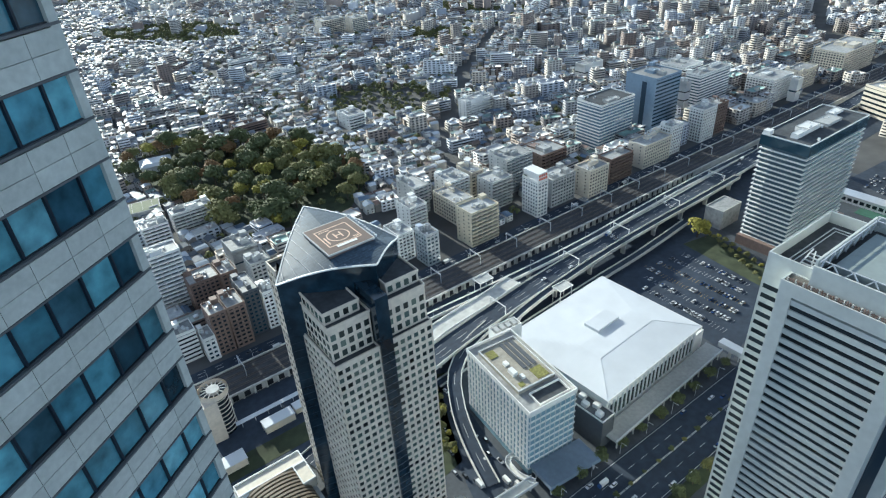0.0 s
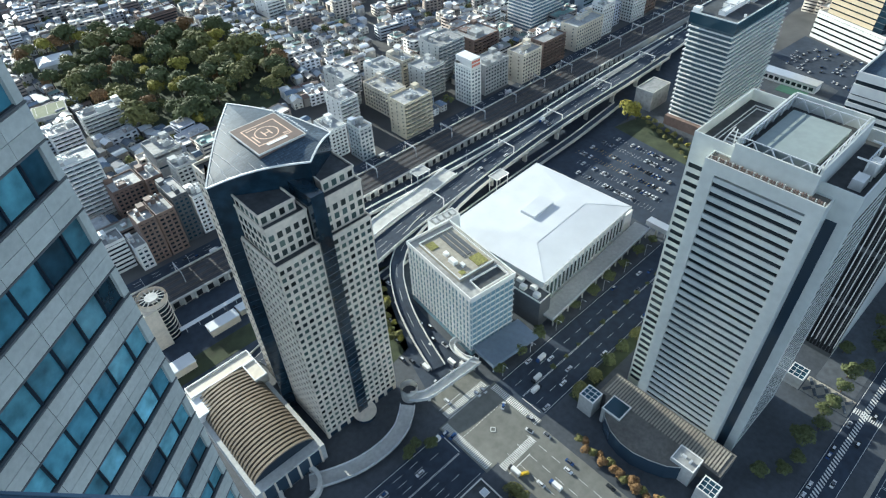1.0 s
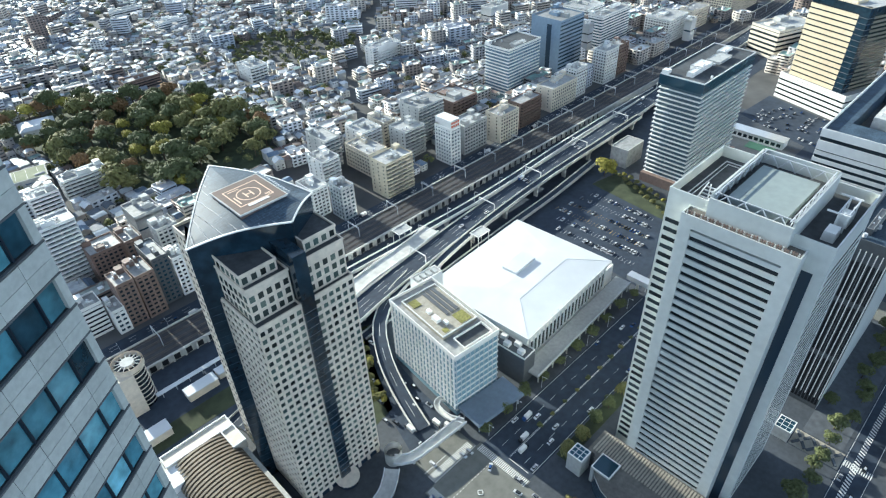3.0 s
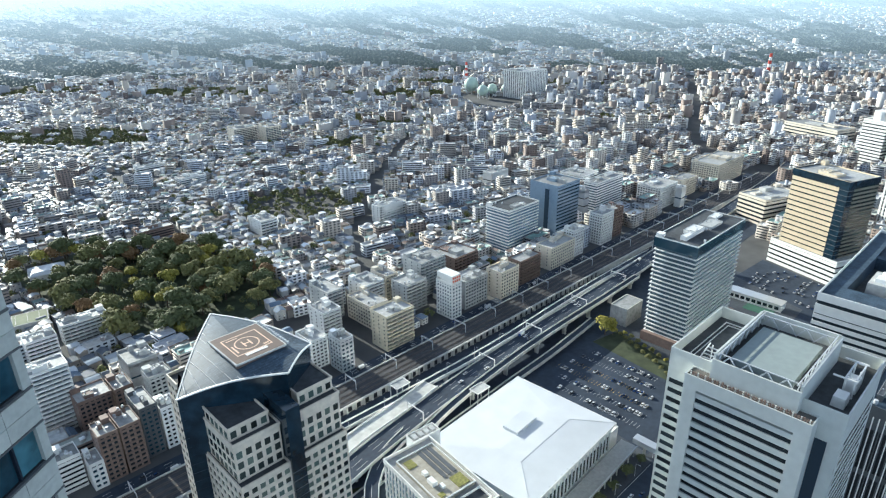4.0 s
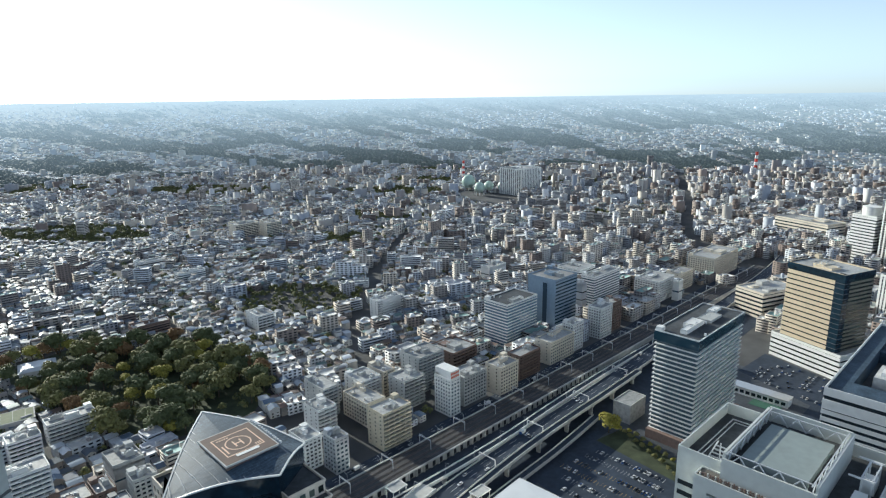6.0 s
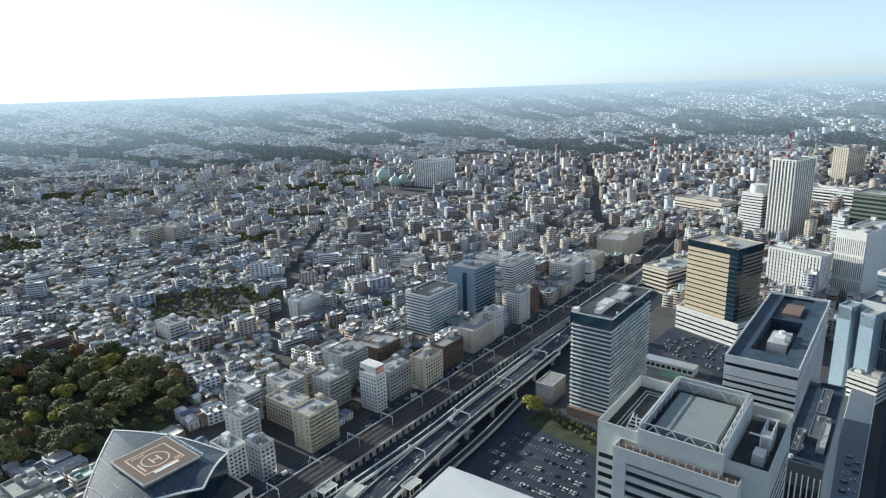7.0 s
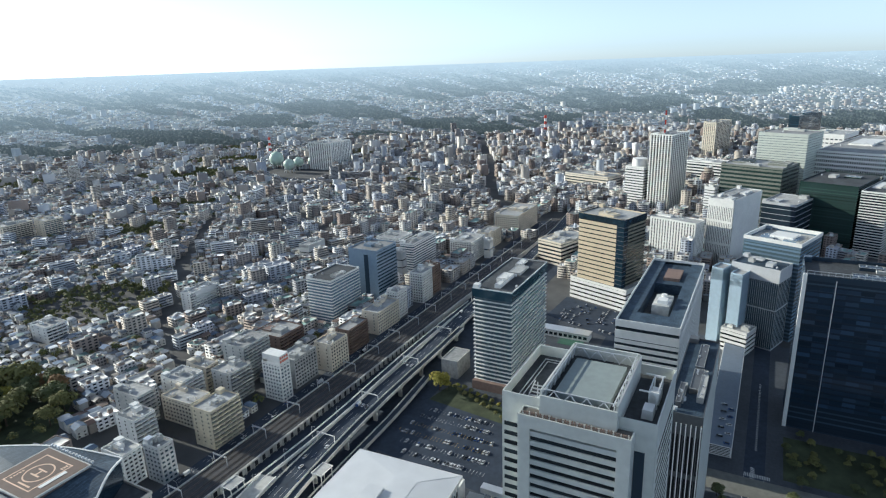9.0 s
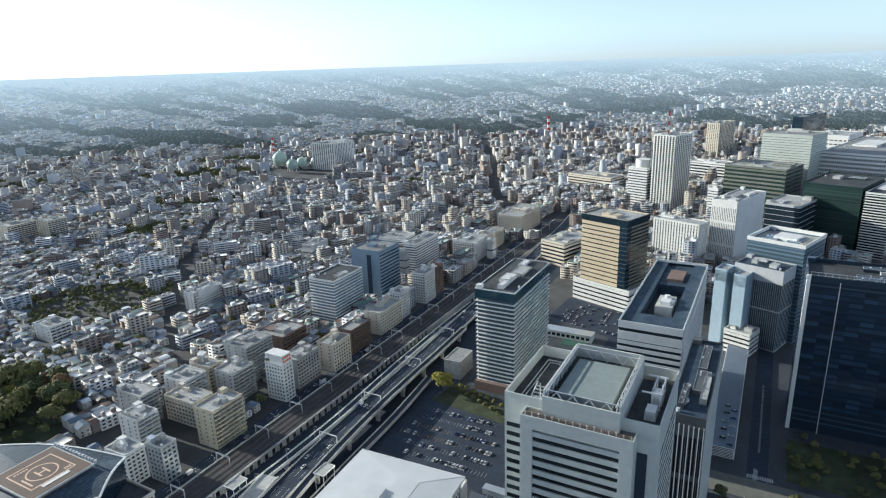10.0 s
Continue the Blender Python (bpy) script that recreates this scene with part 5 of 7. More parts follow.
for k in range(1, 24):
    copy_thing(gan, Matrix.Translation((60 + k * 38, 311, 5.35)))

# expressway decks
def deck(name, label, pts, half, thick=1.6, z_post=True, wall=CONCRETE, lanes=1, road=ASPHALT):
    line = smooth_line(pts, 9)
    ob = thing(name, label, "expressway", pose(0, 0, 0), kind="structure")
    part("deck", Build().wallstrip(line, -half, half, -thick, 0, wall), ob)
    part("carriageway", Build().strip(line, half - 0.6, -half + 0.6, road, 0.03, 0.03), ob)
    for s in (-1, 1):
        part("parapet", Build().wallstrip(line, s * (half - 0.25) - 0.25, s * (half - 0.25) + 0.25, 0, 1.1, wall), ob)
    for k in range(1, lanes):
        o = -half + 2 * half * k / lanes
        b = Build()
        for i in range(0, len(line) - 1, 2):
            b.strip(line[i:i + 2], o + 0.09, o - 0.09, PAINT, 0.05, 0.05)
        part("lane_line", b, ob)
    for i in range(2, len(line) - 1, 4):
        p = line[i]
        if p.z > 4 and z_post:
            d = (line[i + 1] - line[i]).normalized()
            a = math.degrees(math.atan2(d.y, d.x))
            part("pier", Build().box(-0.8, -half * 0.55, 0, 0.8, half * 0.55, p.z - thick - 1.2, CONCRETE).box(-1.0, -half * 0.9, p.z - thick - 1.4, 1.0, half * 0.9, p.z - thick, CONCRETE), ob, at=pose(p.x, p.y, 0, 0, 0, a))
    return ob


deck("expressway", "elevated expressway with pale parapets", [(60, 222, 8), (120, 238, 8), (170, 249, 8), (220, 256, 8), (280, 262.5, 8), (361, 267, 8), (457, 270, 8), (560, 275, 8), (680, 280, 8), (800, 284, 8), (1000, 296, 8), (1250, 330, 8)], 8.2, lanes=4)
deck("slip_road", "pale concrete slip road climbing beside the expressway", [(205, 240, 6), (240, 246.5, 8), (280, 250.5, 10), (340, 254.5, 11.5), (400, 257, 11.5), (457, 259, 10.5), (520, 262.5, 9)], 3.0, lanes=1)
deck("slip_road_2", "pale concrete slip road beside the railway", [(140, 291, 0.8), (185, 286, 4), (230, 281, 7), (290, 277.5, 9), (340, 277.5, 9.5), (424, 282.5, 9), (520, 287, 7), (600, 290, 4)], 3.2, lanes=1, wall=WHITE)
pl_ = deck("ramp_platform", "pale concrete ramp platform with a ribbed white parapet", [(120, 252, 6.6), (150, 260, 7.4), (178, 267, 8), (218, 270.5, 8.5), (252, 275, 8.8)], 6.2, wall=WHITE, road=CONCRETE)
rib_ = Build().box(-0.3, -0.25, -1.6, 0.3, 0, 1.3, WHITE).mesh("parapet_rib")
for p_, q_ in zip(*(lambda l_: (l_, l_[1:]))(smooth_line([(120, 252, 6.6), (150, 260, 7.4), (178, 267, 8), (218, 270.5, 8.5), (252, 275, 8.8)], 9))):
    d_ = (q_ - p_).normalized()
    part("parapet_rib", rib_, pl_, at=pose(p_.x + d_.y * 6.25, p_.y - d_.x * 6.25, p_.z, 0, 0, math.degrees(math.atan2(d_.y, d_.x))))
deck("low_road", "lower road with a railing beside the hall", [(150, 232, 0.6), (230, 238, 1.5), (300, 241, 3), (360, 243, 4), (420, 247, 6)], 3.0, lanes=1, z_post=False)
deck("curved_ramp", "curved pale ramp sweeping round the annex", [(207, 249, 7.5), (182, 242.5, 6.8), (162, 229.5, 5.8), (150, 213, 4.6), (141.5, 196, 3.2), (134.5, 176, 1.8), (129, 156, 0.9)], 4.3, lanes=2, z_post=False)
for x, y in ((220, 256), (300, 264), (361, 267), (430, 269.5), (500, 272), (590, 276.3)):
    p = thing("sign_gantry", "white portal over the expressway", "gantry", pose(x, y, 8.1))
    part("post", Build().box(-0.25, -8.0, 0, 0.25, -7.5, 7, WHITE), p)
    part("post", Build().box(-0.25, 7.5, 0, 0.25, 8.0, 7, WHITE), p)
    part("crossbeam", Build().box(-0.25, -8.0, 7, 0.25, 8.0, 7.6, WHITE), p)
for x, y in ((226, 286), (262, 242)):
    p = thing("toll_canopy", "white framed canopy beside the expressway", "canopy", pose(x, y, 8))
    part("canopy_roof", Build().box(0, -4, 5, 12, 4, 5.5, GREY).ring(-0.3, -4.3, 12.3, 4.3, 5.2, 6.0, 0.4, WHITE), p)
    for px, py in ((0.3, -3.7), (11.4, -3.7), (0.3, 3.4), (11.4, 3.4)):
        part("post", Build().box(px, py, -8, px + 0.4, py + 0.4, 5, WHITE), p)
# footbridge over the cross street
fb = thing("footbridge", "pale footbridge over the cross street with a looped stair", "footbridge", pose(0, 0, 0))
l = smooth_line([(104, 150, 6), (110.5, 144.8, 6), (127, 143.2, 6), (145, 142, 6)], 5)
part("deck", Build().wallstrip(l, -2.6, 2.6, -1.0, 0, CONCRETE), fb)
for s in (-1, 1):
    part("railing", Build().wallstrip(l, s * 2.5 - 0.12, s * 2.5 + 0.12, 0, 1.2, STEEL), fb)
for px, py in ((112, 144.6), (142, 142.1), (127, 143.2)):
    part("pier", Build().tube(px, py, 0, 5.2, 0.7, 0.7, CONCRETE, 10), fb)
loop = smooth_line([(144, 141, 6), (141, 150, 5), (143, 160, 4), (149, 161, 3), (151, 152, 1.8), (152, 144, 0.6)], 2)
part("stair_loop", Build().wallstrip(loop, -1.4, 1.4, -0.5, 0, CONCRETE), fb)
part("stair_loop_wall", Build().wallstrip(loop, 1.2, 1.5, 0, 1.2, STEEL), fb)
part("stair_loop_wall", Build().wallstrip(loop, -1.5, -1.2, 0, 1.2, STEEL), fb)
part("round_stair", Build().tube(106.5, 153.5, 0, 8.5, 4.4, 4.4, CONCRETE, 24, cap=False).tube(106.5, 153.5, 0, 8.5, 3.9, 3.9, CONCRETE, 24, cap=False).tube(106.5, 153.5, 0, 4, 3.9, 3.9, DARKGREY, 24), fb)

# curved forecourt ramp before the stone tower
fr = thing("forecourt_ramp", "curved pale walkway round the forecourt", "ramp", pose(0, 0, 0), kind="structure")
l = smooth_line([(42, 150, 1), (53, 144, 2), (65, 139.5, 3), (79, 138, 4), (91, 140.5, 5), (100, 147, 6)], 4)
part("deck", Build().wallstrip(l, -3.8, 3.8, -0.9, 0, GREY), fr)
part("railing", Build().wallstrip(l, -3.8, -3.5, 0, 1.1, STEEL), fr)
part("railing", Build().wallstrip(l, 3.5, 3.8, 0, 1.1, STEEL), fr)

# round drum tower by the tracks
dr = thing("drum_tower", "round beige tower with banded dark glazing and an open ring roof", "tower", pose(35, 284, 0))
part("drum", Build().tube(0, 0, 0, 29, 7.0, 7.0, GLASS, 28), dr)
for k in range(9):
    part("band", Build().tube(0, 0, 2 + k * 3.0, 2.5 + k * 3.0, 7.3, 7.3, BEIGE, 28), dr)
part("shaft", Build().box(-9, -9, 0, -1, 4, 28, BEIGE), dr)
part("crown", Build().tube(0, 0, 28, 31, 8.2, 8.2, BEIGE, 28, cap=False).tube(0, 0, 28, 31, 7.4, 7.4, BEIGE, 28, cap=False), dr)
for k in range(14):
    a = 6.2832 * k / 14
    part("crown_rib", Build().beam((3.5 * math.cos(a), 3.5 * math.sin(a), 30.6), (7.6 * math.cos(a), 7.6 * math.sin(a), 30.2), 0.4, GREY), dr)
part("crown_hub", Build().tube(0, 0, 29, 30.9, 3.6, 3.6, GREY, 20), dr)

# ---- town ----
rng = np.random.default_rng(7)
LINES = [  # streets kept free: points and half-width
    ([(271, 340), (330, 440), (412, 577), (500, 660), (590, 756), (800, 930)], 5.0),
    ([(942, 340), (1202, 525), (1470, 642), (2300, 1060)], 13.0),
    ([(640, 340), (700, 520), (900, 800), (1100, 1300)], 6.0),
    ([(150, 345), (170, 480)], 5.0),
    ([(300, 1120), (420, 1000)], 4.0)]
PARK = np.array([(70, 735), (92, 640), (108, 575), (118, 515), (160, 475), (222, 462), (275, 515), (275, 600), (250, 690), (195, 705), (155, 765)], float)
TANKS = np.array([(1130, 960), (1185, 925), (1330, 1060), (1330, 1230), (1250, 1260), (1180, 1130)], float)
YARD = np.array([(275, 985), (340, 985), (345, 1045), (290, 1100)], float)
WOOD = np.array([(345, 690), (400, 655), (470, 660), (470, 700), (440, 790), (370, 800)], float)


def inside(px, py, poly):
    c = np.zeros(len(px), bool)
    for (ax, ay), (bx, by) in zip(poly, np.roll(poly, -1, 0)):
        c ^= ((ay > py) != (by > py)) & (px < (bx - ax) * (py - ay) / (by - ay + 1e-9) + ax)
    return c


def free_of(px, py, margin):
    ok = np.ones(len(px), bool)
    for x, y, turn, wx, wy, m in TAKEN:
        c, s = math.cos(radians(turn)), math.sin(radians(turn))
        u, v = (px - x) * c + (py - y) * s, -(px - x) * s + (py - y) * c
        k = m + margin
        ok &= ~((u > -k) & (u < wx + k) & (v > -k) & (v < wy + k))
    for pts, half in LINES:
        for (ax, ay), (bx, by) in zip(pts, pts[1:]):
            d = np.array([bx - ax, by - ay], float)
            t = np.clip(((px - ax) * d[0] + (py - ay) * d[1]) / (d @ d), 0, 1)
            ok &= np.hypot(px - ax - t * d[0], py - ay - t * d[1]) > half + margin
    for poly in (PARK, YARD, WOOD, TANKS):
        ok &= ~inside(px, py, poly)
    return ok


def in_view(px, py):
    a = np.degrees(np.arctan2(-px, py))
    return (a > -112) & (a < 14)


def noise2(x, y, s, k=0.0):
    return np.sin(x / s + k) * np.cos(y / s * 1.13 - k) + 0.5 * np.sin(x / s * 2.3 + y / s * 1.7 + k * 2)


def lots():
    """Plots in districts with a street grid of their own."""
    seeds = np.concatenate([rng.uniform((-700, 340), (2500, 2500), (260, 2)), rng.uniform((700, -420), (2500, 340), (50, 2))])
    turn = rng.uniform(-45, 45, 310)
    turn[seeds[:, 1] < 480] = 0
    out = []
    for i, (sx, sy) in enumerate(seeds):
        n = 19
        gx_, gy_ = np.meshgrid(np.arange(-n, n + 1), np.arange(-n, n + 1))
        lx, ly = gx_ * 9.6 + (gx_ // 6) * 3.5, gy_ * 9.8 + (gy_ // 2) * 3.8
        c, s = math.cos(radians(turn[i])), math.sin(radians(turn[i]))
        px, py = sx + (lx * c - ly * s).ravel(), sy + (lx * s + ly * c).ravel()
        d = (px[:, None] - seeds[:, 0]) ** 2 + (py[:, None] - seeds[:, 1]) ** 2
        keep = d.argmin(1) == i
        out.append(np.stack([px[keep], py[keep], np.full(keep.sum(), turn[i])], 1))
    return np.concatenate(out)


L = lots()
L[:, :2] += rng.uniform(-1.0, 1.0, (len(L), 2))
r_ = np.hypot(L[:, 0], L[:, 1])
L = L[in_view(L[:, 0], L[:, 1]) & (r_ < FAR) & ((L[:, 1] > 349) | ((L[:, 0] > 720) & (L[:, 1] < 222) & (L[:, 1] > 0)) | (L[:, 0] > 1080))]
L = L[free_of(L[:, 0], L[:, 1], 5.0)]


def rotated(px, py, turn, loc):
    """loc: N x K x 3 local points to world."""
    c, s = np.cos(np.radians(turn))[:, None], np.sin(np.radians(turn))[:, None]
    return np.stack([px[:, None] + loc[..., 0] * c - loc[..., 1] * s, py[:, None] + loc[..., 0] * s + loc[..., 1] * c, loc[..., 2]], -1)


class Mass:
    """Joins many small buildings into one mesh."""
    def __init__(self):
        self.V, self.Q, self.QM, self.T, self.TM, self.n = [], [], [], [], [], 0

    def add(self, P, quads, qm, tris=(), tm=()):
        """P: N x K x 3; the faces repeat for each of the N."""
        N, K = P.shape[:2]
        off = (self.n + np.arange(N) * K)[:, None, None]
        self.V.append(P.reshape(-1, 3))
        if len(quads):
            self.Q.append((np.asarray(quads)[None] + off).reshape(-1, 4))
            self.QM.append(np.tile(qm, N))
        if len(tris):
            self.T.append((np.asarray(tris)[None] + off).reshape(-1, 3))
            self.TM.append(np.tile(tm, N))
        self.n += N * K

    def done(self, name, label, category, mats, kind="stuff"):
        T = np.concatenate(self.T) if self.T else np.zeros((0, 3), int)
        TM = np.concatenate(self.TM) if self.TM else np.zeros(0, int)
        me = mesh_np(name, np.concatenate(self.V), np.concatenate(self.Q), np.concatenate(self.QM), T, TM, mats)
        return tagged(new(name, me), label, category, kind=kind)


def house_points(px, py, turn, w, d, h, rh, z):
    """Walls 0..7 with gable ends, roof with eaves 10..15."""
    a, b = w / 2, d / 2
    o = 0.45
    zero = np.zeros_like(a)
    sx = [-a, a, a, -a, -a, a, a, -a, zero - a, zero + a]
    sy = [-b, -b, b, b, -b, -b, b, b, zero, zero]
    sz = [zero - 1.5] * 4 + [h] * 4 + [h + rh] * 2
    rx = [-a - o, a + o, a + o, -a - o, -a - o, a + o]
    ry = [-b - o, -b - o, b + o, b + o, zero, zero]
    rz = [h - 0.3 + 0.12] * 4 + [h + rh + 0.15] * 2
    loc = np.stack([np.stack(sx + rx, 1), np.stack(sy + ry, 1), np.stack(sz + rz, 1) + z[:, None]], -1)
    return rotated(px, py, turn, loc)


H_Q = [(0, 1, 5, 4), (1, 2, 6, 5), (2, 3, 7, 6), (3, 0, 4, 7), (10, 11, 15, 14), (12, 13, 14, 15)]
H_QM = [0, 0, 0, 0, 1, 1]
H_T = [(5, 6, 9), (7, 4, 8)]


def window_quads(mass, px, py, turn, w, d, h, z, floors, cols, ww, wh, side, m=2):
    """Panes standing 4 cm off one side: 0 is -y, 1 is -x, 2 is +x."""
    for f in range(floors):
        for c in range(cols):
            fx = (c + 0.5) / cols - 0.5
            zz = z + (f + 0.45) * h / floors
            if side == 0:
                x0, x1, yy = fx * w - ww / 2, fx * w + ww / 2, -d / 2 - 0.04
                loc = np.stack([np.stack([x0, x1, x1, x0], 1), np.stack([yy] * 4, 1), np.stack([zz, zz, zz + wh, zz + wh], 1)], -1)
            else:
                s = -1 if side == 1 else 1
                y0, y1, xx = fx * d - ww / 2, fx * d + ww / 2, s * (w / 2 + 0.04)
                loc = np.stack([np.stack([xx] * 4, 1), np.stack([y1, y0, y0, y1][::1] if s < 0 else [y0, y1, y1, y0], 1), np.stack([zz, zz, zz + wh, zz + wh], 1)], -1)
            mass.add(rotated(px, py, turn, loc), [(0, 1, 2, 3)], [m])


r_ = np.hypot(L[:, 0], L[:, 1])
south = L[:, 1] < 349
urban = 0.6 * south + 0.16 + 0.5 * np.clip((L[:, 0] - 450) / 500, 0, 1) * np.clip((1000 + 0.25 * L[:, 0] - L[:, 1]) / 400, 0, 1) + 0.55 * (L[:, 1] < 470) + 0.25 * ((L[:, 1] < 600) & (L[:, 0] > 230)) + 0.10 * (noise2(L[:, 0], L[:, 1], 180) > 0.5)
pick = rng.random(len(L))
mid = pick < urban * 0.30
green = (~mid) & (noise2(L[:, 0], L[:, 1], 140, 2.1) > 1.0 - 0.4 * np.clip((r_ - 700) / 1200, 0, 1)) & (L[:, 1] > 480)
loose = (~mid) & (~green) & (rng.random(len(L)) < 0.08)
hs = L[(~mid) & (~green) & (~loose)]
r_h = np.hypot(hs[:, 0], hs[:, 1])
order = np.argsort(r_h)
hs = hs[order]
HOUSE_MATS = [HOUSEWALL, HOUSEROOF, SMALLGLASS]


def house_mass(sel, name, label, detail):
    n = len(sel)
    ms = Mass()
    w, d = rng.uniform(6.0, 9.6, n), rng.uniform(5.6, 8.8, n)
    h, rh = rng.choice([5.4, 6.3, 8.6, 11.2], n, p=[0.38, 0.36, 0.2, 0.06]), rng.uniform(0.9, 2.2, n)
    flat = rng.random(n) < 0.42
    rh = np.where(flat, 0.12, rh)
    turn = sel[:, 2] + rng.choice([0, 90, 180, 270], n)
    z = land(sel[:, 0], sel[:, 1])
    ms.add(house_points(sel[:, 0], sel[:, 1], turn, w, d, h, rh, z), H_Q, H_QM, H_T, [0, 0])
    if detail:
        for side, cols in ((0, 3), (1, 2), (2, 2)):
            window_quads(ms, sel[:, 0], sel[:, 1], turn, w, d, h, z, 2, cols, np.full(n, 1.3), np.full(n, 1.1), side)
    return ms.done(name, label, "houses", HOUSE_MATS)


house_mass(hs[280:9000], "house_quarter", "dense small houses with grey, brown and white roofs", True)
house_mass(hs[9000:], "far_house_quarter", "dense small houses farther out", False)
# the nearest houses, one object each
for i, (x, y, turn) in enumerate(hs[:280]):
    rnd = random.Random(i)
    w, d, h = rnd.uniform(7.5, 10), rnd.uniform(6.5, 9), rnd.choice((5.8, 6.3, 8.6))
    rh = 0.15 if rnd.random() < 0.35 else rnd.uniform(1.0, 2.0)
    ob = thing("house", rnd.choice(("small house with a grey roof", "narrow town house with pale walls", "two-storey house among dense neighbours")), "house", pose(x, y, 0, 0, 0, turn + rnd.choice((0, 90, 180))), "small houses")
    ms = Mass()
    one = np.ones(1)
    P_ = house_points(0 * one, 0 * one, 0 * one, w * one, d * one, h * one, rh * one, 0 * one)[0]
    wb = Build()
    for q in H_Q[:4] + H_T:
        wb.poly([P_[k] for k in q], OBJWALL)
    rb = Build()
    for q in H_Q[4:]:
        rb.poly([P_[k] for k in q], OBJROOF)
        rb.poly([P_[k] - np.array([0, 0, 0.18]) for k in reversed(q)], OBJROOF)
    part("roof", rb, ob)
    for cx in (-0.25, 0.25):
        for fz in (1.0, 3.7):
            wb.box(cx * w - 0.7, -d / 2 - 0.05, fz, cx * w + 0.7, -d / 2 + 0.02, fz + 1.1, GLASS)
            wb.box(-w / 2 - 0.05, cx * d - 0.7, fz, -w / 2 + 0.02, cx * d + 0.7, fz + 1.1, GLASS)
    part("wall_shell", wb, ob)


def block_mass(sel, name, label, detail, scale=1.0):
    n = len(sel)
    ms = Mass()
    w, d = rng.uniform(11, 20, n) + 20 * rng.random(n) ** 4, rng.uniform(10, 17, n)
    far = np.clip((sel[:, 0] - 450) / 500, 0, 1)
    fl = np.round(rng.gamma(2.2, 0.85 + 0.75 * far) + 2.3)
    fl = np.clip(fl, 3, 15)
    h = fl * 3.2
    turn, z = sel[:, 2], land(sel[:, 0], sel[:, 1])
    a, b, zero = w / 2, d / 2, np.zeros(n)
    e = 0.35
    sx = [-a, a, a, -a] * 2 + [-a, a, a, -a, -a + e, a - e, a - e, -a + e] + [-a + e, a - e, a - e, -a + e]
    sy = [-b, -b, b, b] * 2 + [-b, -b, b, b, -b + e, -b + e, b - e, b - e] + [-b + e, -b + e, b - e, b - e]
    sz = [zero - 2] * 4 + [h + 0.9] * 4 + [h + 0.9] * 8 + [h] * 4
    loc = np.stack([np.stack(sx, 1), np.stack(sy, 1), np.stack(sz, 1) + z[:, None]], -1)
    q = [(0, 1, 5, 4), (1, 2, 6, 5), (2, 3, 7, 6), (3, 0, 4, 7), (4, 5, 13, 12), (5, 6, 14, 13), (6, 7, 15, 14), (7, 4, 12, 15), (12, 13, 17, 16), (13, 14, 18, 17), (14, 15, 19, 18), (15, 12, 16, 19), (16, 17, 18, 19)]
    loc[:, 8:12] = loc[:, 4:8]
    ms.add(rotated(sel[:, 0], sel[:, 1], turn, loc), q, [0] * 12 + [1])
    # stair heads and tanks
    for k in range(2):
        uw, ud, uh = rng.uniform(2, 5, n), rng.uniform(2, 4.5, n), rng.uniform(1.5, 3.4, n)
        ux, uy = rng.uniform(-0.28, 0.28, n) * w, rng.uniform(-0.28, 0.28, n) * d
        loc = np.stack([np.stack([ux - uw / 2, ux + uw / 2, ux + uw / 2, ux - uw / 2] * 2, 1), np.stack([uy - ud / 2, uy - ud / 2, uy + ud / 2, uy + ud / 2] * 2, 1), np.stack([h] * 4 + [h + uh] * 4, 1) + z[:, None]], -1)
        ms.add(rotated(sel[:, 0], sel[:, 1], turn, loc), [(0, 1, 5, 4), (1, 2, 6, 5), (2, 3, 7, 6), (3, 0, 4, 7), (4, 5, 6, 7)], [0, 0, 0, 0, 1])
    style = rng.random(n)
    for f in np.unique(fl).astype(int):
        for st in (0, 1):
            k = (fl == f) & ((style < 0.4) == (st == 0))
            if not k.any():
                continue
            args = (sel[k, 0], sel[k, 1], turn[k], w[k], d[k], h[k], z[k], f)
            if st == 0 and not detail:
                continue
            if not detail or st == 0:
                for side, ln in ((0, w), (1, d), (2, d)):
                    window_quads(ms, *args, 1, ln[k] * 0.9, np.full(k.sum(), 1.25), side)
            else:
                for side, ln, cols in ((0, w, 4), (1, d, 3), (2, d, 3)):
                    window_quads(ms, *args, cols, ln[k] / cols * 0.55, np.full(k.sum(), 1.5), side)
    return ms.done(name, label, "apartment blocks", [BLOCKWALL, FLATROOF, SMALLGLASS])


bs = L[mid]
keep = []
cell = {}
for i in np.argsort(rng.random(len(bs))):
    key = (int(bs[i, 0] // 16), int(bs[i, 1] // 16))
    if key not in cell:
        cell[key] = 1
        keep.append(i)
bs = bs[np.array(keep)]
rb_ = np.hypot(bs[:, 0], bs[:, 1])
block_mass(bs[rb_ < 1300], "block_quarter", "close-set apartment and office blocks", True)
block_mass(bs[rb_ >= 1300], "far_block_quarter", "apartment and office blocks farther out", False)

# station quarter beyond the towers
px, py = rng.uniform(860, 2300, 1500), rng.uniform(-700, 330, 1500)
sel = np.stack([px, py, np.full(1500, -20.0)], 1)
sel = sel[free_of(px, py, 9) & in_view(px, py) & (np.abs(py - (284 + np.clip(px - 800, 0, 1e4) * 0.1)) > 20) & (np.hypot(px, py) < FAR)]
block_mass(sel, "station_quarter", "pale office blocks round the station", True)


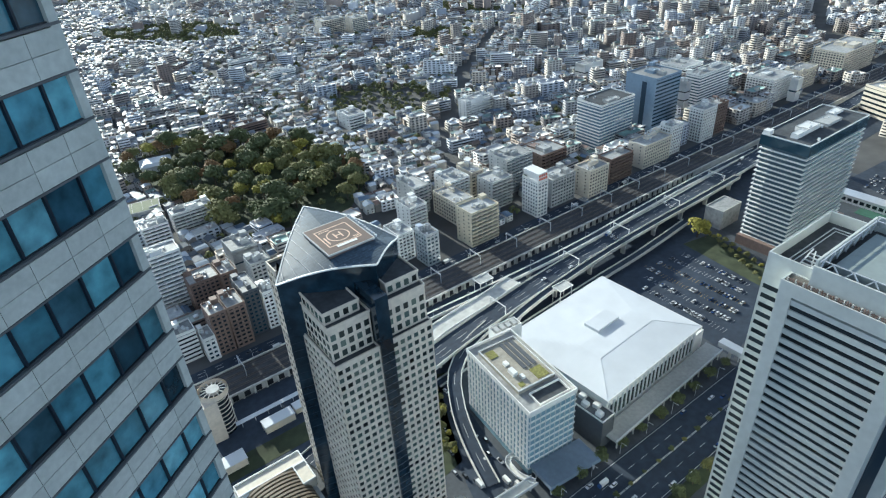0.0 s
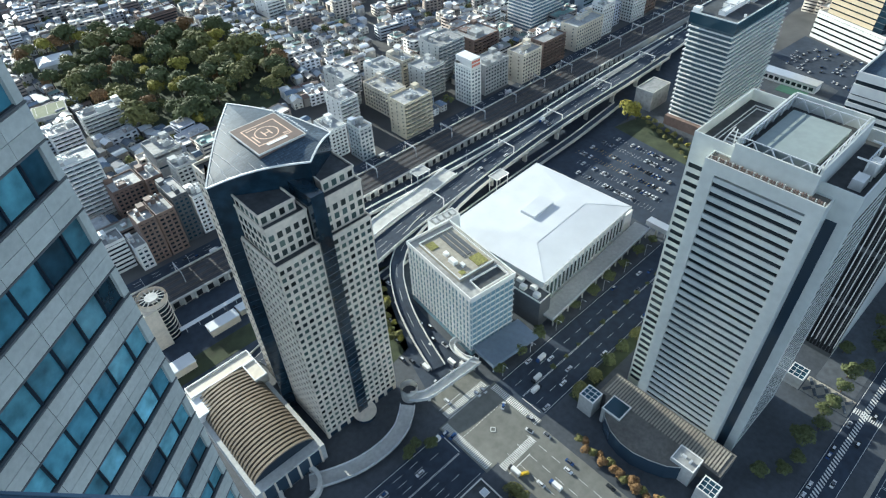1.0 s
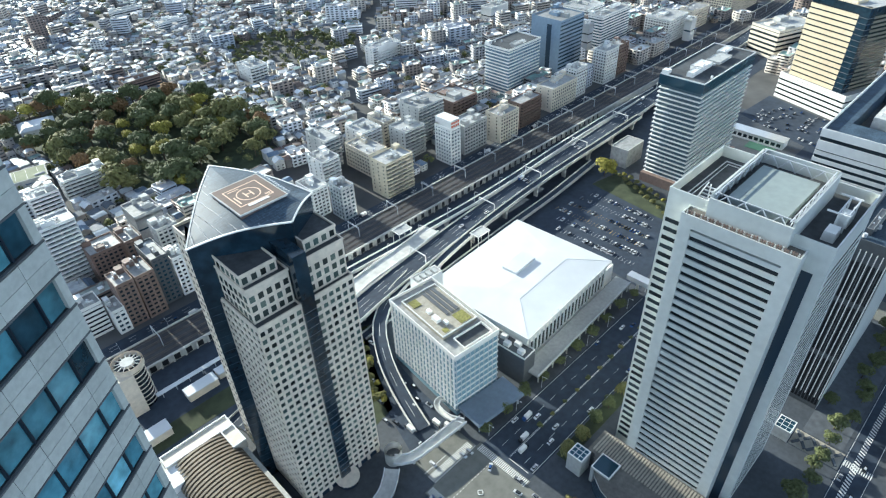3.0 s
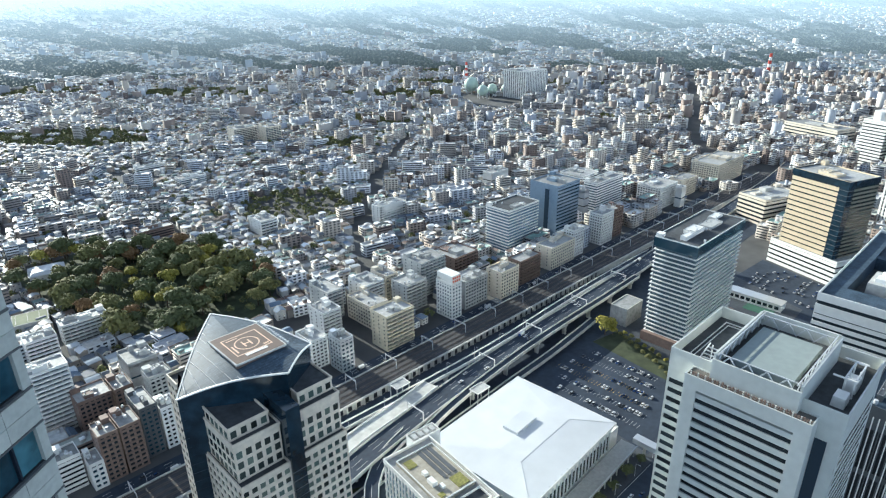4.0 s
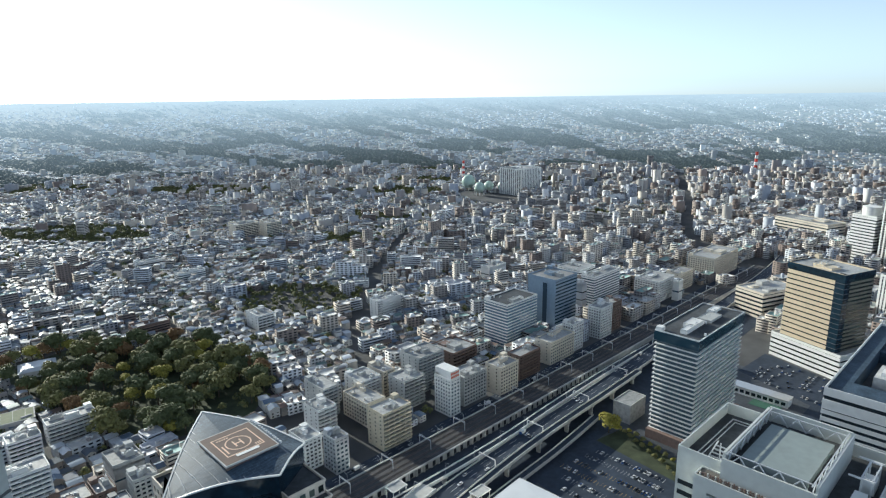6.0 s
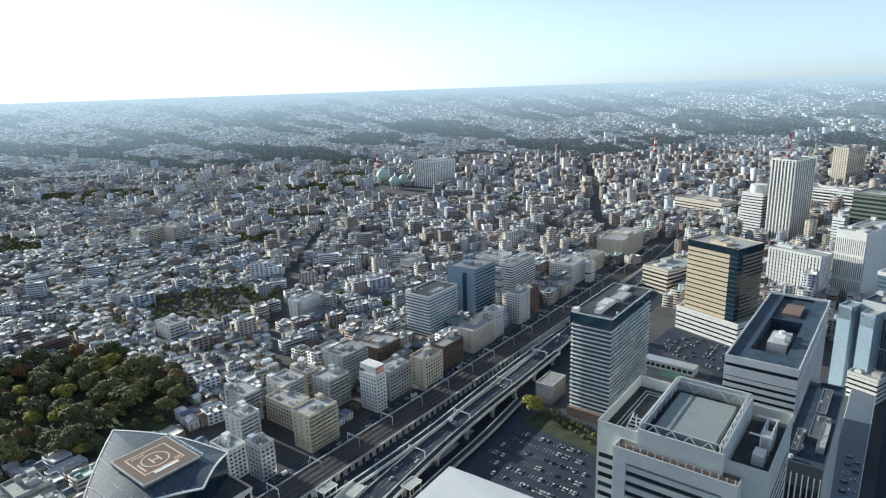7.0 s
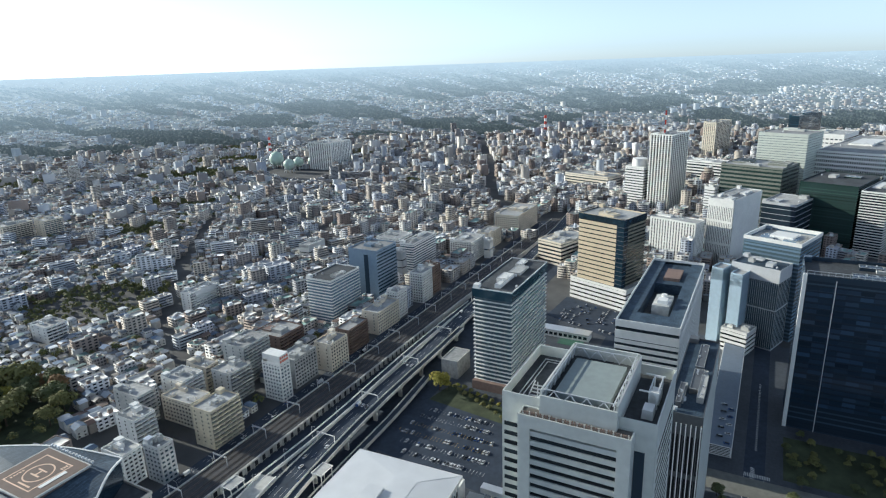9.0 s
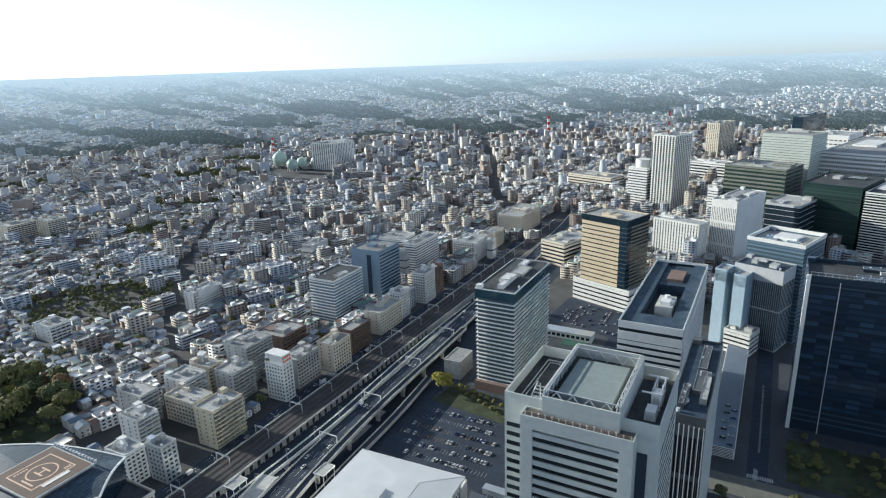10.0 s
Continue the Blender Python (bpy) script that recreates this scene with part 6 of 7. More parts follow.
# ---- trees ----
def leaf_cloud(n, lobes, size, seed, flat=0.8):
    """n leaf clumps as bent quads spread over uneven lobes."""
    g = np.random.default_rng(seed)
    c = np.array([l[:3] for l in lobes])
    rad = np.array([l[3] for l in lobes])
    k = g.choice(len(lobes), n, p=rad ** 2 / (rad ** 2).sum())
    v = g.normal(size=(n, 3))
    v /= np.linalg.norm(v, axis=1)[:, None]
    v[:, 2] = np.where(v[:, 2] < -0.35, -v[:, 2], v[:, 2])
    p = c[k] + v * (rad[k] * g.uniform(0.72, 1.08, n))[:, None] * (1, 1, flat)
    nrm = v + g.normal(size=(n, 3)) * 0.28 + np.array([0, 0, 0.35])
    nrm /= np.linalg.norm(nrm, axis=1)[:, None]
    t1 = np.cross(nrm, g.normal(size=(n, 3)))
    t1 /= np.linalg.norm(t1, axis=1)[:, None]
    t2 = np.cross(nrm, t1)
    s = size * g.uniform(0.6, 1.3, n)[:, None]
    return np.stack([p - t1 * s, p - t2 * s * 0.7 + nrm * s * 0.25, p + t1 * s, p + t2 * s * 0.7 + nrm * s * 0.2], 1)


def tree(height, spread, seed, leaf, n=820):
    g = random.Random(seed)
    trunk = Build().tube(0, 0, -0.3, height * 0.5, height * 0.035, height * 0.02, BARK, 7)
    lobes = []
    for k in range(7):
        a, rr = 6.28 * k / 7 + g.random(), spread * g.uniform(0.25, 0.62)
        z = height * g.uniform(0.5, 0.82)
        lobes.append((rr * math.cos(a), rr * math.sin(a), z, spread * g.uniform(0.36, 0.56)))
        trunk.beam((0, 0, height * 0.38), (rr * math.cos(a), rr * math.sin(a), z), height * 0.018, BARK)
    lobes.append((0, 0, height * 0.82, spread * 0.5))
    P_ = leaf_cloud(n, lobes, spread * 0.115, seed)
    quads = np.arange(n * 4).reshape(n, 4)
    me = mesh_np("crown", P_.reshape(-1, 3), quads, np.zeros(n, int), np.zeros((0, 3), int), np.zeros(0, int), [leaf])
    return trunk.mesh("trunk"), me


KINDS = [("tree", "broad dark evergreen park tree", tree(12, 7.0, 1, LEAF_DARK)), ("tree", "broad green park tree", tree(11, 6.5, 2, LEAF)), ("tree", "rust-coloured broad autumn tree", tree(10, 6, 3, LEAF_RUST)),
         ("tree", "bright yellow-green autumn tree", tree(9.5, 5.5, 4, LEAF_YELLOW)), ("tree", "tall leafy green park tree", tree(13, 7.5, 5, LEAF))]


def plant(kind, x, y, s, turn, group, z=0.0):
    name, label, (tr, cr_) = KINDS[kind]
    ob = thing(name, label, "tree", pose(x, y, z, 0, 0, turn) @ Matrix.Diagonal((s, s, s, 1)), group)
    part("trunk", tr, ob)
    part("crown", cr_, ob)
    return ob


rt = random.Random(11)
count = 0
while count < 130:
    x, y = rt.uniform(60, 300), rt.uniform(460, 770)
    if inside(np.array([x]), np.array([y]), PARK)[0] and not (x < 110 and y < 575) and not (85 < x < 135 and 690 < y < 735):
        k = rt.random()
        kind = 0 if k < 0.36 else 1 if k < 0.56 else 4 if k < 0.74 else 2 if k < 0.92 else 3
        plant(kind, x, y, rt.uniform(1.1, 2.0), rt.uniform(0, 360), "park trees", rt.uniform(0, 1.0))
        count += 1
for x in range(168, 330, 13):
    plant(1 if rt.random() < 0.7 else 0, x, 93.0 + rt.uniform(-1, 1), rt.uniform(0.55, 0.8), rt.uniform(0, 360), "street trees")
for x in range(152, 300, 11):
    plant(1 if x % 2 else 0, x + 20, 112.5 + rt.uniform(-0.3, 0.3), rt.uniform(0.2, 0.3), rt.uniform(0, 360), "street trees")
for x in range(150, 300, 16):
    plant(0, x, 131.0 + rt.uniform(-0.6, 0.6), rt.uniform(0.5, 0.75), rt.uniform(0, 360), "street trees")
for k in range(10):
    plant(1, 390 + k * 3.4 + rt.uniform(-1, 1), 158 + k * 7, rt.uniform(0.3, 0.45), rt.uniform(0, 360), "hedge trees")
    plant(3 if k % 3 == 0 else 1, 402 + k * 2.4, 152 + k * 7.4, rt.uniform(0.35, 0.5), rt.uniform(0, 360), "hedge trees")
plant(3, 413, 231, 1.7, 40, "street trees")
plant(3, 417, 226, 0.9, 140, "street trees")
for k in range(16):
    plant(2 if k % 3 else 1, 146.5 + rt.uniform(-1.6, 2.5), 32 + k * 3.0, rt.uniform(0.35, 0.6), rt.uniform(0, 360), "street trees")
for k in range(10):
    plant(1, 109 - rt.uniform(0, 6), 56 + k * 2.9, rt.uniform(0.4, 0.6), rt.uniform(0, 360), "street trees")
for k in range(19):
    plant(0, 192 + k * 10 + rt.uniform(-3, 3), 5 + rt.uniform(-7, 8), rt.uniform(0.5, 0.9), rt.uniform(0, 360), "plaza trees")
for k in range(34):
    plant(1 if k % 4 else 3, 124 + k * 0.8 + rt.uniform(-3, 3), 186 + k * 1.65 + rt.uniform(-3, 3), rt.uniform(0.3, 0.5), rt.uniform(0, 360), "ramp shrubs")
for k in range(10):
    plant(0, 300 + k * 20, -34 + rt.uniform(-8, 3), rt.uniform(0.5, 0.7), rt.uniform(0, 360), "plaza trees")
for k in range(46):
    plant(1 if k % 4 else 0, rt.uniform(407, 456), rt.uniform(-115, -33), rt.uniform(0.32, 0.55), rt.uniform(0, 360), "street trees", 0.15)
for k in range(6):
    plant(0, 88 + rt.uniform(-6, 8), 112 + 0 * k + rt.uniform(12, 18), rt.uniform(0.35, 0.5), rt.uniform(0, 360), "street trees")

# gardens and woods among the houses
gp = L[green]
lp = L[loose]
pts = np.concatenate([gp[:, :2], gp[:, :2] + rng.uniform(-5, 5, (len(gp), 2)), lp[:, :2]])
wx_, wy_ = rng.uniform(345, 470, 160), rng.uniform(655, 800, 160)
k = inside(wx_, wy_, WOOD)
qx_, qy_ = rng.uniform(60, 300, 300), rng.uniform(460, 770, 300)
kq = inside(qx_, qy_, PARK) & ~((qx_ < 125) & (qy_ < 600)) & ~((qx_ > 85) & (qx_ < 135) & (qy_ > 690) & (qy_ < 735))
pts = np.concatenate([pts, np.stack([wx_[k], wy_[k]], 1), np.stack([qx_[kq], qy_[kq]], 1)])
base = [leaf_cloud(46, [(0, 0, 5.2, 3.0), (2.0, 0.8, 4.2, 2.2), (-1.8, -0.8, 4.4, 2.3), (0.3, 2, 4, 2.0)], 1.25, 50 + i) for i in range(4)]
ms = Mass()
which = rng.integers(0, 4, len(pts))
sc = rng.uniform(0.7, 1.35, len(pts))
for i in range(4):
    k = which == i
    b0 = base[i].reshape(1, -1, 3)
    P_ = b0 * sc[k][:, None, None]
    P_ = rotated(pts[k, 0], pts[k, 1], rng.uniform(0, 360, k.sum()), P_)
    P_[..., 2] += land(pts[k, 0], pts[k, 1])[:, None]
    nq = base[i].shape[0]
    leafm = (rng.random(nq) < 0.5).astype(int)
    ms.add(P_, np.arange(nq * 4).reshape(nq, 4), leafm)
ms.done("garden_trees", "small trees in gardens and groves among the houses", "trees", [LEAF_DARK, LEAF])

# ---- the far plain ----
N = 30000
dep = rng.uniform(270 / 52000, 270 / FAR * 1.02, N) ** 1.0
R = 270 / dep
rr = np.where(R > FAR, FAR + (R - FAR) / (1 + (R - FAR) / 2430.0), R)
rr = np.minimum(rr, 4770)
yaw_ = np.radians(rng.uniform(-112, 14, N))
fx, fy = -np.sin(yaw_) * rr, np.cos(yaw_) * rr
s = rr / np.maximum(R, 1)
# ridges lie across the plain, thicker the further they are
u_, v_ = yaw_ * 1250, dep * 1250
wood = noise2(u_, v_ * 7, 95, 0.7) + 0.7 * noise2(u_, v_ * 5, 38, 1.9) + 0.4 * noise2(u_, v_ * 4, 17, 0.3) > 0.12
grow = 1 + np.clip((R - FAR) / 9000, 0, 1.2)
ms = Mass()
k = ~wood
n = k.sum()
tall = rng.random(n) < 0.02
w, d = rng.uniform(9, 20, n) * s[k] * grow[k] * np.where(tall, 1.5, 1), rng.uniform(8, 15, n) * s[k] * grow[k]
h = rng.uniform(5.5, 9, n) * s[k] * np.where(tall, rng.uniform(2, 4.5, n), 1)
z = land(fx[k], fy[k])
a, b = w / 2, d / 2
loc = np.stack([np.stack([-a, a, a, -a] * 2, 1), np.stack([-b, -b, b, b] * 2, 1), np.stack([0 * h - 1] * 4 + [h] * 4, 1) + z[:, None]], -1)
P_ = rotated(fx[k], fy[k], np.degrees(yaw_[k]) + rng.uniform(-45, 45, n), loc)
top = P_[:, 4:8]
ms.add(np.concatenate([P_, top], 1), [(0, 1, 5, 4), (1, 2, 6, 5), (2, 3, 7, 6), (3, 0, 4, 7), (8, 9, 10, 11)], [0, 0, 0, 0, 1])
# Far copies: base colours dimmed and blued to look hazed by distance.
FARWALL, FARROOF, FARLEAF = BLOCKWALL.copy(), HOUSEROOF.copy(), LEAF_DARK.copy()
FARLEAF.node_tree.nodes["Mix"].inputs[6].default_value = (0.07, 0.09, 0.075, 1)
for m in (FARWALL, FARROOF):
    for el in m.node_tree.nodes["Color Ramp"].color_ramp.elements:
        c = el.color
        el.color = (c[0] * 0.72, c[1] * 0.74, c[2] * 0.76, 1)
# The same haze emission on distant walls, roofs and woods.
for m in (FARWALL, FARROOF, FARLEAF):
    haze_glow(m)
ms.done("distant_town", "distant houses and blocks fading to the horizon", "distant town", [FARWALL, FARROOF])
ms = Mass()
k = np.where(wood)[0]
b0 = leaf_cloud(10, [(0, 0, 3.0, 6.0), (6, 0, 2.5, 5.0), (-6, 1, 2.5, 5.0)], 3.6, 91, 0.55).reshape(1, -1, 3)
P_ = b0 * (s[k] * grow[k] * rng.uniform(1.0, 2.0, len(k)))[:, None, None]
P_ = rotated(fx[k], fy[k], np.degrees(yaw_[k]), P_)
P_[..., 2] += land(fx[k], fy[k])[:, None]
ms.add(P_, np.arange(40).reshape(10, 4), [0] * 10)
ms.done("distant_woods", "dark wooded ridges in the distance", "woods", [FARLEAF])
# ---- landmarks of the distance ----
def stack(x, y, h, r, label):
    z = float(land(np.float64(x), np.float64(y)))
    ob = thing("chimney_stack", label, "chimney", pose(x, y, z - 2))
    for k in range(7):
        part("ring", Build().tube(0, 0, h * k / 7, h * (k + 1) / 7, r * (1.3 - 0.06 * k), r * (1.3 - 0.06 * (k + 1)), RED if k % 2 == 0 else WHITE, 12), ob)
    return ob


stack(2218, 750, 76, 5.0, "tall red and white banded chimney")
stack(1509, 1440, 60, 4.0, "red and white banded chimney by the gas tanks")
for x, y, r in ((1317, 1237, 20), (1271, 1151, 15), (1320, 1160, 14), (1345, 1130, 14)):
    ob = thing("gas_holder", "pale green spherical gas holder on legs", "gas tank", pose(x, y, r + 6), "gas tanks")
    bm = bmesh.new()
    bmesh.ops.create_uvsphere(bm, u_segments=24, v_segments=14, radius=r)
    me = bpy.data.meshes.new("sphere")
    bm.to_mesh(me)
    bm.free()
    me.materials.append(PALEGREEN)
    part("sphere", me, ob)
    for k in range(8):
        a = 6.2832 * k / 8
        part("leg", Build().tube(r * 0.9 * math.cos(a), r * 0.9 * math.sin(a), -r - 6, 0, 0.7, 0.7, STEEL, 6), ob)
mast = thing("red_mast", "red and white lattice mast on the apartment tower", "mast", pose(1120, 165, 141))
for k in range(5):
    part("mast_section", Build().box(-1.2, -1.2, k * 8, 1.2, 1.2, k * 8 + 8, RED if k % 2 == 0 else WHITE, 0.1), mast)
# rooftop sign on the slim block
sg = thing("rooftop_sign", "white rooftop sign box with red bars", "sign", pose(340, 341, 34.2))
part("sign_box", Build().box(0.5, 0.5, 0, 11.5, 19, 8, WHITE), sg)
for k in range(2):
    for i in range(4):
        part("text_bar", Build().box(1.4 + i * 2.5, 0.38, 1.5 + k * 3.1, 3.2 + i * 2.5, 0.48, 3.6 + k * 3.1, ORANGE_SIGN), sg)

# low buildings
lw = thing("low_white_pavilion", "low white flat-roofed pavilion with a green court", "pavilion", pose(556, 134, 0))
part("hall", Build().box(0, 6, 0, 12, 60, 7, WHITE), lw)
part("roof", Build().box(-0.5, 5.5, 7, 12.5, 60.5, 7.5, METAL), lw)
part("court", Build().box(-14, 10, 0.2, -1, 34, 0.4, mat("green_sports_court", (0.05, 0.13, 0.09), 0.9, grain=0.1, scale=0.3)), lw)
for k in range(10):
    part("window", Build().box(-0.1, 8 + k * 5, 2, 0.1, 11.5 + k * 5, 5, GLASS), lw)
sh = thing("round_white_hall", "white sports hall with a pale roof by the park", "hall", pose(92, 700, 0, 0, 0, -10))
part("hall", Build().box(0, 0, 0, 32, 26, 7, WHITE), sh)
part("roof", Build().box(-1, -1, 7, 33, 27, 9.5, ROOFWHITE, 5), sh)
tc = thing("tennis_roof", "flat roof with green tennis courts", "sports court", pose(55, 590, 0, 0, 0, -10))
part("building", Build().box(0, 0, 0, 28, 24, 9, GREY), tc)
part("court", Build().box(1, 1, 9, 27, 23, 9.1, mat("faded_green_court", (0.22, 0.24, 0.15), 0.9, grain=0.1, scale=0.3)), tc)
for k in range(3):
    part("court_line", Build().box(3 + k * 9, 2, 9.1, 3.2 + k * 9, 22, 9.12, PAINT), tc)
rd = thing("roof_deck_garage", "low white parking building with cars on its roof", "garage", pose(415, 2, 0))
part("hall", Build().box(0, 0, 0, 190, 18, 8, WHITE), rd)
# Blue-grey colour stands for the shade over this parking deck.
part("roof", Build().box(0.5, 0.5, 8, 189.5, 17.5, 8.1, CANOPY_DECK_SHADE), rd)
for k in range(6):
    part("window_strip", Build().box(-0.1 + 0 * k, 1, 1 + k * 1.2, 0.1, 17, 1.5 + k * 1.2, GLASS), rd)
gb = thing("grey_wall_block", "blank grey concrete block beside the expressway", "block", pose(436, 225, 0))
part("hall", Build().box(0, 0, 0, 26, 16, 17, ROOFGREY), gb)
part("coping", Build().ring(0, 0, 26, 16, 17, 17.6, 0.4, CONCRETE), gb)
sk = thing("station_skybridge", "covered walkway across the main road", "footbridge", pose(300, 0, 0))
part("deck", Build().box(0, 84, 7, 5, 141, 10.5, STEEL), sk)
part("roof", Build().box(-0.4, 84, 10.5, 5.4, 141, 10.9, METAL), sk)
for k in range(4):
    part("post", Build().box(1.8, 88 + k * 15, 0, 3.2, 89.4 + k * 15, 7, CONCRETE), sk)
# dark flat-roofed building at the crossing
cb = thing("corner_building", "low dark-roofed building with a pale parapet at the crossing", "building", pose(62, 50, 0))
part("hall", Build().box(0, 0, 0, 35, 43, 10, DARKGREY), cb)
part("roof", Build().box(0.5, 0.5, 10, 34.5, 42.5, 10.1, ROOFDARK), cb)
part("parapet", Build().ring(0, 0, 35, 43, 10, 10.7, 0.5, CONCRETE), cb)
part("roof_unit", Build().box(30, 36, 10.1, 32.6, 38.6, 11, STEEL).ring(29.6, 35.6, 33, 39, 10.1, 10.5, 0.3, WHITE), cb)
# parking lot and pale pavilions south of the street
sheet("parking_lot_3", "dark asphalt parking lot with white bays", rect(203, -52, 240, -29), 0.19, ASPHALT, "parking lot")
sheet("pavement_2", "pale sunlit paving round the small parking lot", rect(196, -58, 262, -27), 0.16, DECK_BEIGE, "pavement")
lot = thing("bay_markings", "white painted parking bays on dark asphalt", "road marking", pose(0, 0, 0), kind="structure")
for k in range(11):
    part("bay_line", Build().box(208 + k * 2.7, -50.5, 0.195, 208.14 + k * 2.7, -45.5, 0.207, PAINT), lot)
for k in range(4):
    part("bay_outline", Build().ring(207 + k * 6.2, -34.4, 212.4 + k * 6.2, -30.6, 0.195, 0.207, 0.16, PAINT), lot)
for px, py, w, d, h in ((263, -40, 16, 13, 5), (246, -44, 10, 8, 4), (281, -38, 22, 12, 6)):
    pv = thing("garden_pavilion", "small pavilion with a pale ribbed roof", "pavilion", pose(px, py, 0.12), "pavilions")
    part("wall_box", Build().box(0, 0, 0, w, d, h, CREAM), pv)
    part("roof", Build().box(-0.5, -0.5, h, w + 0.5, d + 0.5, h + 1.2, CONCRETE, 1.0), pv)
    for k in range(int(w / 1.6)):
        part("roof_rib", Build().box(0.6 + k * 1.6, 0.4, h + 1.2, 0.8 + k * 1.6, d - 0.4, h + 1.4, WHITE), pv)
# small sheds by the tracks
for i, (x, y, w, d, h) in enumerate(((52, 263, 18, 7, 5), (72, 266, 10, 6, 4), (92, 262, 14, 6, 4), (20, 250, 16, 8, 5))):
    s = thing("trackside_shed", "low white-roofed shed beside the tracks", "shed", pose(x, y, 0.12), "trackside sheds")
    part("wall_box", Build().box(0, 0, 0, w, d, h, CREAM), s)
    part("roof", Build().box(-0.4, -0.4, h, w + 0.4, d + 0.4, h + 0.4, ROOFWHITE, 0.3), s)
# platform roofs along the tracks
pf = thing("platform_canopy", "long pale canopy beside the tracks", "canopy", pose(0, 0, 0))
part("roof", Build().box(40, 276, 4.4, 150, 279, 4.8, ROOFWHITE), pf)
for k in range(14):
    part("post", Build().box(43 + k * 8, 277.3, 0, 43.4 + k * 8, 277.7, 4.4, STEEL), pf)

# ---- cars ----
def car_mesh():
    b = Build().box(-2.2, -0.85, 0.28, 2.2, 0.85, 0.85, CARPAINT, 0.06)
    for x in (-1.35, 1.35):
        for y in (-0.82, 0.62):
            b.box(x - 0.32, y, 0, x + 0.32, y + 0.2, 0.62, TYRE, 0.05)
    return b.mesh("body"), Build().box(-1.5, -0.74, 0.85, 1.1, 0.74, 1.42, CARGLASS, 0.22).mesh("cabin"), Build().box(-1.15, -0.55, 1.42, 0.75, 0.55, 1.46, CARPAINT).mesh("roof_panel")


CAR = car_mesh()
VAN = (Build().box(-3.2, -1.05, 0.35, 1.6, 1.05, 2.7, WHITE, 0.05).mesh("cargo_box"), Build().box(1.7, -1.0, 0.35, 3.2, 1.0, 2.1, CARPAINT, 0.12).mesh("cab"), Build().box(-2.6, -1.0, 0, 2.6, 1.0, 0.6, TYRE).mesh("chassis"))
first = {}


def park_car(x, y, z, turn, van=False):
    if van not in first:
        ob = thing("delivery_truck" if van else "car", "white box truck on the road" if van else "small car on dark asphalt", "truck" if van else "car", pose(x, y, z, 0, 0, turn), "trucks" if van else "cars")
        for nm, me in zip(("cargo_box", "cab", "chassis") if van else ("body", "cabin", "roof_panel"), VAN if van else CAR):
            part(nm, me, ob)
        first[van] = ob
    else:
        copy_thing(first[van], pose(x, y, z, 0, 0, turn))


rc = random.Random(5)
for row, (x, y0, n) in enumerate(((324.5, 151, 26), (336.5, 153, 28), (347.5, 157, 30), (359.5, 159, 28), (371.5, 165, 24), (382.5, 169, 20))):
    for k in range(n):
        if rc.random() < (0.62 if k < n * 0.45 else 0.28):
            park_car(x, y0 + k * 2.6 + 0.1, 0.19, rc.choice((0, 180)) + rc.uniform(-3, 3))
for row in range(7):
    for k in range(18):
        if rc.random() < 0.42:
            park_car(584 + row * 9 + k * 0.9, 122 + k * 3.8, 0.19, rc.choice((0, 180)) + rc.uniform(-3, 3))
for y, turn in ((99.8, 0), (103.1, 0), (106.7, 0), (110.3, 0), (114.4, 180), (117.8, 180), (121.4, 180), (124.9, 180)):
    x = -20.0
    while x < 300:
        x += rc.uniform(14, 60) if x < 150 else rc.uniform(35, 110)
        if not 98 < x < 149:
            park_car(x, y, 0.17, turn, rc.random() < 0.12)
for x, turn in ((114, 90), (118, 90), (122, 90), (132, -90), (135.8, -90), (139.2, -90)):
    y = 10.0
    while y < 190:
        y += rc.uniform(12, 45)
        if not 92 < y < 128:
            park_car(x + max(0, y - 150) * 0.2, y, 0.22, turn, rc.random() < 0.15)
for x, y, turn in ((136.3, 115.5, 30), (140.5, 101, 95), (135, 97, 100), (106, 121, 185), (104, 124.6, 182)):
    park_car(x, y, 0.26, turn)
for y, turn in ((327, 0), (330.5, 0), (334, 180), (337.5, 180)):
    x = 20.0
    while x < 520:
        x += rc.uniform(18, 70)
        park_car(x, y, 0.13, turn, rc.random() < 0.1)
for o, turn in ((-6, 0), (-2, 0), (2, 180), (6, 180)):
    x = 220.0
    while x < 700:
        x += rc.uniform(30, 90)
        park_car(x, (256 + (x - 220) * 0.08 if x < 361 else 267 + (x - 361) * 0.041) + o, 8.05, turn + 2, rc.random() < 0.15)
for k in range(10):
    park_car(420 + k * 6 + rc.uniform(-1, 1), 6 + (k % 2) * 5, 8.1, 90 + rc.uniform(-3, 3))
for k in range(8):
    park_car(195 + k * 9 + rc.uniform(-2, 2), -8.4 + rc.choice((0, -7)), 0.17, 0)
tx = thing("yellow_taxi", "yellow car at the crossing", "car", pose(116.5, 84, 0.22, 0, 0, 150))
part("body", Build().box(-2.2, -0.85, 0.28, 2.2, 0.85, 0.85, TAXI, 0.06), tx)
part("cabin", Build().box(-1.5, -0.74, 0.85, 1.1, 0.74, 1.42, TAXI, 0.22), tx)

# street lamps
lp_ = thing("street_lamp", "tall grey street lamp by the road", "street lamp", pose(150, 128.5, 0.12), "street lamps")
part("pole", Build().tube(0, 0, 0, 9, 0.14, 0.08, STEEL, 8), lp_)
part("arm", Build().beam((0, 0, 8.9), (0, -2.4, 9.4), 0.12, STEEL), lp_)
part("lamp_head", Build().box(-0.2, -3.2, 9.3, 0.2, -2.3, 9.5, STEEL), lp_)
for k in range(1, 12):
    copy_thing(lp_, pose(150 + k * 22, 128.5, 0.12))
for k in range(16):
    copy_thing(lp_, pose(40 + k * 30, 326, 0.12, 0, 0, 180))
for k in range(12):
    copy_thing(lp_, pose(180 + k * 30, 276.0 + k * 0.2, 9.0))

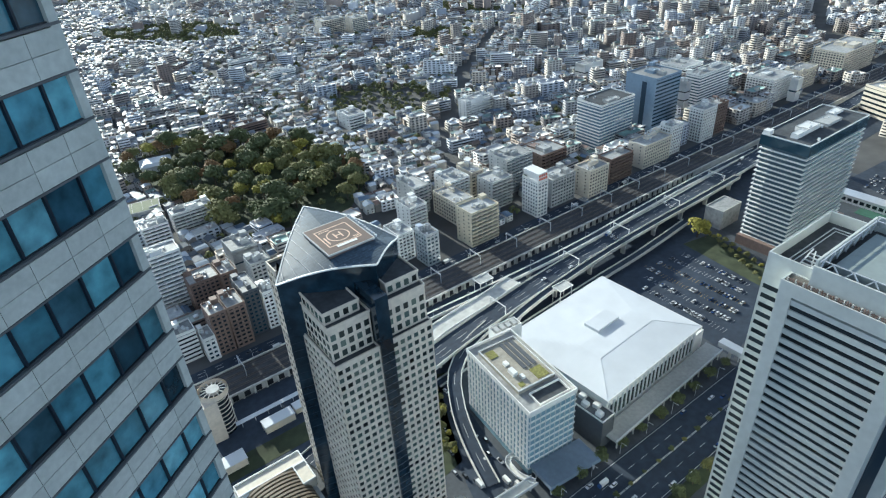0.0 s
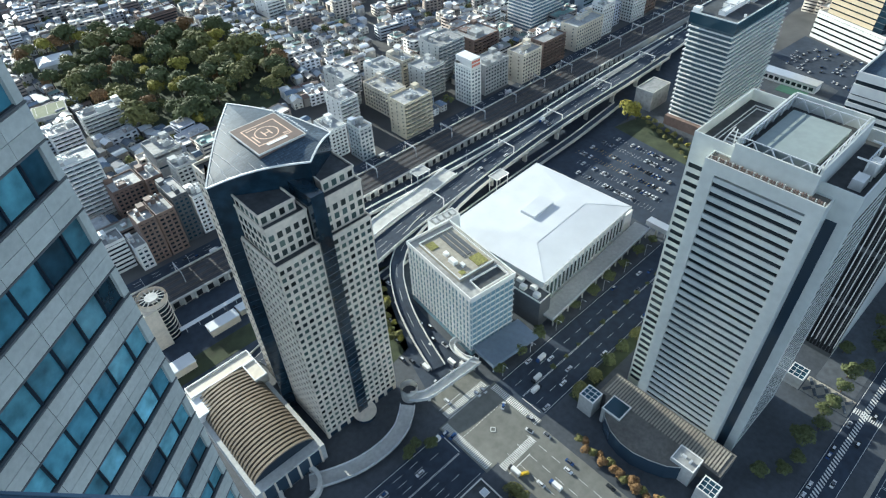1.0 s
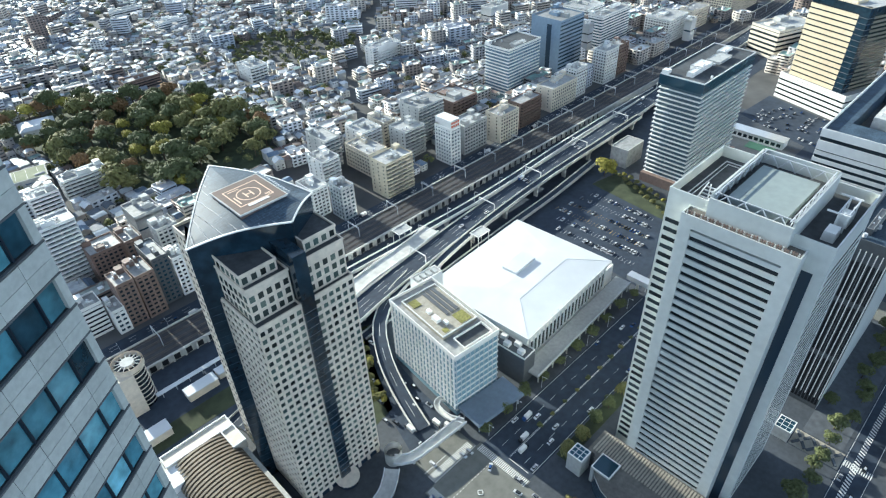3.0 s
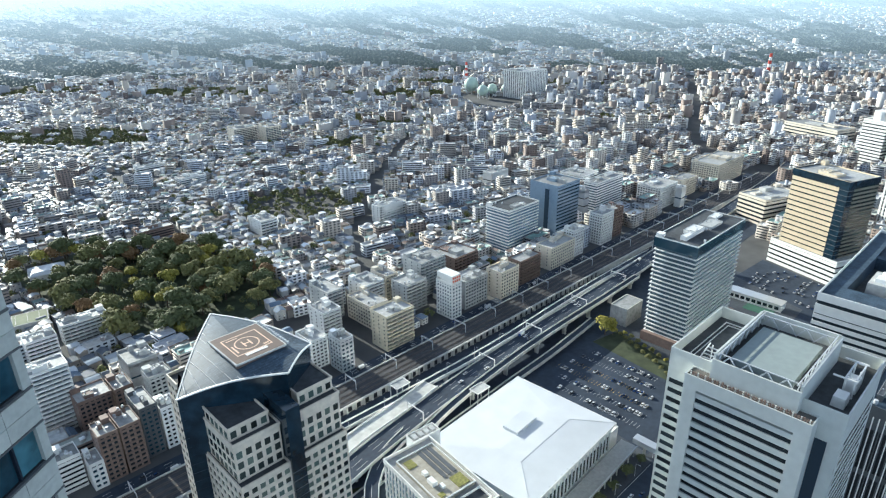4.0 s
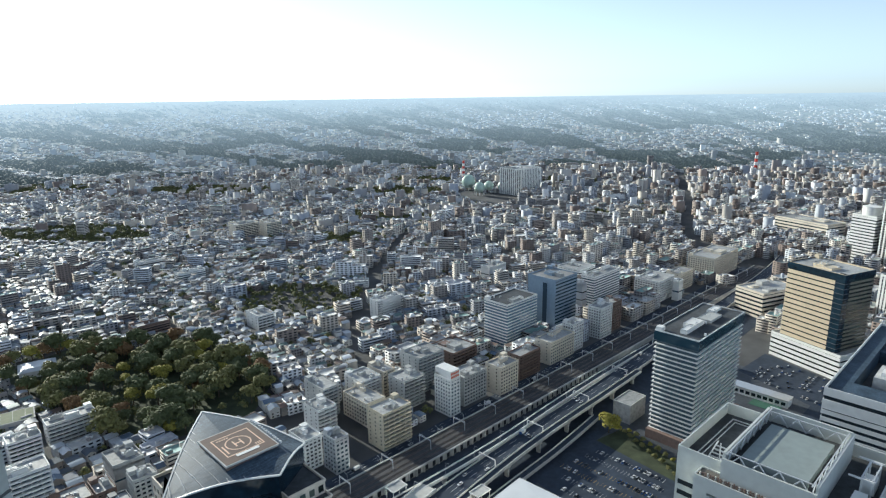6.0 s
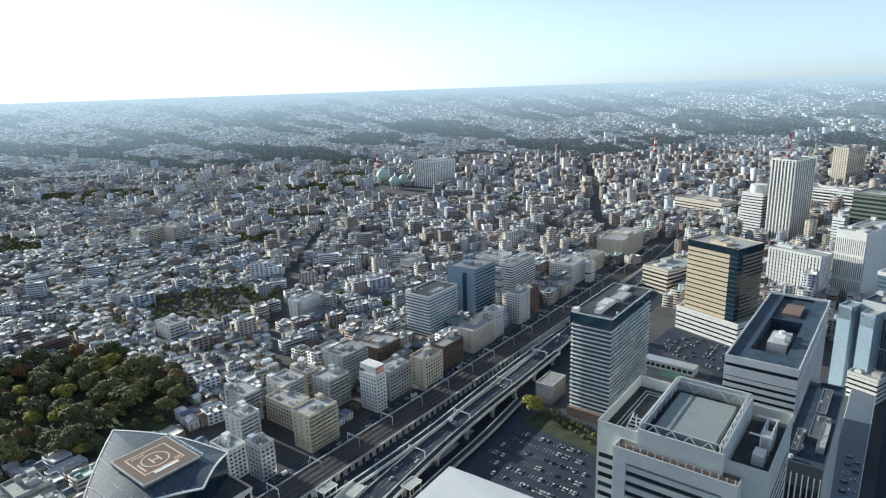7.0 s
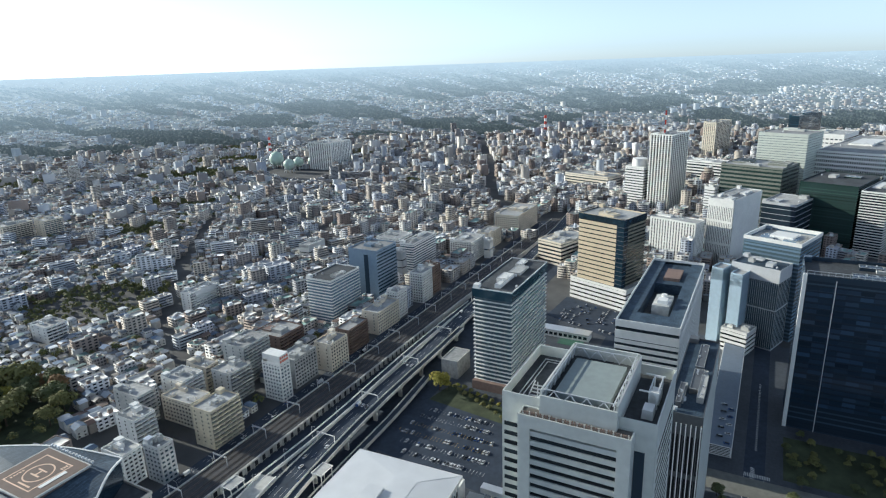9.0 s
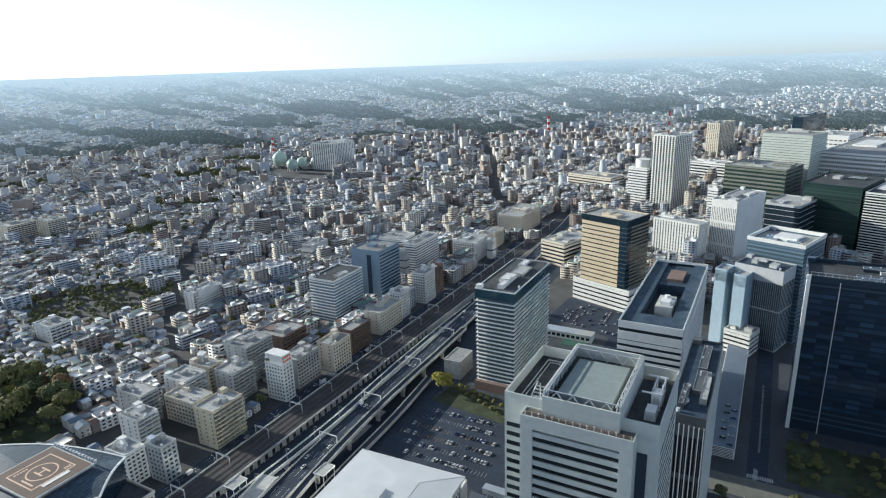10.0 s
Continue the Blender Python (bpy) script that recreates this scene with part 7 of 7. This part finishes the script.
# ---- the eye's own tower: a wing seen beside, and the window sill ----
wing = thing("tower_wing", "grey granite tower wing with teal window bands", "tower", Matrix.Translation((2.95, 30.8, 0)) @ pose(0, 0, 0, 0, 0, -142))
part("core", Build().box(0.5, -16, 0, 60, -0.55, 292, DARKGREY), wing)
part("end_wall", Build().box(0, -16, 0, 0.5, -0.02, 292, GRANITE), wing)
FH, SP, BAYW = 4.06, 2.15, 1.92
TOP = 270 - 4.46 + 2 * FH
panel_m = Build().box(0.014, -0.5, 0.02, BAYW - 0.014, 0, 0.89, GRANITE).mesh("granite_panel")
pane_m = Build().box(0.05, -0.42, 0, BAYW - 0.05, -0.22, FH - SP, GLASS_TEAL).mesh("window_pane")
mull_m = Build().box(-0.06, -0.46, 0, 0.06, -0.06, FH - SP, BLUEFRAME).mesh("mullion")
for fnum in range(15):
    z = TOP - fnum * FH
    part("ledge", Build().box(0, -0.5, z - 0.17, 60, 0.05, z - 0.05, DARKGREY), wing, at=(0, 0, 0))
    part("ledge", Build().box(0, -0.5, z - SP + 0.03, 60, 0.03, z - SP + 0.13, DARKGREY), wing)
    part("groove", Build().box(0, -0.5, z - 0.05, 60, -0.12, z, BLACK), wing)
    part("groove", Build().box(0, -0.5, z - SP - 0.02, 60, -0.1, z - SP + 0.03, BLACK), wing)
    nb = 14
    for k in range(nb):
        part("granite_panel", panel_m, wing, at=(k * BAYW, 0, z - SP + 0.13))
        part("granite_panel", panel_m, wing, at=(k * BAYW, 0, z - SP + 0.13 + 0.9))
        part("window_pane", pane_m, wing, at=(k * BAYW, 0, z))
        part("mullion", mull_m, wing, at=(k * BAYW + (0.06 if k == 0 else 0), 0, z))
    part("granite_band", Build().box(nb * BAYW + 0.02, -0.5, z - SP + 0.15, 60, -0.01, z - 0.2, GRANITE), wing)
    part("window_band", Build().box(nb * BAYW + 0.05, -0.42, z, 60, -0.22, z + FH - SP, GLASS_TEAL), wing)
part("shaft", Build().box(0.5, -0.55, 0, 60, -0.02, TOP - 14 * FH - SP - 0.1, GRANITE), wing)
SILL = mat("blue_grey_sill_metal", (0.040, 0.075, 0.115), 0.35, 0.2, grain=0.25, scale=6.0)
sill = thing("window_sill", "dark blue metal window sill of the viewing floor", "window sill", Matrix.Translation(EYE) @ pose(0, 0, 0, 0, 0, -46.3), kind="structure")
SILL_LIP = mat("pale_blue_grey_lip", (0.10, 0.16, 0.22), 0.4, 0.2, grain=0.25, scale=8.0)
# Highlight along the inner rail, coloured onto a thin strip.
SILL_HIGHLIGHT = mat("blue_highlight_paint", (0.16, 0.29, 0.48), 0.3, 0.3, grain=0.2, scale=8.0)
part("outer_lip", Build().box(-1.6, 0.2747, -0.68, 1.6, 0.2782, -0.5990, SILL_LIP), sill)
part("outer_ledge", Build().box(-1.6, 0.2569, -0.68, 1.6, 0.2747, -0.6005, SILL), sill)
part("groove", Build().box(-1.6, 0.2439, -0.68, 1.6, 0.2569, -0.640, BLACK), sill)
part("inner_rail", Build().box(-1.6, 0.2358, -0.68, 1.6, 0.2439, -0.602, SILL), sill)
part("bright_bead", Build().box(-1.6, 0.2368, -0.602, 1.6, 0.2392, -0.6005, SILL_HIGHLIGHT), sill)
part("groove", Build().box(-1.6, 0.2255, -0.68, 1.6, 0.2358, -0.640, BLACK), sill)
part("inner_ledge", Build().box(-1.6, 0.05, -0.68, 1.6, 0.2255, -0.602, SILL), sill)
